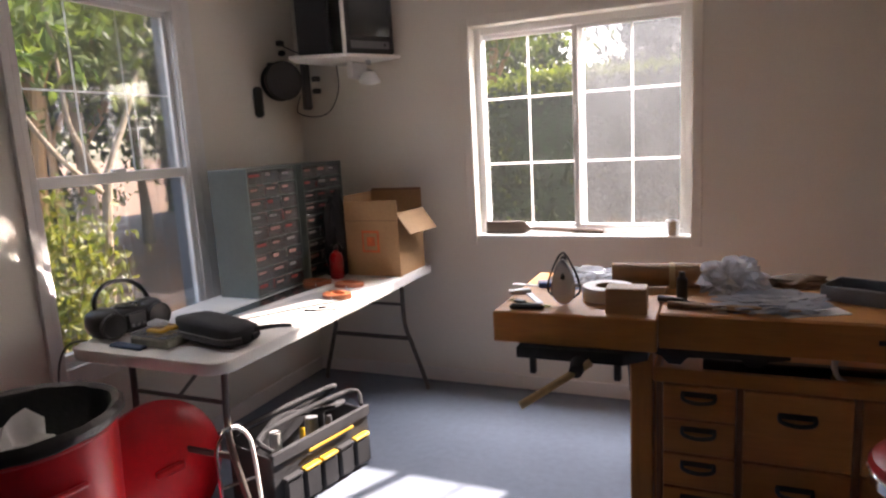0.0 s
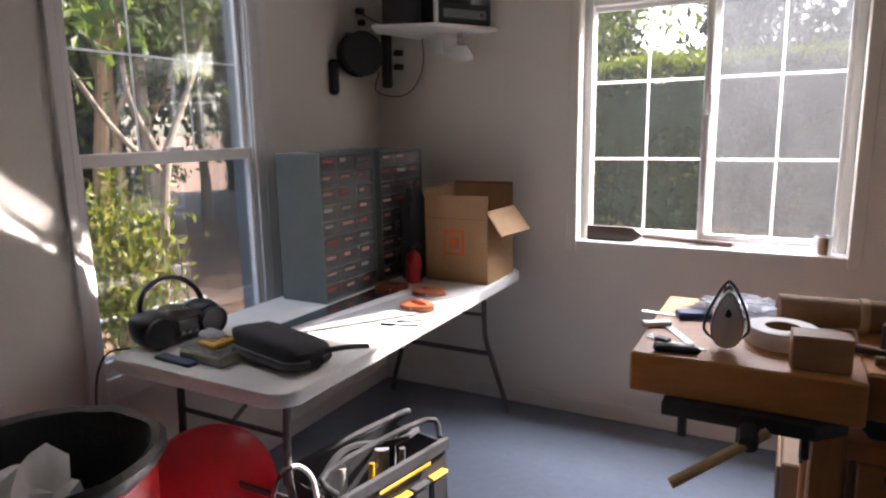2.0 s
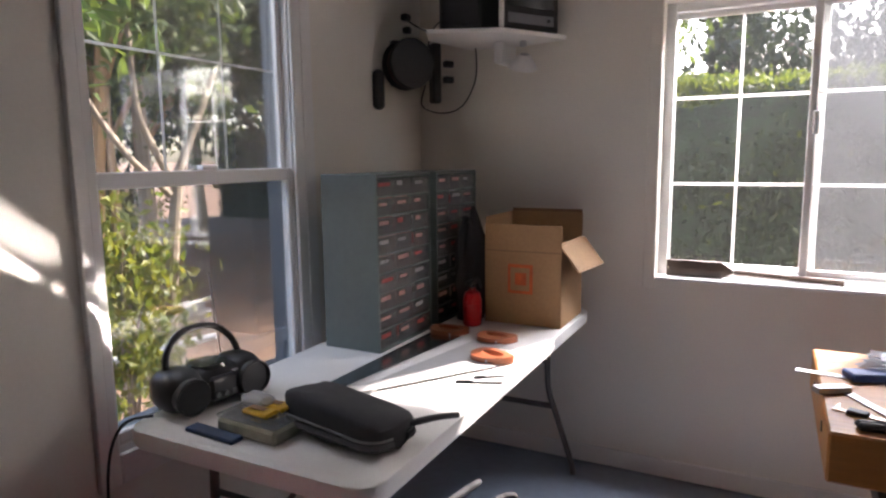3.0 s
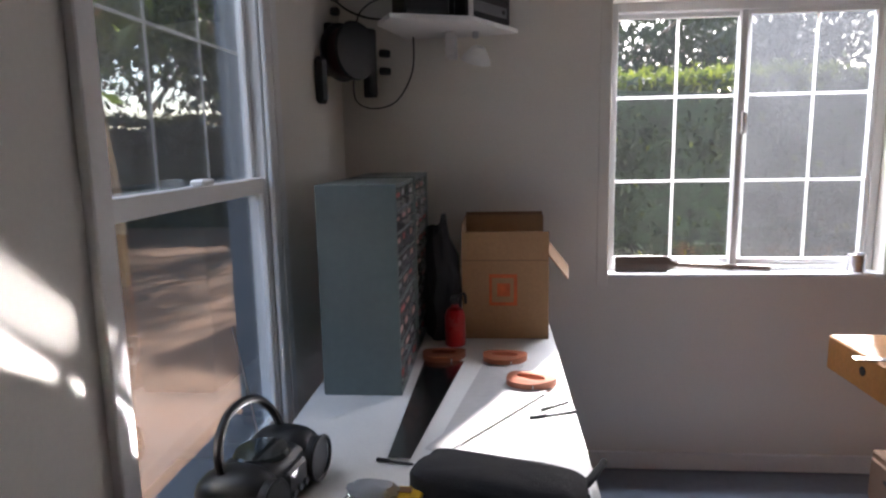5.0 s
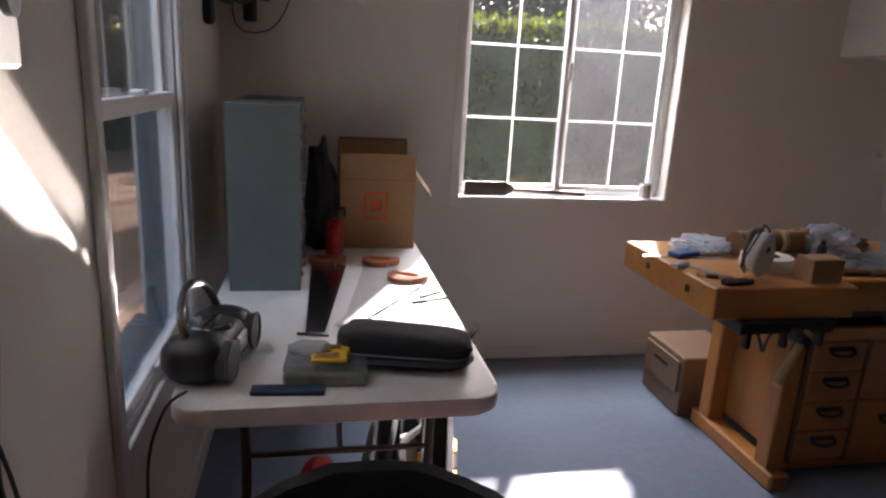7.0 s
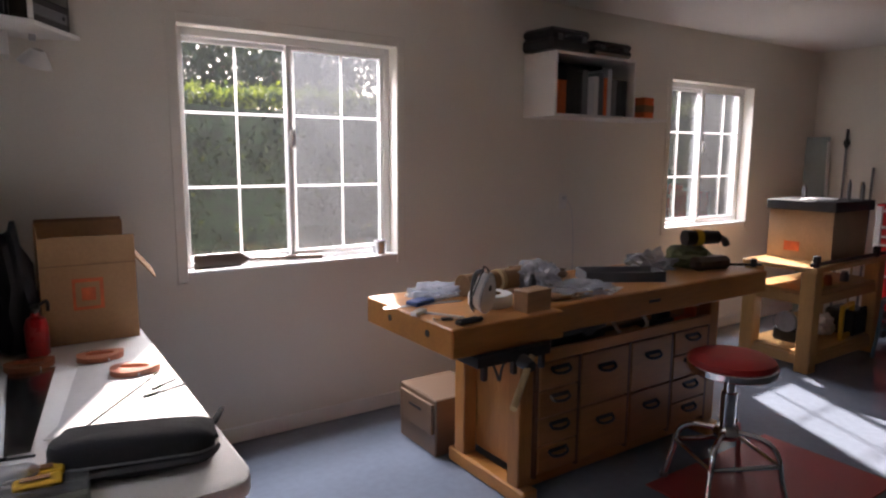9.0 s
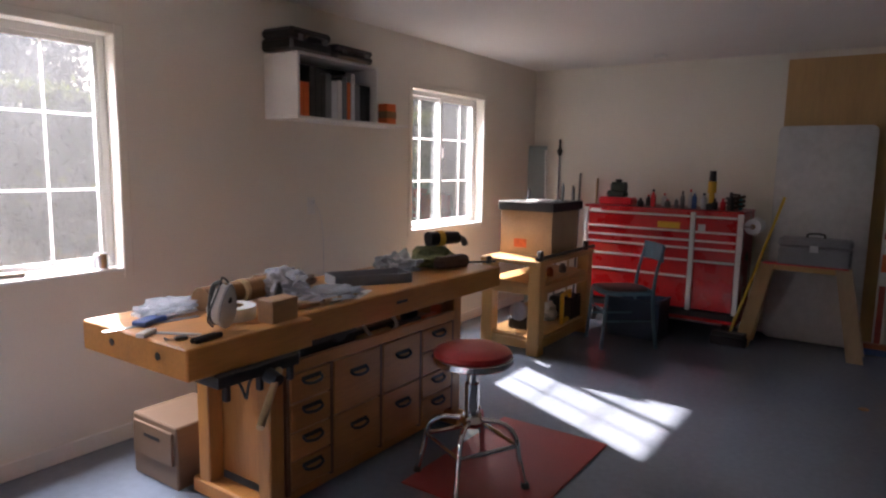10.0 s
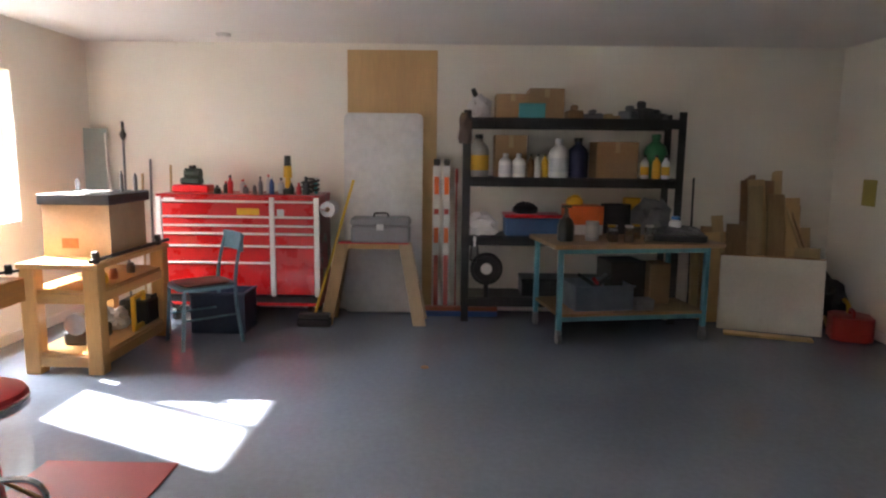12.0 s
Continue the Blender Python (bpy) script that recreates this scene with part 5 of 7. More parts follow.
one("screwdriver", cyl(cyl(B(), (-0.10, 0, 0.012), (-0.01, 0, 0.012), 0.012, 0.010, 10), (-0.01, 0, 0.012), (0.11, 0, 0.008), 0.004, 0.003, 8), BLACK, "black screwdriver lying on the bench", "screwdriver", (-0.02, 2.56, BZ), -20)
one("wood_block", bx(B(), (-0.065, -0.04, 0), (0.065, 0.04, 0.085), 0.003), wood("block_wood", (0.42, 0.24, 0.12), 0.7), "small square block of brown wood", "block", (-0.20, 2.44, BZ), 3)
e = thing("tape_roll", "wide roll of white tape lying flat", "tape roll", (-0.285, 2.60, BZ))
part("tape", lathe(B(), [(0.045, 0), (0.088, 0), (0.09, 0.003), (0.09, 0.045), (0.088, 0.048), (0.045, 0.048), (0.045, 0)], 30), WHITEP, e)
part("core", lathe(B(), [(0.041, 0), (0.0445, 0), (0.0445, 0.0475), (0.041, 0.0475), (0.041, 0)], 24), BROWNPAPER, e)
e = thing("paper_roll", "brown paper tool roll lying on the bench", "roll", (-0.06, 2.80, BZ + 0.048), 6)
for a, b in ((-0.24, -0.03), (-0.02, 0.22)):
    part("roll", crumple(cyl(B(), (a, 0, 0), (b, 0.01, 0), 0.048, 0.044, 20), 0.004, 12), BROWNPAPER, e)
part("strap", cyl(B(), (-0.035, 0, 0), (-0.015, 0, 0), 0.051, seg=20), PALEWOOD, e)
one("magazine", bx(B(), (-0.11, -0.08, 0), (0.11, 0.08, 0.012), 0.002), PAPER, "white printed magazine on the bench", "magazine", (-0.38, 2.86, BZ), 12)
one("bubble_bag", crumple(blob(B(), (0.26, 0.16, 0.045), I4, 4, 0.5, 4, 3), 0.009, 26), BAGCLEAR, "crumpled clear bag with blue print", "bag", (-0.40, 2.84, BZ + 0.0125), 10, smooth=18)
one("blue_packet", bx(B(), (-0.06, -0.03, 0), (0.06, 0.03, 0.02), 0.004), BLUE, "small blue packet beside the bag", "packet", (-0.52, 2.76, BZ), 20)
one("steel_rule", bx(B(), (-0.17, -0.012, 0), (0.17, 0.012, 0.002), 0), STEEL, "bright steel rule sticking out over the edge", "rule", (-0.52, 2.74, BZ + 0.0005), -8)
e = thing("try_square", "steel try square on the bench", "square", (-0.55, 2.56, BZ), 30)
part("blade", bx(B(), (-0.01, -0.09, 0), (0.012, 0.09, 0.003), 0), STEEL, e)
part("stock", bx(B(), (-0.07, 0.07, 0), (0.012, 0.10, 0.015), 0.002), STEEL, e)
e = thing("caliper", "steel caliper on the bench", "caliper", (-0.54, 2.47, BZ), -20)
part("beam", bx(B(), (-0.09, -0.006, 0), (0.09, 0.006, 0.004), 0), CHROME, e)
part("jaw", prism(B(), [(-0.09, 0), (-0.075, 0), (-0.085, 0.045)], 0, 0.004), CHROME, e)
part("slide", bx(B(), (-0.06, -0.012, 0.0), (-0.02, 0.012, 0.010), 0.002), BLACK, e)
one("dark_pliers", bx(bx(B(), (-0.06, -0.018, 0), (0.06, 0.0, 0.018), 0.007), (-0.06, 0.002, 0), (0.05, 0.02, 0.016), 0.007), BLACK, "black-handled pliers at the bench's edge", "pliers", (-0.53, 2.41, BZ), 8)
one("white_bag", crumple(blob(B(), (0.20, 0.16, 0.12), I4, 4, 0.6, 3.2, 5), 0.016, 22), BAGCLEAR, "crumpled white plastic bag", "bag", (0.12, 2.76, BZ), 0, smooth=18)
one("spread_plastic", crumple(blob(B(), (0.30, 0.22, 0.035), I4, 4, 0.7, 4, 8), 0.007, 24), BAGCLEAR, "flat sheet of clear plastic", "bag", (0.24, 2.60, BZ), 20, smooth=18)
one("blue_jar", lathe(B(), [(0, 0), (0.04, 0), (0.043, 0.01), (0.043, 0.085), (0.036, 0.10), (0, 0.10)], 20), BLUECLEAR, "small blue jar among the bags", "jar", (0.16, 2.88, BZ))
one("black_bottle", lathe(B(), [(0, 0), (0.018, 0), (0.018, 0.075), (0.01, 0.085), (0.01, 0.10), (0, 0.10)], 14), BLACK, "small black bottle on the bench", "bottle", (-0.04, 2.62, BZ))
for x, y, r in ((0.02, 2.52, 5), (0.06, 2.49, -10), (0.20, 2.50, 3)):
    one("chisel", bx(cyl(B(), (-0.10, 0, 0.012), (0, 0, 0.012), 0.012, 0.009, 10), (0, -0.008, 0.009), (0.11, 0.008, 0.013), 0.001), OLDWOOD, "dark chisel lying at the bench's edge", "chisel", (x, y, BZ), r, "chisels on the bench")
e = thing("tool_tray", "long dark grey plastic tray with tools", "tray", (0.60, 2.69, BZ), -28)
bm = B()
bx(bm, (-0.20, -0.085, 0), (0.20, 0.085, 0.006), 0)
for a, b in (((-0.20, -0.085, 0), (0.20, -0.077, 0.05)), ((-0.20, 0.077, 0), (0.20, 0.085, 0.05)), ((-0.20, -0.077, 0), (-0.192, 0.077, 0.05)), ((0.192, -0.077, 0), (0.20, 0.077, 0.05))):
    bx(bm, a, b, 0.002)
part("tray", bm, GREY, e)
for k in range(4):
    part("tool", cyl(B(), (-0.16 + 0.05 * k, -0.05 + 0.02 * k, 0.018), (0.02 + 0.04 * k, 0.03 - 0.01 * k, 0.02), 0.01, 0.006, 8), (BLACKM, STEEL, BLACK, GREY)[k], e)
one("work_glove", crumple(blob(B(), (0.24, 0.12, 0.04), I4, 3, 0.5, 4, 9), 0.008, 16), mat("brown_leather", (0.12, 0.075, 0.045), 0.7, var=0.3, scale=20), "worn brown leather work glove lying flat", "glove", (0.33, 2.90, BZ), 10)
one("clear_bag", crumple(blob(B(), (0.24, 0.2, 0.10), I4, 4, 0.7, 3, 12), 0.014, 22), BAGCLEAR, "crumpled clear bag beside the tray", "bag", (0.93, 2.78, BZ), 0, smooth=18)
e = thing("power_tool", "yellow and black power tool on an olive cloth bag", "power tool", (1.22, 2.74, BZ), -10)
part("cloth_bag", crumple(blob(B(), (0.30, 0.22, 0.12), I4, 3, 0.35, 3, 6), 0.012, 14), OLIVE, e, "olive cloth bag")
part("brown_base", crumple(bx(B(), (-0.08, -0.15, 0), (0.17, -0.07, 0.07), 0.02), 0.005, 14), mat("brown_leather_base", (0.09, 0.055, 0.035), 0.6, var=0.3, scale=20), e)
tl = part("motor", cyl(B(), (-0.06, -0.02, 0.165), (0.14, -0.06, 0.165), 0.042, 0.036, 18), BLACK, e)
part("gear_case", cyl(B(), (-0.0, -0.032, 0.165), (0.035, -0.039, 0.165), 0.045, seg=18), YELLOW, tl)
part("grip", tube(B(), [(0.14, -0.06, 0.165), (0.18, -0.07, 0.15), (0.20, -0.07, 0.12)], 0.02, 8, 3), GREY, tl)
e = thing("bar_clamp", "dark bar clamp lying over the bench end", "clamp", (1.42, 2.60, BZ), -35)
part("bar", bx(B(), (-0.06, -0.006, 0.008), (0.16, 0.006, 0.02), 0.001), BLACKM, e)
part("jaw", bx(B(), (0.10, -0.012, 0), (0.13, 0.012, 0.05), 0.004), BLACKM, e)
part("jaw", bx(B(), (-0.05, -0.012, 0), (-0.025, 0.012, 0.045), 0.004), BLACKM, e)

# shelf on the north wall
e = thing("wall_shelf", "white open box shelf fixed to the wall", "shelf", (0.86, NY, 1.70))
bm = B()
part("side_panel", bx(B(), (0, -0.29, 0.018), (0.018, -0.001, 0.365), 0.002), TRIM, e)
part("side_panel", bx(B(), (0.70, -0.29, 0.018), (0.718, -0.001, 0.365), 0.002), TRIM, e)
part("top_panel", bx(B(), (0, -0.29, 0.3655), (0.718, -0.001, 0.383), 0.002), TRIM, e)
part("bottom_board", bx(B(), (-0.0, -0.29, 0), (1.06, -0.001, 0.0175), 0.002), TRIM, e)
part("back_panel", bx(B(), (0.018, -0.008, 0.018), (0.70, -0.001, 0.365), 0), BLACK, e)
rng = random.Random(5)
x = 0.885
bookm = [ORANGE, ORANGE, BLACK, BLACK, BLACK, GREY, LIGHTGREY, WHITEP, GREY, ORANGE, LIGHTGREY, GREY, BLACK, BLACK, GREY]
for k, bmcol in enumerate(bookm):
    w = rng.uniform(0.03, 0.05)
    hgt = 0.20 if k < 2 else rng.uniform(0.22, 0.30)
    if x + w > 1.555:
        break
    ob = thing("book", "thick workshop manual standing on the shelf", "book", (x, 3.60, 1.7178), 0, "manuals on the wall shelf")
    part("cover", bx(bx(bx(B(), (0, -0.11, 0), (0.003, 0.10, hgt), 0.001), (w - 0.003, -0.11, 0), (w, 0.10, hgt), 0.001), (0, -0.113, 0), (w, -0.11, hgt), 0.001), bmcol, ob)
    part("pages", bx(B(), (0.0035, -0.109, 0.004), (w - 0.0035, 0.097, hgt - 0.004), 0), PAPER, ob)
    x += w + 0.004
e = thing("orange_tin", "small orange and dark tin on the shelf board", "tin", (1.77, 3.56, 1.7178))
part("body", bx(B(), (-0.05, -0.06, 0), (0.05, 0.06, 0.14), 0.005), ORANGE, e)
part("label_band", bx(B(), (-0.0515, -0.0615, 0.04), (0.0515, 0.0615, 0.09), 0.003), BROWNPAPER, e)
for x0, x1, hh in ((0.80, 1.14, 0.13), (1.16, 1.52, 0.085)):
    e = thing("tool_case", "black hard-shell case lying on top of the shelf", "case", ((x0 + x1) / 2, 3.58, 2.0835), 2, "cases on top of the shelf")
    w = (x1 - x0) / 2
    part("base", bx(B(), (-w, -0.13, 0), (w, 0.13, hh * 0.55), 0.015), BLACK, e)
    part("lid", bx(B(), (-w, -0.13, hh * 0.56), (w, 0.13, hh), 0.02), BLACK, e)
    part("handle", tube(B(), [(-0.06, -0.13, hh * 0.55), (-0.05, -0.165, hh * 0.6), (0.05, -0.165, hh * 0.6), (0.06, -0.13, hh * 0.55)], 0.008, 6, 3), BLACK, e)
    for s in (-1, 1):
        part("latch", bx(B(), (s * w * 0.6 - 0.02, -0.137, hh * 0.42), (s * w * 0.6 + 0.02, -0.130, hh * 0.7), 0.002), GREY, e)
e = thing("outlet", "white wall outlet with a thin cord", "outlet", (1.233, NY, 1.16), 0, "wall outlets")
part("plate", bx(B(), (-0.035, -0.006, -0.055), (0.035, -0.0005, 0.055), 0.002), WHITEP, e)
part("plug", bx(B(), (-0.012, -0.03, 0.01), (0.012, -0.006, 0.035), 0.004), LIGHTGREY, e)
part("cable", tube(B(), [(0, -0.028, 0.02), (0.05, -0.03, -0.05), (0.09, -0.02, -0.2), (0.10, -0.015, -0.45), (0.10, -0.015, -0.7)], 0.0025, 6, 5), LIGHTGREY, e)

# stool on the red mat
one("floor_mat", crumple(bx(B(), (-0.48, -0.31, 0), (0.48, 0.31, 0.009), 0.003), 0.0008, 3), REDMAT, "dull red rubber floor mat", "mat", (0.87, 2.0, 0.001))
e = thing("stool", "chrome swivel stool with round red vinyl seat", "stool", (0.60, 2.07, 0.010))
part("seat", lathe(B(), [(0, 0.635), (0.08, 0.634), (0.14, 0.628), (0.17, 0.614), (0.178, 0.598), (0.175, 0.588), (0, 0.588)], 36), REDV, e, "round padded red vinyl seat")
part("seat_band", lathe(B(), [(0.150, 0.552), (0.176, 0.556), (0.180, 0.560), (0.180, 0.586), (0.176, 0.589), (0.15, 0.587)], 36), CHROME, e)
part("column", lathe(B(), [(0, 0.27), (0.032, 0.27), (0.032, 0.46), (0.024, 0.465), (0.024, 0.54), (0.07, 0.545), (0.07, 0.555), (0, 0.556)], 20), CHROME, e)
part("hub", lathe(B(), [(0.0, 0.255), (0.045, 0.26), (0.06, 0.285), (0.045, 0.31), (0.0, 0.312)], 20), CHROME, e)
ringpts = []
for k in range(4):
    a = radians(38 + 90 * k - 110)
    c, s = math.cos(a), math.sin(a)
    part("leg", tube(B(), [(0.03 * c, 0.03 * s, 0.29), (0.14 * c, 0.14 * s, 0.285), (0.20 * c, 0.20 * s, 0.24), (0.225 * c, 0.225 * s, 0.13), (0.255 * c, 0.255 * s, 0.015)], 0.0125, 10, 5), CHROME, e)
    part("foot", cyl(B(), (0.2535 * c, 0.2535 * s, 0.024), (0.257 * c, 0.257 * s, 0.0), 0.017, 0.02, 12), BLACK, e)
    a2 = a + radians(90)
    part("foot_rail", tube(B(), [(0.215 * c, 0.215 * s, 0.19), (0.215 * math.cos(a2), 0.215 * math.sin(a2), 0.19)], 0.010, 8), CHROME, e)

# ---- side bench by the second window ----
e = thing("side_bench", "small pine workbench with shelves and thick legs", "bench", (0, 0, 0))
SX0, SX1, SY0, SY1, SZ = 2.53, 3.56, 2.68, 3.19, 0.735
for x in (SX0, SX1 - 0.10):
    for y in (SY0, SY1 - 0.10):
        part("leg", bx(B(), (x, y, 0), (x + 0.10, y + 0.10, SZ - 0.0355), 0.006), PINEZ, e)
part("tabletop", bx(B(), (SX0 - 0.01, SY0 - 0.01, SZ - 0.035), (SX1 + 0.01, SY1 + 0.01, SZ), 0.004), PINE, e)
for z in (0.12, 0.54):
    part("shelf", bx(B(), (SX0 + 0.02, SY0 + 0.02, z), (SX1 - 0.02, SY1 - 0.02, z + 0.02), 0.002), PINE, e)
    part("rail", bx(B(), (SX0 + 0.10, SY0 + 0.01, z - 0.07), (SX1 - 0.10, SY0 + 0.045, z - 0.001), 0.003), PINE, e)
    part("rail", bx(B(), (SX0 + 0.01, SY0 + 0.10, z - 0.07), (SX0 + 0.045, SY1 - 0.10, z - 0.001), 0.003), PINE, e)
e = thing("pipe_clamp", "long dark pipe clamp along the bench edge", "clamp", (2.52, 2.70, SZ + 0.02))
part("bar", cyl(B(), (-0.02, 0, 0), (1.10, 0, 0), 0.014, seg=12), BLACKM, e)
for x in (0.02, 0.9):
    part("jaw", bx(B(), (x, -0.02, -0.0195), (x + 0.04, 0.02, 0.06), 0.006), BLACKM, e)
e = thing("lidded_box", "cardboard box with dark lid on the side bench", "box", (3.08, 2.97, SZ), 0)
e.scale = (0.94, 0.92, 0.98)
bm = B()
prism(bm, [(-0.28, -0.26), (0.30, -0.24), (0.30, 0.24), (-0.28, 0.24)], 0, 0.36, bev=0.003)
part("body", crumple(bm, 0.006, 4), mat("pale_cardboard", (0.44, 0.30, 0.18), 0.8, var=0.16, scale=5, fine=70, bump=0.06), e)
part("lid", bx(B(), (-0.30, -0.275, 0.361), (0.32, 0.26, 0.435), 0.006), mat("dark_lid", (0.035, 0.035, 0.04), 0.5, var=0.3, scale=8), e, "dark plastic lid")
part("printed_mark", bx(B(), (-0.2865, -0.02, 0.06), (-0.2815, 0.10, 0.13), 0), PRINT, e)
one("papers", crumple(bx(bx(B(), (-0.12, -0.10, 0), (0.12, 0.10, 0.006), 0), (-0.08, -0.12, 0.006), (0.10, 0.06, 0.012), 0), 0.003, 12), PAPER, "loose white papers on the box lid", "papers", (2.98, 2.93, SZ + 0.427), 20)
for x, y, hgt, r in ((3.10, 2.78, 0.15, 0.012), (3.26, 2.76, 0.13, 0.014), (3.02, 3.05, 0.10, 0.016)):
    one("spray_tube", lathe(B(), [(0, 0), (r, 0), (r, hgt * 0.8), (r * 0.5, hgt * 0.86), (r * 0.5, hgt), (0, hgt)], 12), GREY, "slim grey tube standing on the box lid", "tube", (x, y, SZ + 0.427), 0, "tubes on the box lid")
e = thing("bench_grinder", "small machine of dark metal on the low shelf", "machine", (2.86, 2.95, 0.1405))
part("body", bx(B(), (-0.14, -0.10, 0), (0.14, 0.10, 0.10), 0.015), BLACKM, e)
part("motor", cyl(B(), (-0.12, 0, 0.15), (0.12, 0, 0.15), 0.055, seg=20), CHROME, e)
for s in (-1, 1):
    part("wheel", cyl(B(), (s * 0.122, 0, 0.15), (s * 0.155, 0, 0.15), 0.075, seg=24), STEEL, e)
one("yellow_rack", bx(bx(bx(bx(B(), (-0.02, -0.01, 0), (0.01, 0.02, 0.26), 0.004), (0.20, -0.01, 0), (0.23, 0.02, 0.26), 0.004), (0.01, -0.01, 0.23), (0.20, 0.02, 0.26), 0.004), (0.01, -0.01, 0), (0.20, 0.02, 0.03), 0.004), YELLOW, "yellow metal frame on the low shelf", "frame", (3.10, 2.74, 0.1405), 8)
one("rags", crumple(blob(B(), (0.26, 0.22, 0.14), I4, 3, 0.5, 3, 3), 0.012, 14), PAPER, "white rags on the low shelf", "rags", (3.2, 2.95, 0.1405))
one("dark_case", bx(bx(B(), (-0.13, -0.11, 0), (0.13, 0.11, 0.19), 0.015), (-0.04, -0.115, 0.19), (0.04, -0.095, 0.215), 0.006), BLACK, "black case on the low shelf", "case", (3.40, 2.84, 0.1405))
for k, (x, y, c) in enumerate(((2.72, 2.82, BLUE), (2.80, 2.79, YELLOW), (2.95, 2.80, COPPER), (3.2, 2.8, GREY))):
    one("small_jar", lathe(B(), [(0, 0), (0.03, 0), (0.03, 0.05), (0.022, 0.06), (0.022, 0.075), (0, 0.075)], 16), c, "small coloured jar on the bench shelf", "jar", (x, y, 0.5605), 0, "jars on the bench shelf")

# blue chair with a dark crate behind
e = thing("chair", "blue painted wooden cafe chair with worn seat", "chair", (3.34, 2.33, 0), -50)
for x, y, tall in ((-0.19, -0.18, 0), (-0.19, 0.18, 0), (0.19, -0.18, 1), (0.19, 0.18, 1)):
    if tall:
        part("back_post", tube(B(), [(x + 0.05, y, 0.0), (x + 0.01, y, 0.25), (x, y, 0.44), (x + 0.02, y * 0.97, 0.62), (x + 0.075, y * 0.94, 0.83)], 0.015, 8, 4, 0.012), BLUEPAINT, e)
    else:
        part("leg", tube(B(), [(x - 0.03, y * 1.06, 0.0), (x - 0.01, y, 0.25), (x, y, 0.44)], 0.014, 8, 4), BLUEPAINT, e)
part("seat", prism(B(), rounded(0.43, 0.41, 0.09), 0.435, 0.465, bev=0.008), BLUEPAINT, e)
part("seat_pad", prism(B(), rounded(0.36, 0.34, 0.09), 0.4655, 0.475, bev=0.004), DARKRED, e, "worn brown seat")
bm = B()
pts = []
for i in range(9):
    yy = -0.175 + 0.35 * i / 8
    pts.append((0.255 + 0.02 * (1 - (yy / 0.175) ** 2), yy))
prism(bm, [(x - 0.01, y) for x, y in pts] + [(x + 0.01, y) for x, y in pts[::-1]], 0.70, 0.84, bev=0.004)
part("backrest", bm, BLUEPAINT, e)
for y in (-0.16, 0.16):
    part("stretcher", tube(B(), [(-0.185, y, 0.22), (0.195, y, 0.22)], 0.008, 8), BLUEPAINT, e)
part("stretcher", tube(B(), [(-0.19, -0.175, 0.30), (-0.19, 0.175, 0.30)], 0.008, 8), BLUEPAINT, e)
e = thing("crate", "dark blue plastic crate on the floor behind the chair", "crate", (3.72, 2.30, 0))
bm = B()
bx(bm, (-0.16, -0.22, 0), (0.16, 0.22, 0.012), 0.002)
for a, b in (((-0.16, -0.22, 0), (0.16, -0.205, 0.33)), ((-0.16, 0.205, 0), (0.16, 0.22, 0.33)), ((-0.16, -0.205, 0), (-0.145, 0.205, 0.33)), ((0.145, -0.205, 0), (0.16, 0.205, 0.33))):
    bx(bm, a, b, 0.004)
part("body", bm, mat("navy_plastic", (0.02, 0.04, 0.08), 0.45, var=0.2), e)
part("rim", bx(bx(B(), (-0.17, -0.23, 0.315), (-0.145, 0.23, 0.335), 0.004), (-0.145, -0.23, 0.315), (0.16, -0.205, 0.335), 0.004), mat("navy_rim", (0.03, 0.06, 0.10), 0.4, var=0.2), e)

# ---- red tool chest ----
CX, CY0, CY1, CZ0, CZ1 = 3.93, 1.545, 2.925, 0.14, 1.10
e = thing("tool_chest", "large red steel roller tool chest with aluminium strips", "tool chest", (0, 0, 0))
part("body", bx(bx(bx(bx(B(), (CX + 0.018, CY0 + 0.004, CZ0), (CX + 0.52, CY1 - 0.004, CZ0 + 0.03), 0.003), (CX + 0.018, CY0 + 0.004, CZ0 + 0.03), (CX + 0.52, CY0 + 0.02, CZ1 - 0.02), 0.003), (CX + 0.018, CY1 - 0.02, CZ0 + 0.03), (CX + 0.52, CY1 - 0.004, CZ1 - 0.02), 0.003), (CX + 0.5, CY0 + 0.02, CZ0 + 0.03), (CX + 0.52, CY1 - 0.02, CZ1 - 0.02), 0.003), RED, e)
part("top", bx(B(), (CX - 0.005, CY0 - 0.002, CZ1 - 0.02), (CX + 0.525, CY1 + 0.002, CZ1), 0.006), RED, e)
for y0, y1 in ((CY0, CY0 + 0.045), (1.925, 1.965), (CY1 - 0.045, CY1)):
    part("corner_strip", bx(B(), (CX - 0.012, y0, CZ0 + 0.09), (CX + 0.018, y1, CZ1 - 0.0205), 0.005), ALU, e, "pale aluminium strip")
part("base", bx(B(), (CX + 0.02, CY0 + 0.02, CZ0 - 0.0), (CX + 0.5, CY1 - 0.02, CZ0 + 0.09), 0.004), BLACKM, e)
rows_l = [1.078, 1.03, 0.90, 0.825, 0.757, 0.651, 0.507, 0.24]
rows_r = [1.078, 1.03, 0.90, 0.825, 0.757, 0.651, 0.24]
for ya, yb, rows in ((1.967, CY1 - 0.047, rows_l), (CY0 + 0.047, 1.923, rows_r)):
    for zt, zb in zip(rows, rows[1:]):
        d = part("drawer", bx(B(), (CX - 0.002, ya, zb + 0.004), (CX + 0.0175, yb, zt - 0.002), 0.003), RED, e)
        if zb > 0.3:
            part("pull", bx(B(), (CX - 0.018, ya, zb + 0.004), (CX - 0.0025, yb, zb + 0.022), 0.004), ALU, d, "full-width aluminium pull")
part("maker_plate", bx(B(), (CX - 0.0045, 2.05, 0.93), (CX - 0.0022, 2.24, 0.985), 0.001), YELLOW, e, "plain yellow plate")
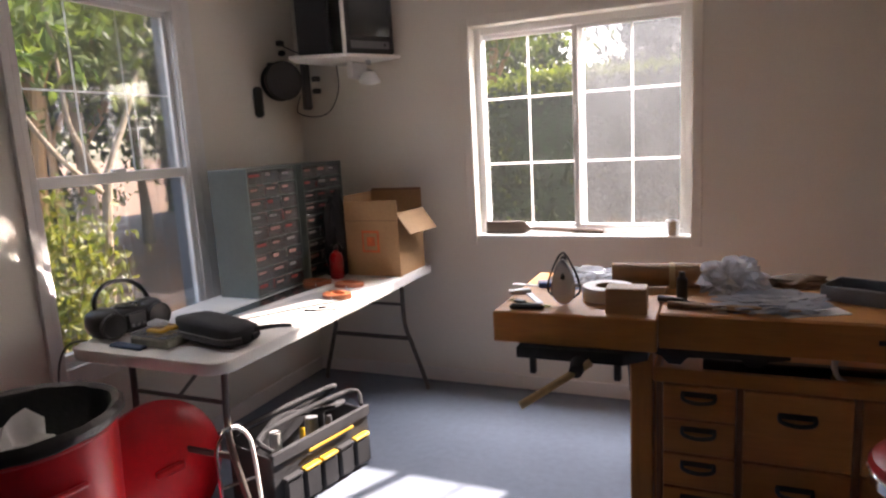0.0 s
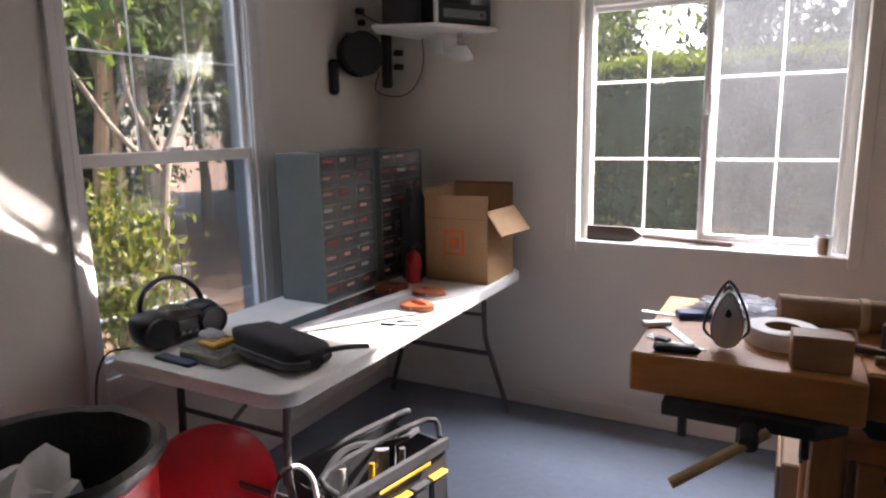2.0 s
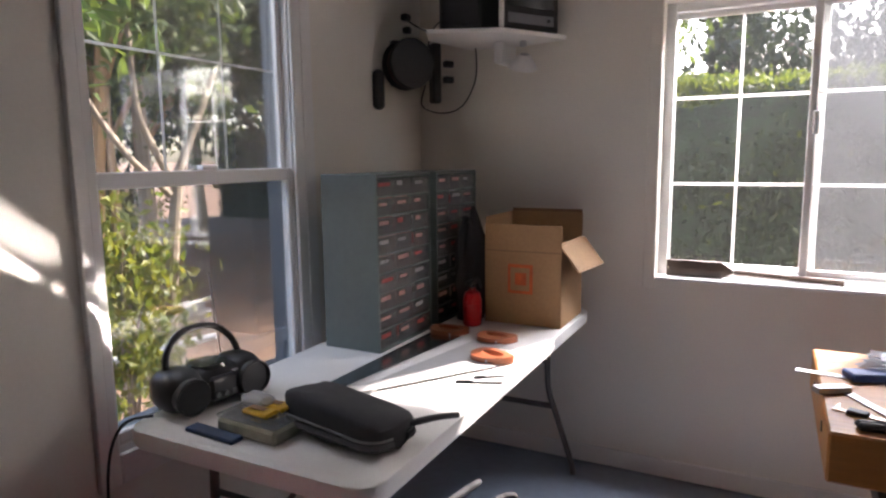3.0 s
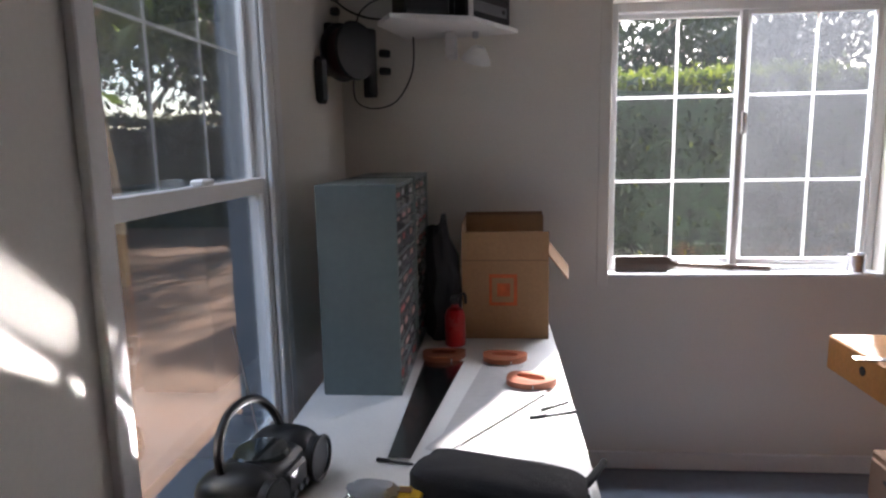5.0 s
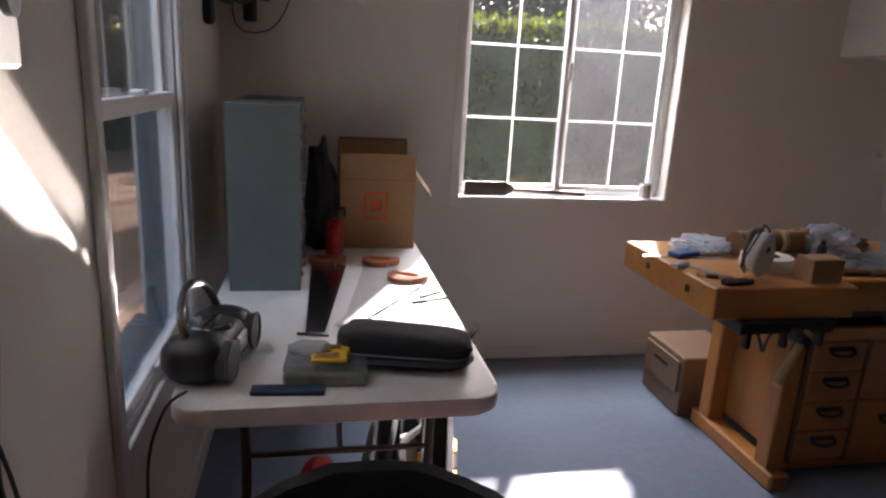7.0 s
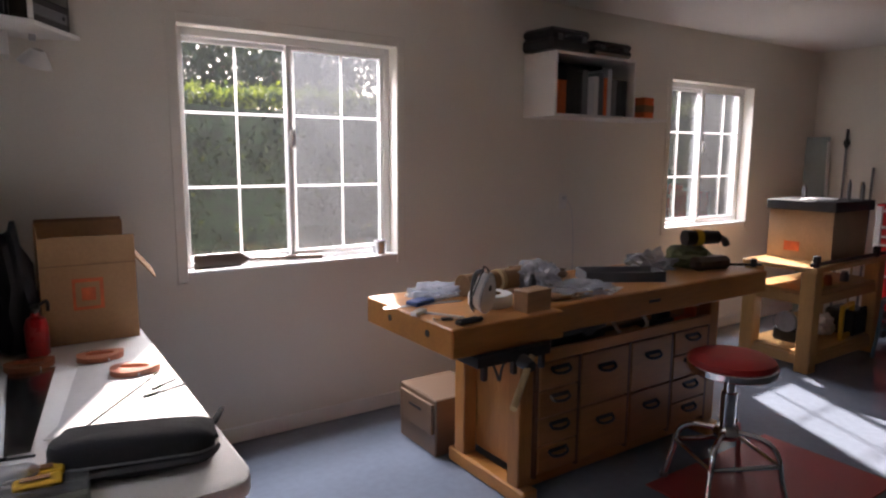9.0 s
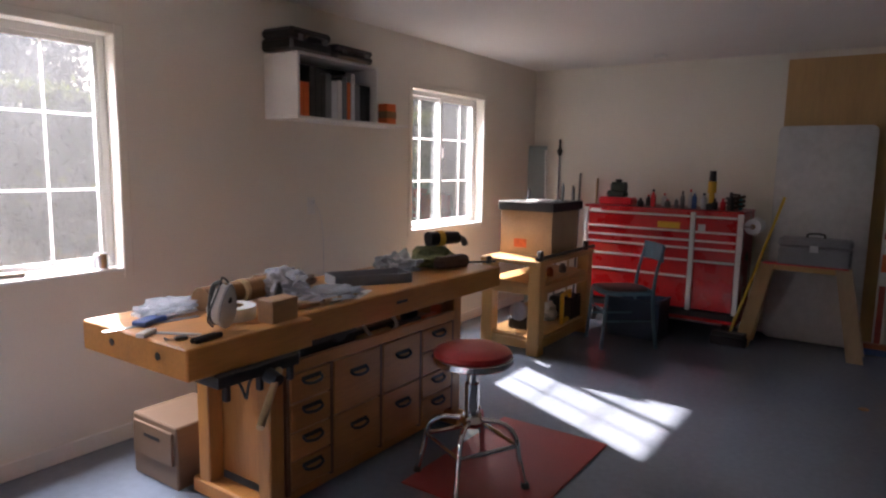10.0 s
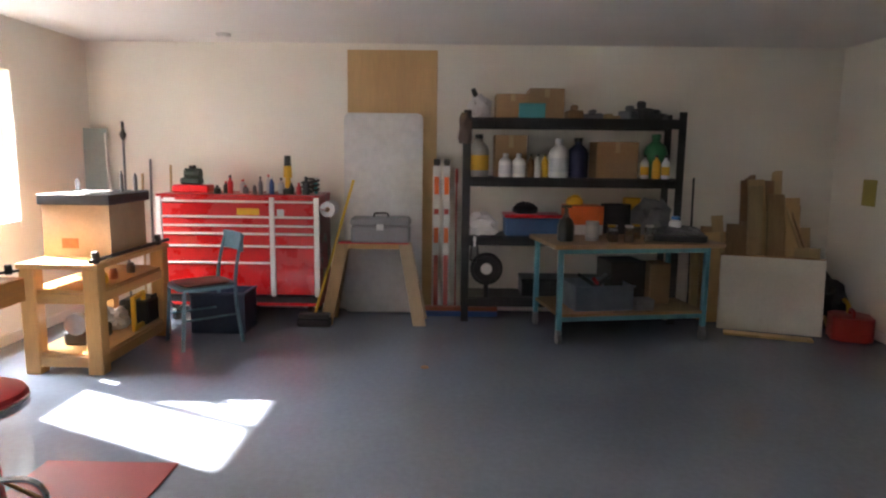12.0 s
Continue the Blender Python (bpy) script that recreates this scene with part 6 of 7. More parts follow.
part("lock", bx(B(), (CX - 0.0045, 1.84, 0.92), (CX - 0.0022, 1.90, 0.98), 0.001), LIGHTGREY, e)
part("sticker", bx(B(), (CX - 0.0085, 2.76, 1.045), (CX - 0.0022, 2.86, 1.07), 0.001), PAPER, e)
for x in (CX + 0.08, CX + 0.45):
    for y in (CY0 + 0.1, 2.235, CY1 - 0.1):
        part("caster", cyl(bx(B(), (x - 0.03, y - 0.02, 0.10), (x + 0.03, y + 0.02, CZ0), 0.003), (x, y - 0.018, 0.06), (x, y + 0.018, 0.06), 0.06, seg=18), BLACK, e)
part("side_bar", tube(B(), [(CX + 0.02, CY0 + 0.003, 0.98), (CX + 0.02, CY0 - 0.06, 0.98), (CX + 0.40, CY0 - 0.06, 0.98), (CX + 0.40, CY0 + 0.003, 0.98)], 0.008, 8), CHROME, e)
e = thing("paper_towel", "roll of white paper towel on the chest's side bar", "paper towel", (CX + 0.05, CY0 - 0.06, 0.955), 0)
part("roll", lathe(B(), [(0.022, 0), (0.065, 0), (0.065, 0.24), (0.022, 0.24), (0.022, 0)], 26, Matrix.Translation((0, 0, 0.025)) @ Euler((0, radians(90), 0)).to_matrix().to_4x4()), PAPER, e)
part("core", lathe(B(), [(0.014, -0.002), (0.0215, -0.002), (0.0215, 0.242), (0.014, 0.242), (0.014, -0.002)], 18, Matrix.Translation((0, 0, 0.025)) @ Euler((0, radians(90), 0)).to_matrix().to_4x4()), CARD, e)

# clutter on the chest
e = thing("air_motor", "red and dark green workshop machine on the chest", "machine", (CX + 0.20, 2.68, CZ1))
part("base", bx(B(), (-0.08, -0.16, 0), (0.08, 0.16, 0.07), 0.015), REDP, e)
part("body", cyl(bx(B(), (-0.05, -0.08, 0.0705), (0.05, 0.10, 0.13), 0.015), (0, -0.07, 0.16), (0, 0.06, 0.16), 0.05, seg=16), mat("dark_green_enamel", (0.03, 0.045, 0.03), 0.45, var=0.3), e)
part("knob", cyl(B(), (0, 0, 0.205), (0, 0, 0.235), 0.03, seg=12), BLACK, e)
rng = random.Random(8)
for k in range(15):
    y = 2.44 - k * 0.058 + rng.uniform(-0.01, 0.01)
    r, hgt = rng.uniform(0.016, 0.03), rng.uniform(0.06, 0.17)
    c = rng.choice((BLACK, GREY, BLUE, STEEL, BLACK, TEAL, REDP, LIGHTGREY))
    e = thing("bottle", "small workshop bottle standing on the tool chest", "bottle", (CX + rng.uniform(0.08, 0.3), y, CZ1), 0, "bottles on the tool chest")
    part("body", lathe(B(), [(0, 0), (r, 0), (r, hgt * 0.62), (r * 0.45, hgt * 0.75), (r * 0.45, hgt * 0.85), (0, hgt * 0.85)], 14), c, e)
    part("cap", lathe(B(), [(0, hgt * 0.852), (r * 0.5, hgt * 0.852), (r * 0.4, hgt), (0, hgt)], 12), rng.choice((BLACK, REDP, WHITEP)), e)
e = thing("cordless_drill", "yellow and black cordless drill standing nose up", "drill", (CX + 0.15, 1.84, CZ1))
part("battery", bx(B(), (-0.04, -0.035, 0), (0.05, 0.035, 0.05), 0.006), BLACK, e)
part("grip", bx(B(), (-0.02, -0.022, 0.0505), (0.025, 0.022, 0.14), 0.01), YELLOW, e)
part("motor", cyl(B(), (0, 0, 0.14), (0, 0, 0.24), 0.036, 0.034, 18), YELLOW, e)
part("chuck", cyl(B(), (0, 0, 0.2405), (0, 0, 0.33), 0.03, 0.026, 16), BLACK, e)
one("air_hose", tube(B(), [(0.07 * math.cos(a) * (1 + 0.02 * a), 0.07 * math.sin(a), 0.012 + 0.006 * a) for a in [0.5 * i for i in range(40)]], 0.011, 8), mat("brown_hose", (0.06, 0.04, 0.03), 0.5), "coil of dark hose on the chest's end", "hose", (CX + 0.22, 1.66, CZ1))

# things in the north-east corner
one("glass_sheet", bx(B(), (-0.004, -0.10, 0), (0.004, 0.10, 1.66), 0.001, Euler((0, radians(5), 0)).to_matrix().to_4x4()), mat("blue_grey_glass", (0.34, 0.40, 0.40), 0.12, var=0.1), "blue-grey sheet of glass leaning in the corner", "glass sheet", (4.29, 3.60, 0.0), 30)
one("aluminium_bar", bx(B(), (-0.015, -0.008, 0), (0.015, 0.008, 1.62), 0.002, Euler((radians(-4), radians(5), 0)).to_matrix().to_4x4()), ALU, "pale aluminium bar leaning in the corner", "bar", (4.27, 3.46, 0.0))
e = thing("floor_brush", "thin dark pole with a black head leaning in the corner", "pole", (4.36, 3.40, 0))
part("pole", cyl(B(), (0, 0, 0), (0.10, 0.04, 1.55), 0.01, seg=8), GREY, e)
part("head", lathe(B(), [(0, 1.55), (0.012, 1.55), (0.03, 1.60), (0.012, 1.64), (0.012, 1.72), (0, 1.72)], 12, Matrix.Translation((0.10, 0.04, 0))), BLACK, e)
for k, (x, y, hgt) in enumerate(((4.40, 3.20, 1.38), (4.41, 3.02, 1.33), (4.40, 3.28, 1.25))):
    one("stick", cyl(B(), (0, 0, 0), (0.06, 0, hgt), 0.011, seg=8), PALEWOOD if k else GREY, "thin wooden stick leaning on the wall", "stick", (x, y, 0), 0, "sticks in the corner")

# broom, boards, sawhorse, skis
e = thing("broom", "push broom with yellow handle and black head", "broom", (3.85, 1.58, 0), 0)
part("handle", cyl(B(), (0.02, 0, 0.09), (0.405, -0.28, 1.22), 0.012, seg=10), mat("yellow_handle", (0.66, 0.44, 0.04), 0.4, var=0.1), e)
part("head", bx(B(), (-0.05, -0.13, 0.07), (0.04, 0.13, 0.11), 0.008), BLACK, e)
part("bristles", bx(B(), (-0.06, -0.14, 0.0), (0.05, 0.14, 0.0695), 0.01), FABRIC, e)
lean = Euler((0, radians(2.2), 0)).to_matrix().to_4x4()
one("plywood_sheet", bx(B(), (-0.012, -0.405, 0), (0.0, 0.405, 2.375), 0.001, Euler((0, radians(1.4), 0)).to_matrix().to_4x4()), PLY, "tall sheet of yellow plywood leaning on the wall", "plywood", (4.43, 0.975, 0))
e = thing("whiteboard", "dirty white tabletop board leaning on the plywood", "board", (4.33, 1.045, 0))
bm = B()
prism(bm, rounded(1.80, 0.705, 0.05), -0.035, 0, Matrix.Translation((0.0, 0, 0.915)) @ lean @ Euler((0, radians(-90), 0)).to_matrix().to_4x4(), 0.006)
part("board", bm, mat("dirty_white", (0.62, 0.62, 0.62), 0.45, var=0.16, scale=2.5, fine=18, bump=0.03), e)
e = thing("sawhorse", "wooden sawhorse with splayed legs and red rail", "sawhorse", (4.02, 1.09, 0))
part("beam", bx(B(), (-0.045, -0.29, 0.645), (0.045, 0.29, 0.69), 0.004), PINE, e)
part("red_rail", bx(B(), (-0.05, -0.30, 0.69), (0.05, 0.30, 0.705), 0.004), REDP, e, "red metal rail")
for sy in (-1, 1):
    for sx in (-1, 1):
        bm = B()
        top, bot = Vector((sx * 0.03, sy * 0.265, 0.70)), Vector((sx * 0.13, sy * 0.40, 0.0))
        ax = Vector((0.016, 0, 0))
        ay = Vector((0, 0.055, 0))
        vs = [bm.verts.new(p + a * i + b * j) for p in (bot, top) for a, b, i, j in ((ax, ay, -1, -1), (ax, ay, 1, -1), (ax, ay, 1, 1), (ax, ay, -1, 1))]
        for f in ((3, 2, 1, 0), (4, 5, 6, 7), (0, 1, 5, 4), (1, 2, 6, 5), (2, 3, 7, 6), (3, 0, 4, 7)):
            bm.faces.new([vs[i] for i in f])
        part("leg", bm, wood("weathered_leg", (0.40, 0.29, 0.18), 0.8, axis="Z") if sy < 0 else OLDWOOD, e)
e = thing("toolbox", "grey plastic toolbox standing on the sawhorse", "toolbox", (4.02, 1.03, 0.7055))
part("body", bx(B(), (-0.09, -0.25, 0), (0.09, 0.25, 0.14), 0.012), mat("toolbox_grey", (0.20, 0.205, 0.22), 0.5, var=0.15), e)
part("lid", bx(B(), (-0.095, -0.255, 0.1405), (0.095, 0.255, 0.215), 0.02), bpy.data.materials["toolbox_grey"], e)
part("handle", tube(B(), [(0, -0.06, 0.215), (0, -0.05, 0.245), (0, 0.05, 0.245), (0, 0.06, 0.215)], 0.009, 8, 3), BLACK, e)
part("latch", bx(B(), (-0.104, -0.03, 0.11), (-0.0955, 0.03, 0.16), 0.003), LIGHTGREY, e)
for k, y in enumerate((0.565, 0.475)):
    e = thing("ski", "white ski with red and orange bands leaning upright", "ski", (4.28, y, 0.0), 0, "pair of skis")
    tilt = Euler((0, radians(5), 0)).to_matrix().to_4x4()
    part("ski_body", bx(B(), (-0.01, -0.035, 0.09), (0.01, 0.035, 1.36), 0.006, tilt), WHITEP, e)
    part("tip", bx(B(), (-0.012, -0.03, 1.3605), (0.008, 0.03, 1.42), 0.01, tilt), BLACK, e)
    for za, zb, c in ((0.09, 0.55, CABRED), (1.10, 1.26, ORANGE), (0.66, 0.80, ORANGE), (0.92, 0.97, CABRED)):
        part("band", bx(B(), (-0.0115, -0.022, za), (0.0115, 0.022, zb), 0.002, tilt), c, e)
e = thing("push_broom", "wide push broom head with blue bristles", "broom", (4.27, 0.33, 0))
part("bristles", bx(B(), (-0.04, -0.33, 0.0), (0.04, 0.33, 0.05), 0.008), BLUE, e)
part("block", bx(B(), (-0.04, -0.33, 0.0505), (0.04, 0.33, 0.09), 0.006), COPPER, e, "orange-brown wooden block")
one("ski_pole", cyl(cyl(B(), (0, 0, 0.0), (0.08, 0, 1.2), 0.008, seg=8), (0.073, 0, 1.2), (0.082, 0, 1.33), 0.016, seg=10), CABRED, "red ski pole leaning beside the skis", "ski pole", (4.36, 0.385, 0.0))

# ---- black shelving ----
RX0, RX1, RY0, RY1 = 4.06, 4.47, -1.54, 0.335
e = thing("shelving", "black steel shelving full of boxes and bottles", "shelving", (0, 0, 0))
for x in (RX0, RX1 - 0.04):
    for y in (RY0, RY1 - 0.065):
        part("post", bx(bx(B(), (x, y, 0), (x + 0.04, y + 0.006, 1.83), 0.001), (x, y + 0.0061, 0), (x + 0.006, y + 0.065, 1.83), 0.001), BLACKM, e)
SHELVES = (0.22, 0.76, 1.27, 1.77)
for z in SHELVES:
    part("shelf_board", bx(B(), (RX0 + 0.008, RY0 + 0.008, z - 0.012), (RX1 - 0.008, RY1 - 0.008, z), 0.002), BLACKM, e)
    for x in (RX0 - 0.004, RX1 - 0.02):
        part("beam", bx(B(), (x, RY0 + 0.007, z - 0.082), (x + 0.022, RY1 - 0.007, z - 0.0125), 0.003), BLACKM, e)


def carton(x, y, z, w, d, h, m, label, rz=0, tape=True):
    e = thing("carton", label, "box", (x, y, z), rz, "boxes on the shelving")
    part("body", crumple(bx(B(), (-d / 2, -w / 2, 0), (d / 2, w / 2, h), 0.004), 0.004, 5, x + y), m, e)
    if tape:
        part("tape", bx(B(), (-d / 2 - 0.001, -0.02, h * 0.7), (-d / 2 + 0.001, 0.02, h - 0.003), 0), PALEWOOD, e)
    return e


def jug(x, y, z, r, h, m, capm, label, lab=None, cat="bottle"):
    e = thing("jug", label, cat, (x, y, z), 0, "bottles on the shelving")
    part("body", lathe(B(), [(0, 0), (r * 0.95, 0), (r, 0.01), (r, h * 0.62), (r * 0.85, h * 0.72), (r * 0.35, h * 0.84), (r * 0.35, h * 0.9), (0, h * 0.9)], 20), m, e)
    part("cap", lathe(B(), [(0, h * 0.9), (r * 0.4, h * 0.9), (r * 0.4, h), (0, h)], 14), capm, e)
    if lab:
        part("label_band", lathe(B(), [(r * 1.008, h * 0.15), (r * 1.012, h * 0.16), (r * 1.012, h * 0.5), (r * 1.008, h * 0.51)], 20), lab, e)
    return e


S1, S2, S3, S4 = 0.22, 0.76, 1.27, 1.77
e = thing("shop_vacuum", "grey vacuum hose and nozzle heap on the top shelf", "vacuum", (4.22, 0.20, S4))
part("body", crumple(blob(B(), (0.2, 0.2, 0.2), I4, 3, 0.3, 3, 2), 0.01, 10), LIGHTGREY, e)
part("nozzle", cyl(B(), (-0.03, 0.02, 0.16), (-0.06, 0.06, 0.24), 0.025, 0.02, 12), BLACK, e)
part("drape", crumple(blob(B(), (0.12, 0.12, 0.27), Matrix.Translation((-0.165, 0.12, -0.22)), 3, 0.4, 3, 5), 0.01, 12), mat("brown_rag", (0.13, 0.09, 0.075), 0.85, var=0.3, scale=14), e, "brown rag hanging over the edge")
carton(4.25, -0.08, S4, 0.28, 0.3, 0.20, CARD, "plain brown cardboard box on the top shelf")
carton(4.27, -0.37, S4, 0.30, 0.28, 0.25, CARD, "larger brown cardboard box on the top shelf")
one("teal_box", bx(bx(B(), (-0.02, -0.11, 0), (0.02, 0.11, 0.10), 0.004), (-0.022, -0.112, 0.10), (0.022, 0.112, 0.12), 0.004), TEAL, "flat teal box at the shelf's front", "box", (4.082, -0.24, S4))
for k, (y, hgt, c) in enumerate(((-0.62, 0.12, OLDWOOD), (-0.78, 0.08, GREY), (-0.92, 0.05, PALEWOOD), (-1.10, 0.12, GREY), (-1.20, 0.16, BLACK), (-1.33, 0.09, BLACK))):
    one("shelf_tool", crumple(bx(bx(B(), (-0.08, -0.07, 0), (0.08, 0.07, hgt * 0.6), 0.012), (-0.03, -0.03, hgt * 0.6), (0.04, 0.03, hgt), 0.012), 0.006, 12, k), c, "odd tool lying on the top shelf", "tool", (4.22, y, S4), 10 * k, "tools on the top shelf")
# second shelf
jug(4.16, 0.20, S3, 0.088, 0.36, mat("clear_tub", (0.40, 0.38, 0.33), 0.3, var=0.2, scale=20), BLACK, "clear tub with black lid and yellow label", YELLOW, "tub")
carton(4.30, -0.08, S3, 0.28, 0.25, 0.36, CARD, "brown cardboard box behind bottles")
for y in (-0.03, -0.145):
    jug(4.12, y, S3, 0.058, 0.20, WHITEP, WHITEP, "white plastic bottle with pale label", LIGHTGREY)
for y, c in ((-0.25, BROWNPAPER), (-0.31, WHITEP), (-0.37, YELLOW)):
    jug(4.14, y, S3, 0.03, 0.20, c, BLACK, "slim workshop bottle on the shelf")
e = jug(4.14, -0.49, S3, 0.085, 0.33, WHITEP, WHITEP, "large white jug with grey label", LIGHTGREY, "jug")
jug(4.18, -0.66, S3, 0.09, 0.34, mat("dark_blue_jug", (0.012, 0.02, 0.07), 0.4), BLACK, "dark blue plastic jug on the shelf", None, "jug")
carton(4.24, -0.98, S3, 0.36, 0.3, 0.31, CARD, "brown cardboard box on the second shelf")
jug(4.22, -1.34, S3, 0.10, 0.38, GREEN, GREEN, "green plastic can on the shelf", None, "can")
for y, c in ((-1.22, PAPER), (-1.32, YELLOW), (-1.40, PAPER)):
    jug(4.11, y, S3, 0.035, 0.20, c, BLACK, "oil bottle with bright label", YELLOW)
# third shelf
one("white_cloth", crumple(blob(B(), (0.22, 0.28, 0.19), I4, 3, 0.4, 3, 1), 0.012, 14), PAPER, "folded white cloth on the third shelf", "cloth", (4.20, 0.16, S2))
e = thing("storage_tub", "blue storage tub with red lid", "tub", (4.22, -0.28, S2))
part("tub", bx(B(), (-0.14, -0.24, 0), (0.14, 0.24, 0.16), 0.012), mat("tub_blue", (0.05, 0.12, 0.24), 0.5, var=0.2), e)
part("lid", bx(B(), (-0.15, -0.25, 0.1605), (0.15, 0.25, 0.19), 0.008), REDP, e)
one("hat", blob(B(), (0.2, 0.22, 0.10), I4, 3, 0.2, 3, 3), FABRIC, "black cap lying on the blue tub", "hat", (4.2, -0.22, S2 + 0.1905))
e = carton(4.20, -0.72, S2, 0.32, 0.28, 0.27, ORANGE, "orange and white carton on the third shelf", 0, False)
part("white_band", bx(B(), (-0.143, -0.155, 0.02), (-0.1405, 0.155, 0.11), 0), PAPER, e)
one("yellow_bundle", blob(B(), (0.1, 0.16, 0.09), I4, 2, 0.3, 3, 3), YELLOW, "yellow bundle on top of the carton", "bundle", (4.2, -0.65, S2 + 0.272))
one("dark_basket", lathe(B(), [(0, 0), (0.10, 0), (0.13, 0.10), (0.13, 0.28), (0.12, 0.28), (0.118, 0.10), (0, 0.01)], 24), FABRIC, "round black basket on the third shelf", "basket", (4.22, -1.02, S2))
one("plastic_sack", crumple(blob(B(), (0.26, 0.34, 0.32), I4, 3, 0.4, 3, 7), 0.015, 12), BAGCLEAR, "clear plastic sack on the third shelf", "sack", (4.22, -1.33, S2))
one("yellow_box", bx(B(), (-0.05, -0.07, 0), (0.05, 0.07, 0.33), 0.006), YELLOW, "tall yellow box behind the sack", "box", (4.38, -1.20, S2))
# hanging fan wheel, spray bottle, low things
e = thing("desk_fan", "dark round fan with white hub leaning in the shelving", "fan", (4.02, 0.12, 0.221))
part("ring", tube(B(), [(0, 0.125 * math.cos(a), 0.26 + 0.125 * math.sin(a)) for a in [2 * math.pi * i / 28 for i in range(29)]], 0.018, 8), BLACK, e)
part("disc", cyl(B(), (0.0, 0, 0.26), (0.02, 0, 0.26), 0.118, seg=28), BLACK, e)
part("hub", cyl(B(), (-0.03, 0, 0.26), (-0.0005, 0, 0.26), 0.045, 0.05, 18), WHITEP, e)
part("stand", bx(B(), (-0.012, -0.02, 0), (0.03, 0.02, 0.14), 0.006), BLACK, e)
part("base", bx(B(), (-0.02, -0.09, -0.0), (0.08, 0.09, 0.012), 0.004), BLACK, e)
e = thing("spray_bottle", "white spray bottle hanging at the shelf's front", "spray bottle", (4.03, 0.225, 0.545))
part("body", lathe(B(), [(0, 0), (0.04, 0), (0.042, 0.02), (0.036, 0.12), (0.015, 0.16), (0.015, 0.18), (0, 0.18)], 16), CLEAR, e)
part("trigger", bx(bx(B(), (-0.05, -0.012, 0.18), (0.03, 0.012, 0.215), 0.005), (-0.03, -0.008, 0.13), (-0.02, 0.008, 0.18), 0.003), WHITEP, e)
part("hook", tube(B(), [(0.0, 0, 0.213), (0.02, 0, 0.22), (0.045, 0, 0.20)], 0.004, 6), STEEL, e)
one("low_crate", bx(bx(B(), (-0.15, -0.4, 0), (0.15, 0.4, 0.16), 0.01), (-0.155, -0.405, 0.13), (0.155, 0.405, 0.16), 0.005), BLACK, "black crate on the lowest shelf", "crate", (4.26, -0.6, S1))

# ---- rolling table ----
e = thing("rolling_table", "steel workbench on casters with turquoise frame and worn top", "table", (3.39, -0.39, 0), 9.6)
RZ = 0.785
part("tabletop", bx(B(), (-0.03, -1.37, RZ - 0.035), (0.68, 0.03, RZ), 0.005), wood("worn_top", (0.36, 0.21, 0.10), 0.65, axis="Y"), e)
for x in (0.0, 0.61):
    for y in (-1.26, -0.05):
        lg = part("leg", bx(B(), (x, y, 0.11), (x + 0.04, y + 0.04, RZ - 0.0355), 0.004), TURQ, e)
        part("caster", cyl(bx(B(), (x - 0.005, y, 0.08), (x + 0.045, y + 0.04, 0.1095), 0.004), (x + 0.02, y + 0.005, 0.042), (x + 0.02, y + 0.035, 0.042), 0.042, seg=18), GREY, lg, "grey rubber caster")
part("lower_shelf", bx(B(), (0.005, -1.25, 0.215), (0.645, -0.02, 0.24), 0.003), OLDWOOD, e)
for x in (0.002, 0.608):
    part("rail", bx(B(), (x, -1.22, 0.18), (x + 0.036, -0.05, 0.214), 0.003), TURQ, e)
    part("rail", bx(B(), (x, -1.22, RZ - 0.075), (x + 0.036, -0.05, RZ - 0.036), 0.003), TURQ, e)
RM = e.matrix_basis.copy()


def on_table(x, y, z=RZ):
    p = RM @ Vector((x, y, z))
    return (p.x, p.y, p.z)


e = thing("pump_sprayer", "black pump sprayer bottle on the rolling table", "sprayer", on_table(0.22, -0.13))
part("tank", lathe(B(), [(0, 0), (0.06, 0), (0.066, 0.015), (0.066, 0.12), (0.05, 0.17), (0.025, 0.19), (0.025, 0.21), (0, 0.21)], 22), mat("smoke_black", (0.03, 0.034, 0.03), 0.3, var=0.2), e)
part("pump_head", bx(cyl(B(), (0, 0, 0.21), (0, 0, 0.27), 0.016, seg=12), (-0.03, -0.04, 0.265), (0.03, 0.04, 0.285), 0.006), BLACK, e)
e = thing("steel_can", "bright steel can on the rolling table", "can", on_table(0.24, -0.36))
part("can", lathe(B(), [(0, 0), (0.05, 0), (0.052, 0.004), (0.052, 0.15), (0.047, 0.154), (0, 0.152)], 24), STEEL, e)
part("label_band", lathe(B(), [(0.0525, 0.03), (0.0535, 0.032), (0.0535, 0.12), (0.0525, 0.122)], 24), LIGHTGREY, e)
for k, (x, y) in enumerate(((0.15, -0.50), (0.30, -0.55), (0.12, -0.62), (0.25, -0.68), (0.34, -0.78), (0.14, -0.80), (0.42, -0.62))):
    e = thing("glass_jar", "glass jar with small hardware on the rolling table", "jar", on_table(x, y), 0, "jars on the rolling table")
    part("glass", lathe(B(), [(0, 0), (0.036, 0), (0.038, 0.008), (0.038, 0.07 + 0.015 * (k % 3)), (0.03, 0.085 + 0.015 * (k % 3)), (0, 0.086 + 0.015 * (k % 3))], 18), CLEAR, e)
    part("contents", lathe(B(), [(0, 0.004), (0.032, 0.005), (0.033, 0.05), (0, 0.055)], 14), (BROWNPAPER, OLDWOOD, CABPALE)[k % 3], e)
    part("lid", lathe(B(), [(0, 0.087 + 0.015 * (k % 3)), (0.033, 0.087 + 0.015 * (k % 3)), (0.033, 0.102 + 0.015 * (k % 3)), (0, 0.102 + 0.015 * (k % 3))], 18), (STEEL, YELLOW, ALU)[k % 3], e)
e = thing("black_tray", "shallow black tray with rags and a bottle", "tray", on_table(0.20, -1.08), 80)
bm = B()
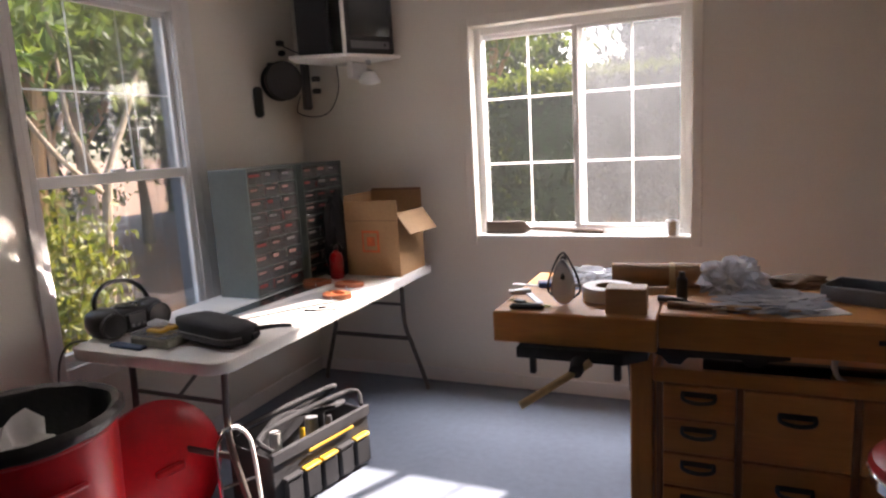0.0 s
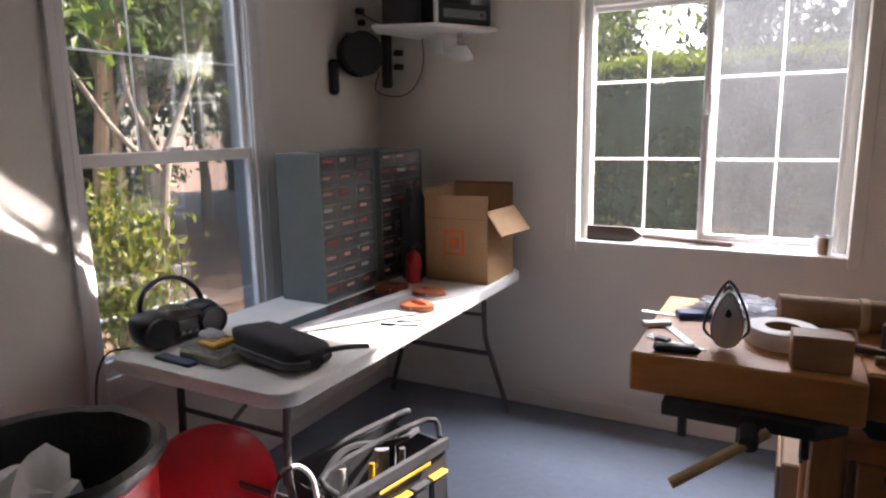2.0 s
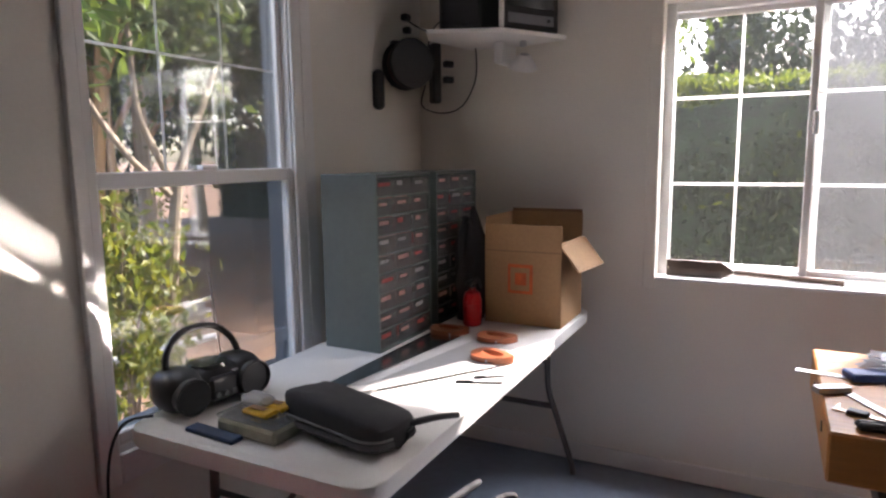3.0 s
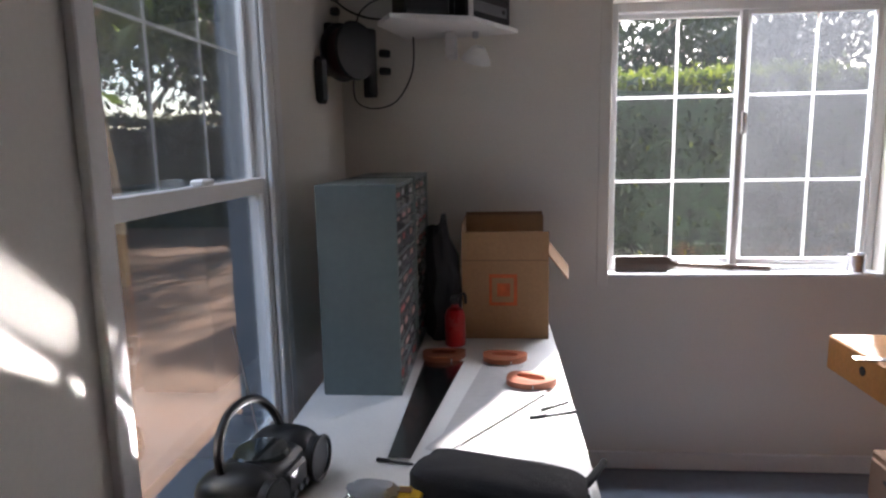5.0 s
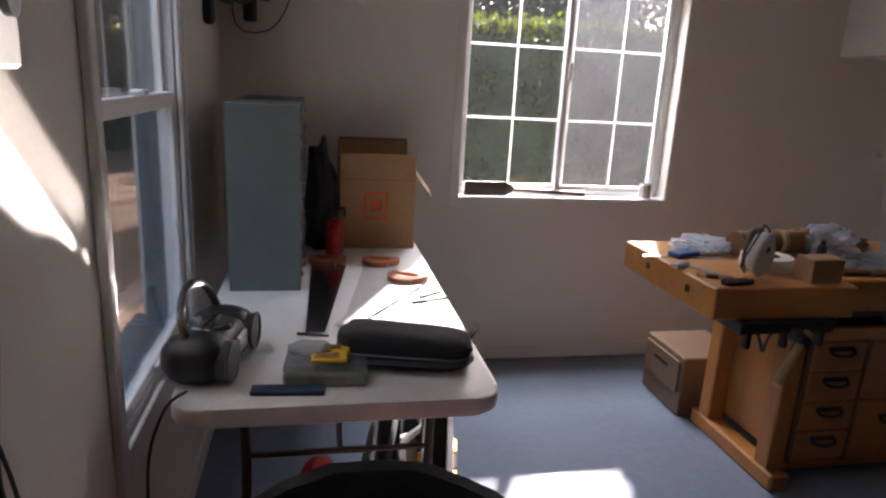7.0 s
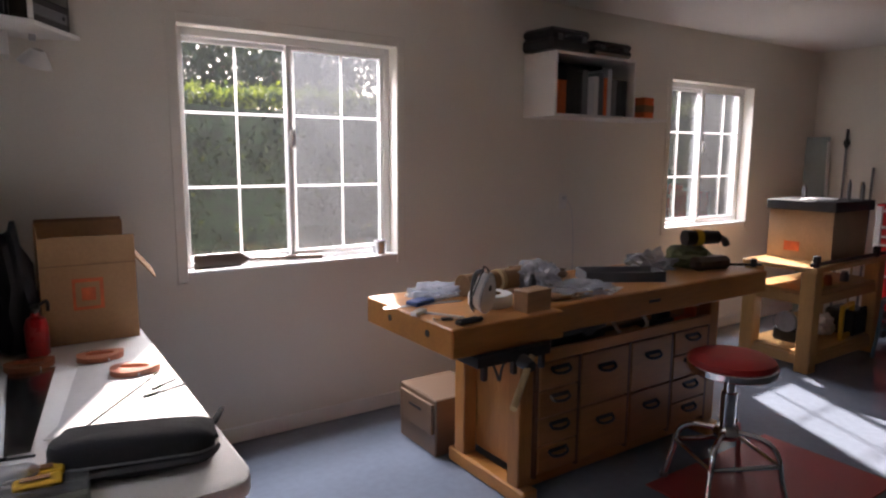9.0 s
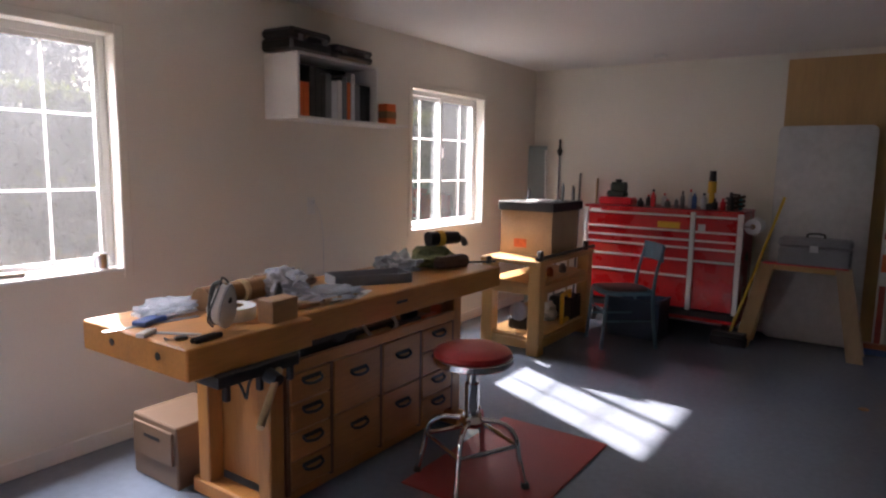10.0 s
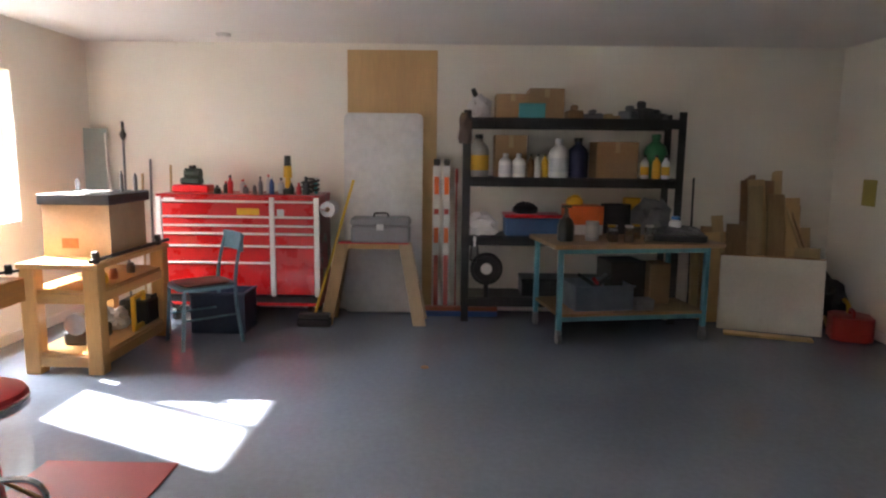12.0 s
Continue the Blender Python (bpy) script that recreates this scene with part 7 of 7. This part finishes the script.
prism(bm, rounded(0.42, 0.30, 0.05), 0, 0.05, bev=0.008)
part("tray", bm, BLACK, e)
part("rags", crumple(blob(B(), (0.34, 0.22, 0.07), Matrix.Translation((0, 0, 0.0505)), 3, 0.5, 4, 4), 0.008, 14), GREYF, e)
part("bottle", lathe(B(), [(0, 0.10), (0.05, 0.10), (0.05, 0.15), (0.02, 0.17), (0, 0.17)], 16, Matrix.Translation((0.03, 0.02, 0))), WHITEP, e)
part("bottle_cap", lathe(B(), [(0, 0.171), (0.035, 0.171), (0.035, 0.195), (0, 0.195)], 16, Matrix.Translation((0.03, 0.02, 0))), mat("light_blue_cap", (0.05, 0.20, 0.45), 0.4), e)
e = thing("plastic_bin", "clear blue plastic bin of tools on the low shelf", "bin", on_table(0.24, -0.42, 0.2405), 9.6)
bm = B()
for a, b in (((-0.17, -0.24, 0), (0.17, 0.24, 0.008)), ((-0.17, -0.24, 0.008), (-0.162, 0.24, 0.20)), ((0.162, -0.24, 0.008), (0.17, 0.24, 0.20)), ((-0.162, -0.24, 0.008), (0.162, -0.232, 0.20)), ((-0.162, 0.232, 0.008), (0.162, 0.24, 0.20))):
    bx(bm, a, b, 0.002)
part("tub", bm, BLUECLEAR, e)
part("rim", bx(bx(B(), (-0.185, -0.255, 0.19), (-0.1705, 0.255, 0.205), 0.004), (0.1705, -0.255, 0.19), (0.185, 0.255, 0.205), 0.004), BLUECLEAR, e)
for k, (a, b, c) in enumerate((((-0.1, -0.2, 0.03), (0.05, 0.15, 0.26), BLACK), ((0.0, 0.18, 0.03), (-0.05, -0.1, 0.27), BLACKM), ((0.05, -0.15, 0.03), (-0.05, 0.05, 0.24), REDP), ((0.08, 0.1, 0.03), (0.1, -0.12, 0.25), GREY))):
    part("tool", cyl(B(), a, b, 0.022, 0.016, 10), c, e)
one("dark_carton", bx(B(), (-0.16, -0.15, 0), (0.16, 0.15, 0.36), 0.006), mat("dark_box", (0.03, 0.026, 0.022), 0.7, var=0.3), "dark box on the low shelf of the rolling table", "box", on_table(0.42, -0.70, 0.2405), 9.6)
one("brown_carton", bx(B(), (-0.10, -0.09, 0), (0.10, 0.09, 0.34), 0.004), CARDD, "brown box on the low shelf of the rolling table", "box", on_table(0.36, -0.98, 0.2405), 9.6)
one("small_white_box", bx(B(), (-0.06, -0.08, 0), (0.06, 0.08, 0.09), 0.006), GREYF, "small grey box beside the bin", "box", on_table(0.10, -0.75, 0.2405), 9.6)

# ---- offcuts and panel in the far corner ----
e = thing("painted_board", "white painted panel leaning on the lumber", "panel", (3.86, -2.26, 0), -19)
pm = Euler((0, radians(7), 0)).to_matrix().to_4x4()
part("panel", bx(B(), (-0.02, -0.40, 0.0), (0.02, 0.40, 0.63), 0.004, pm), mat("aged_white", (0.60, 0.57, 0.50), 0.5, var=0.1), e)
part("edge", bx(B(), (-0.022, -0.40, 0.6305), (0.022, 0.40, 0.645), 0.002, pm), BROWNPAPER, e)
one("floor_plank", bx(B(), (-0.05, -0.33, 0), (0.05, 0.33, 0.02), 0.003), PALEWOOD, "short pale plank lying on the floor", "plank", (3.70, -2.18, 0), -19)
rng = random.Random(21)
for k in range(17):
    y = -1.80 - k * 0.060
    hgt = (0.75, 0.85, 0.80, 0.72, 0.95, 0.88, 0.80, 0.9, 1.22, 1.32, 1.28, 1.15, 1.36, 1.05, 1.12, 0.95, 0.85)[k]
    w = rng.uniform(0.04, 0.09)
    one("offcut", bx(B(), (-0.012, -w, 0), (0.012, w, hgt), 0.002, Euler((radians(rng.uniform(-3, 3)), radians(rng.uniform(6, 9)), 0)).to_matrix().to_4x4()), (PALEWOOD, OLDWOOD, PLY, OLDWOOD)[k % 4], "board offcut leaning upright on the wall", "board", (4.30 - 0.055 * (k % 3), y, 0.0), rng.uniform(-12, 12), "lumber offcuts")
for k, (xa, ya, xb, yb, hh) in enumerate(((3.98, -2.86, 4.36, -2.62, 1.02), (3.90, -2.80, 4.40, -2.56, 1.12), (4.05, -2.72, 4.42, -2.50, 0.9))):
    one("offcut", cyl(B(), (0, 0, 0.012), (xb - xa, yb - ya, hh), 0.014, 0.012, 8), (OLDWOOD, PALEWOOD, OLDWOOD)[k], "slim stick leaning against the lumber", "board", (xa, ya, 0), 0, "lumber offcuts")
one("offcut", bx(B(), (-0.01, -0.15, 0), (0.01, 0.15, 1.26), 0.002, Euler((0, radians(5), 0)).to_matrix().to_4x4()), mat("brown_panel", (0.25, 0.13, 0.05), 0.6, var=0.2, scale=6), "wide brown board leaning on the wall", "board", (4.36, -2.36, 0.0), 0, "lumber offcuts")
one("offcut", bx(B(), (-0.012, -0.10, 0), (0.012, 0.10, 0.70), 0.002, Euler((0, radians(9), 0)).to_matrix().to_4x4()), PALEWOOD, "short pale board leaning on the lumber", "board", (3.98, -2.64, 0.0), -10, "lumber offcuts")
one("rod", cyl(B(), (0, 0, 0), (0.05, 0, 1.27), 0.010, seg=8), BLACKM, "thin dark rod leaning on the wall", "rod", (4.42, -1.78, 0))
e = thing("gas_can", "low red plastic fuel can on the floor", "fuel can", (3.72, -2.86, 0), -20)
part("body", prism(B(), rounded(0.32, 0.30, 0.06), 0, 0.19, bev=0.02), mat("red_orange", (0.40, 0.025, 0.015), 0.4, var=0.15), e)
part("spout", tube(B(), [(0.08, 0, 0.19), (0.12, 0.0, 0.25), (0.16, 0.03, 0.29)], 0.018, 10, 3), YELLOW, e)
part("handle", tube(B(), [(-0.10, 0, 0.185), (-0.08, 0, 0.235), (0.03, 0, 0.235), (0.05, 0, 0.185)], 0.014, 8, 3), bpy.data.materials["red_orange"], e)
one("black_bag", crumple(blob(B(), (0.30, 0.36, 0.44), I4, 3, 0.4, 3, 3), 0.015, 12), FABRIC, "slumped black cloth bag by the wall", "bag", (4.08, -2.84, 0))
one("wall_note", bx(B(), (-0.09, 0, -0.11), (0.09, 0.002, 0.11), 0), mat("yellow_paper", (0.40, 0.33, 0.09), 0.8), "faded yellow sheet pinned to the wall", "note", (3.95, SY + 0.0005, 1.18))
# ceiling fitting
e = thing("smoke_detector", "small round white fitting on the ceiling", "smoke detector", (4.08, 2.35, H))
part("base", lathe(B(), [(0, 0), (0.06, 0), (0.062, -0.012), (0.05, -0.03), (0, -0.034)], 24), TRIM, e)
# stain and plug on the floor
e = thing("floor_drain", "small rusty plug in the floor", "floor plug", (2.80, 0.60, 0.0))
part("plug", lathe(B(), [(0, 0.006), (0.025, 0.006), (0.03, 0.001), (0.03, 0.0)], 18), BROWNPAPER, e)
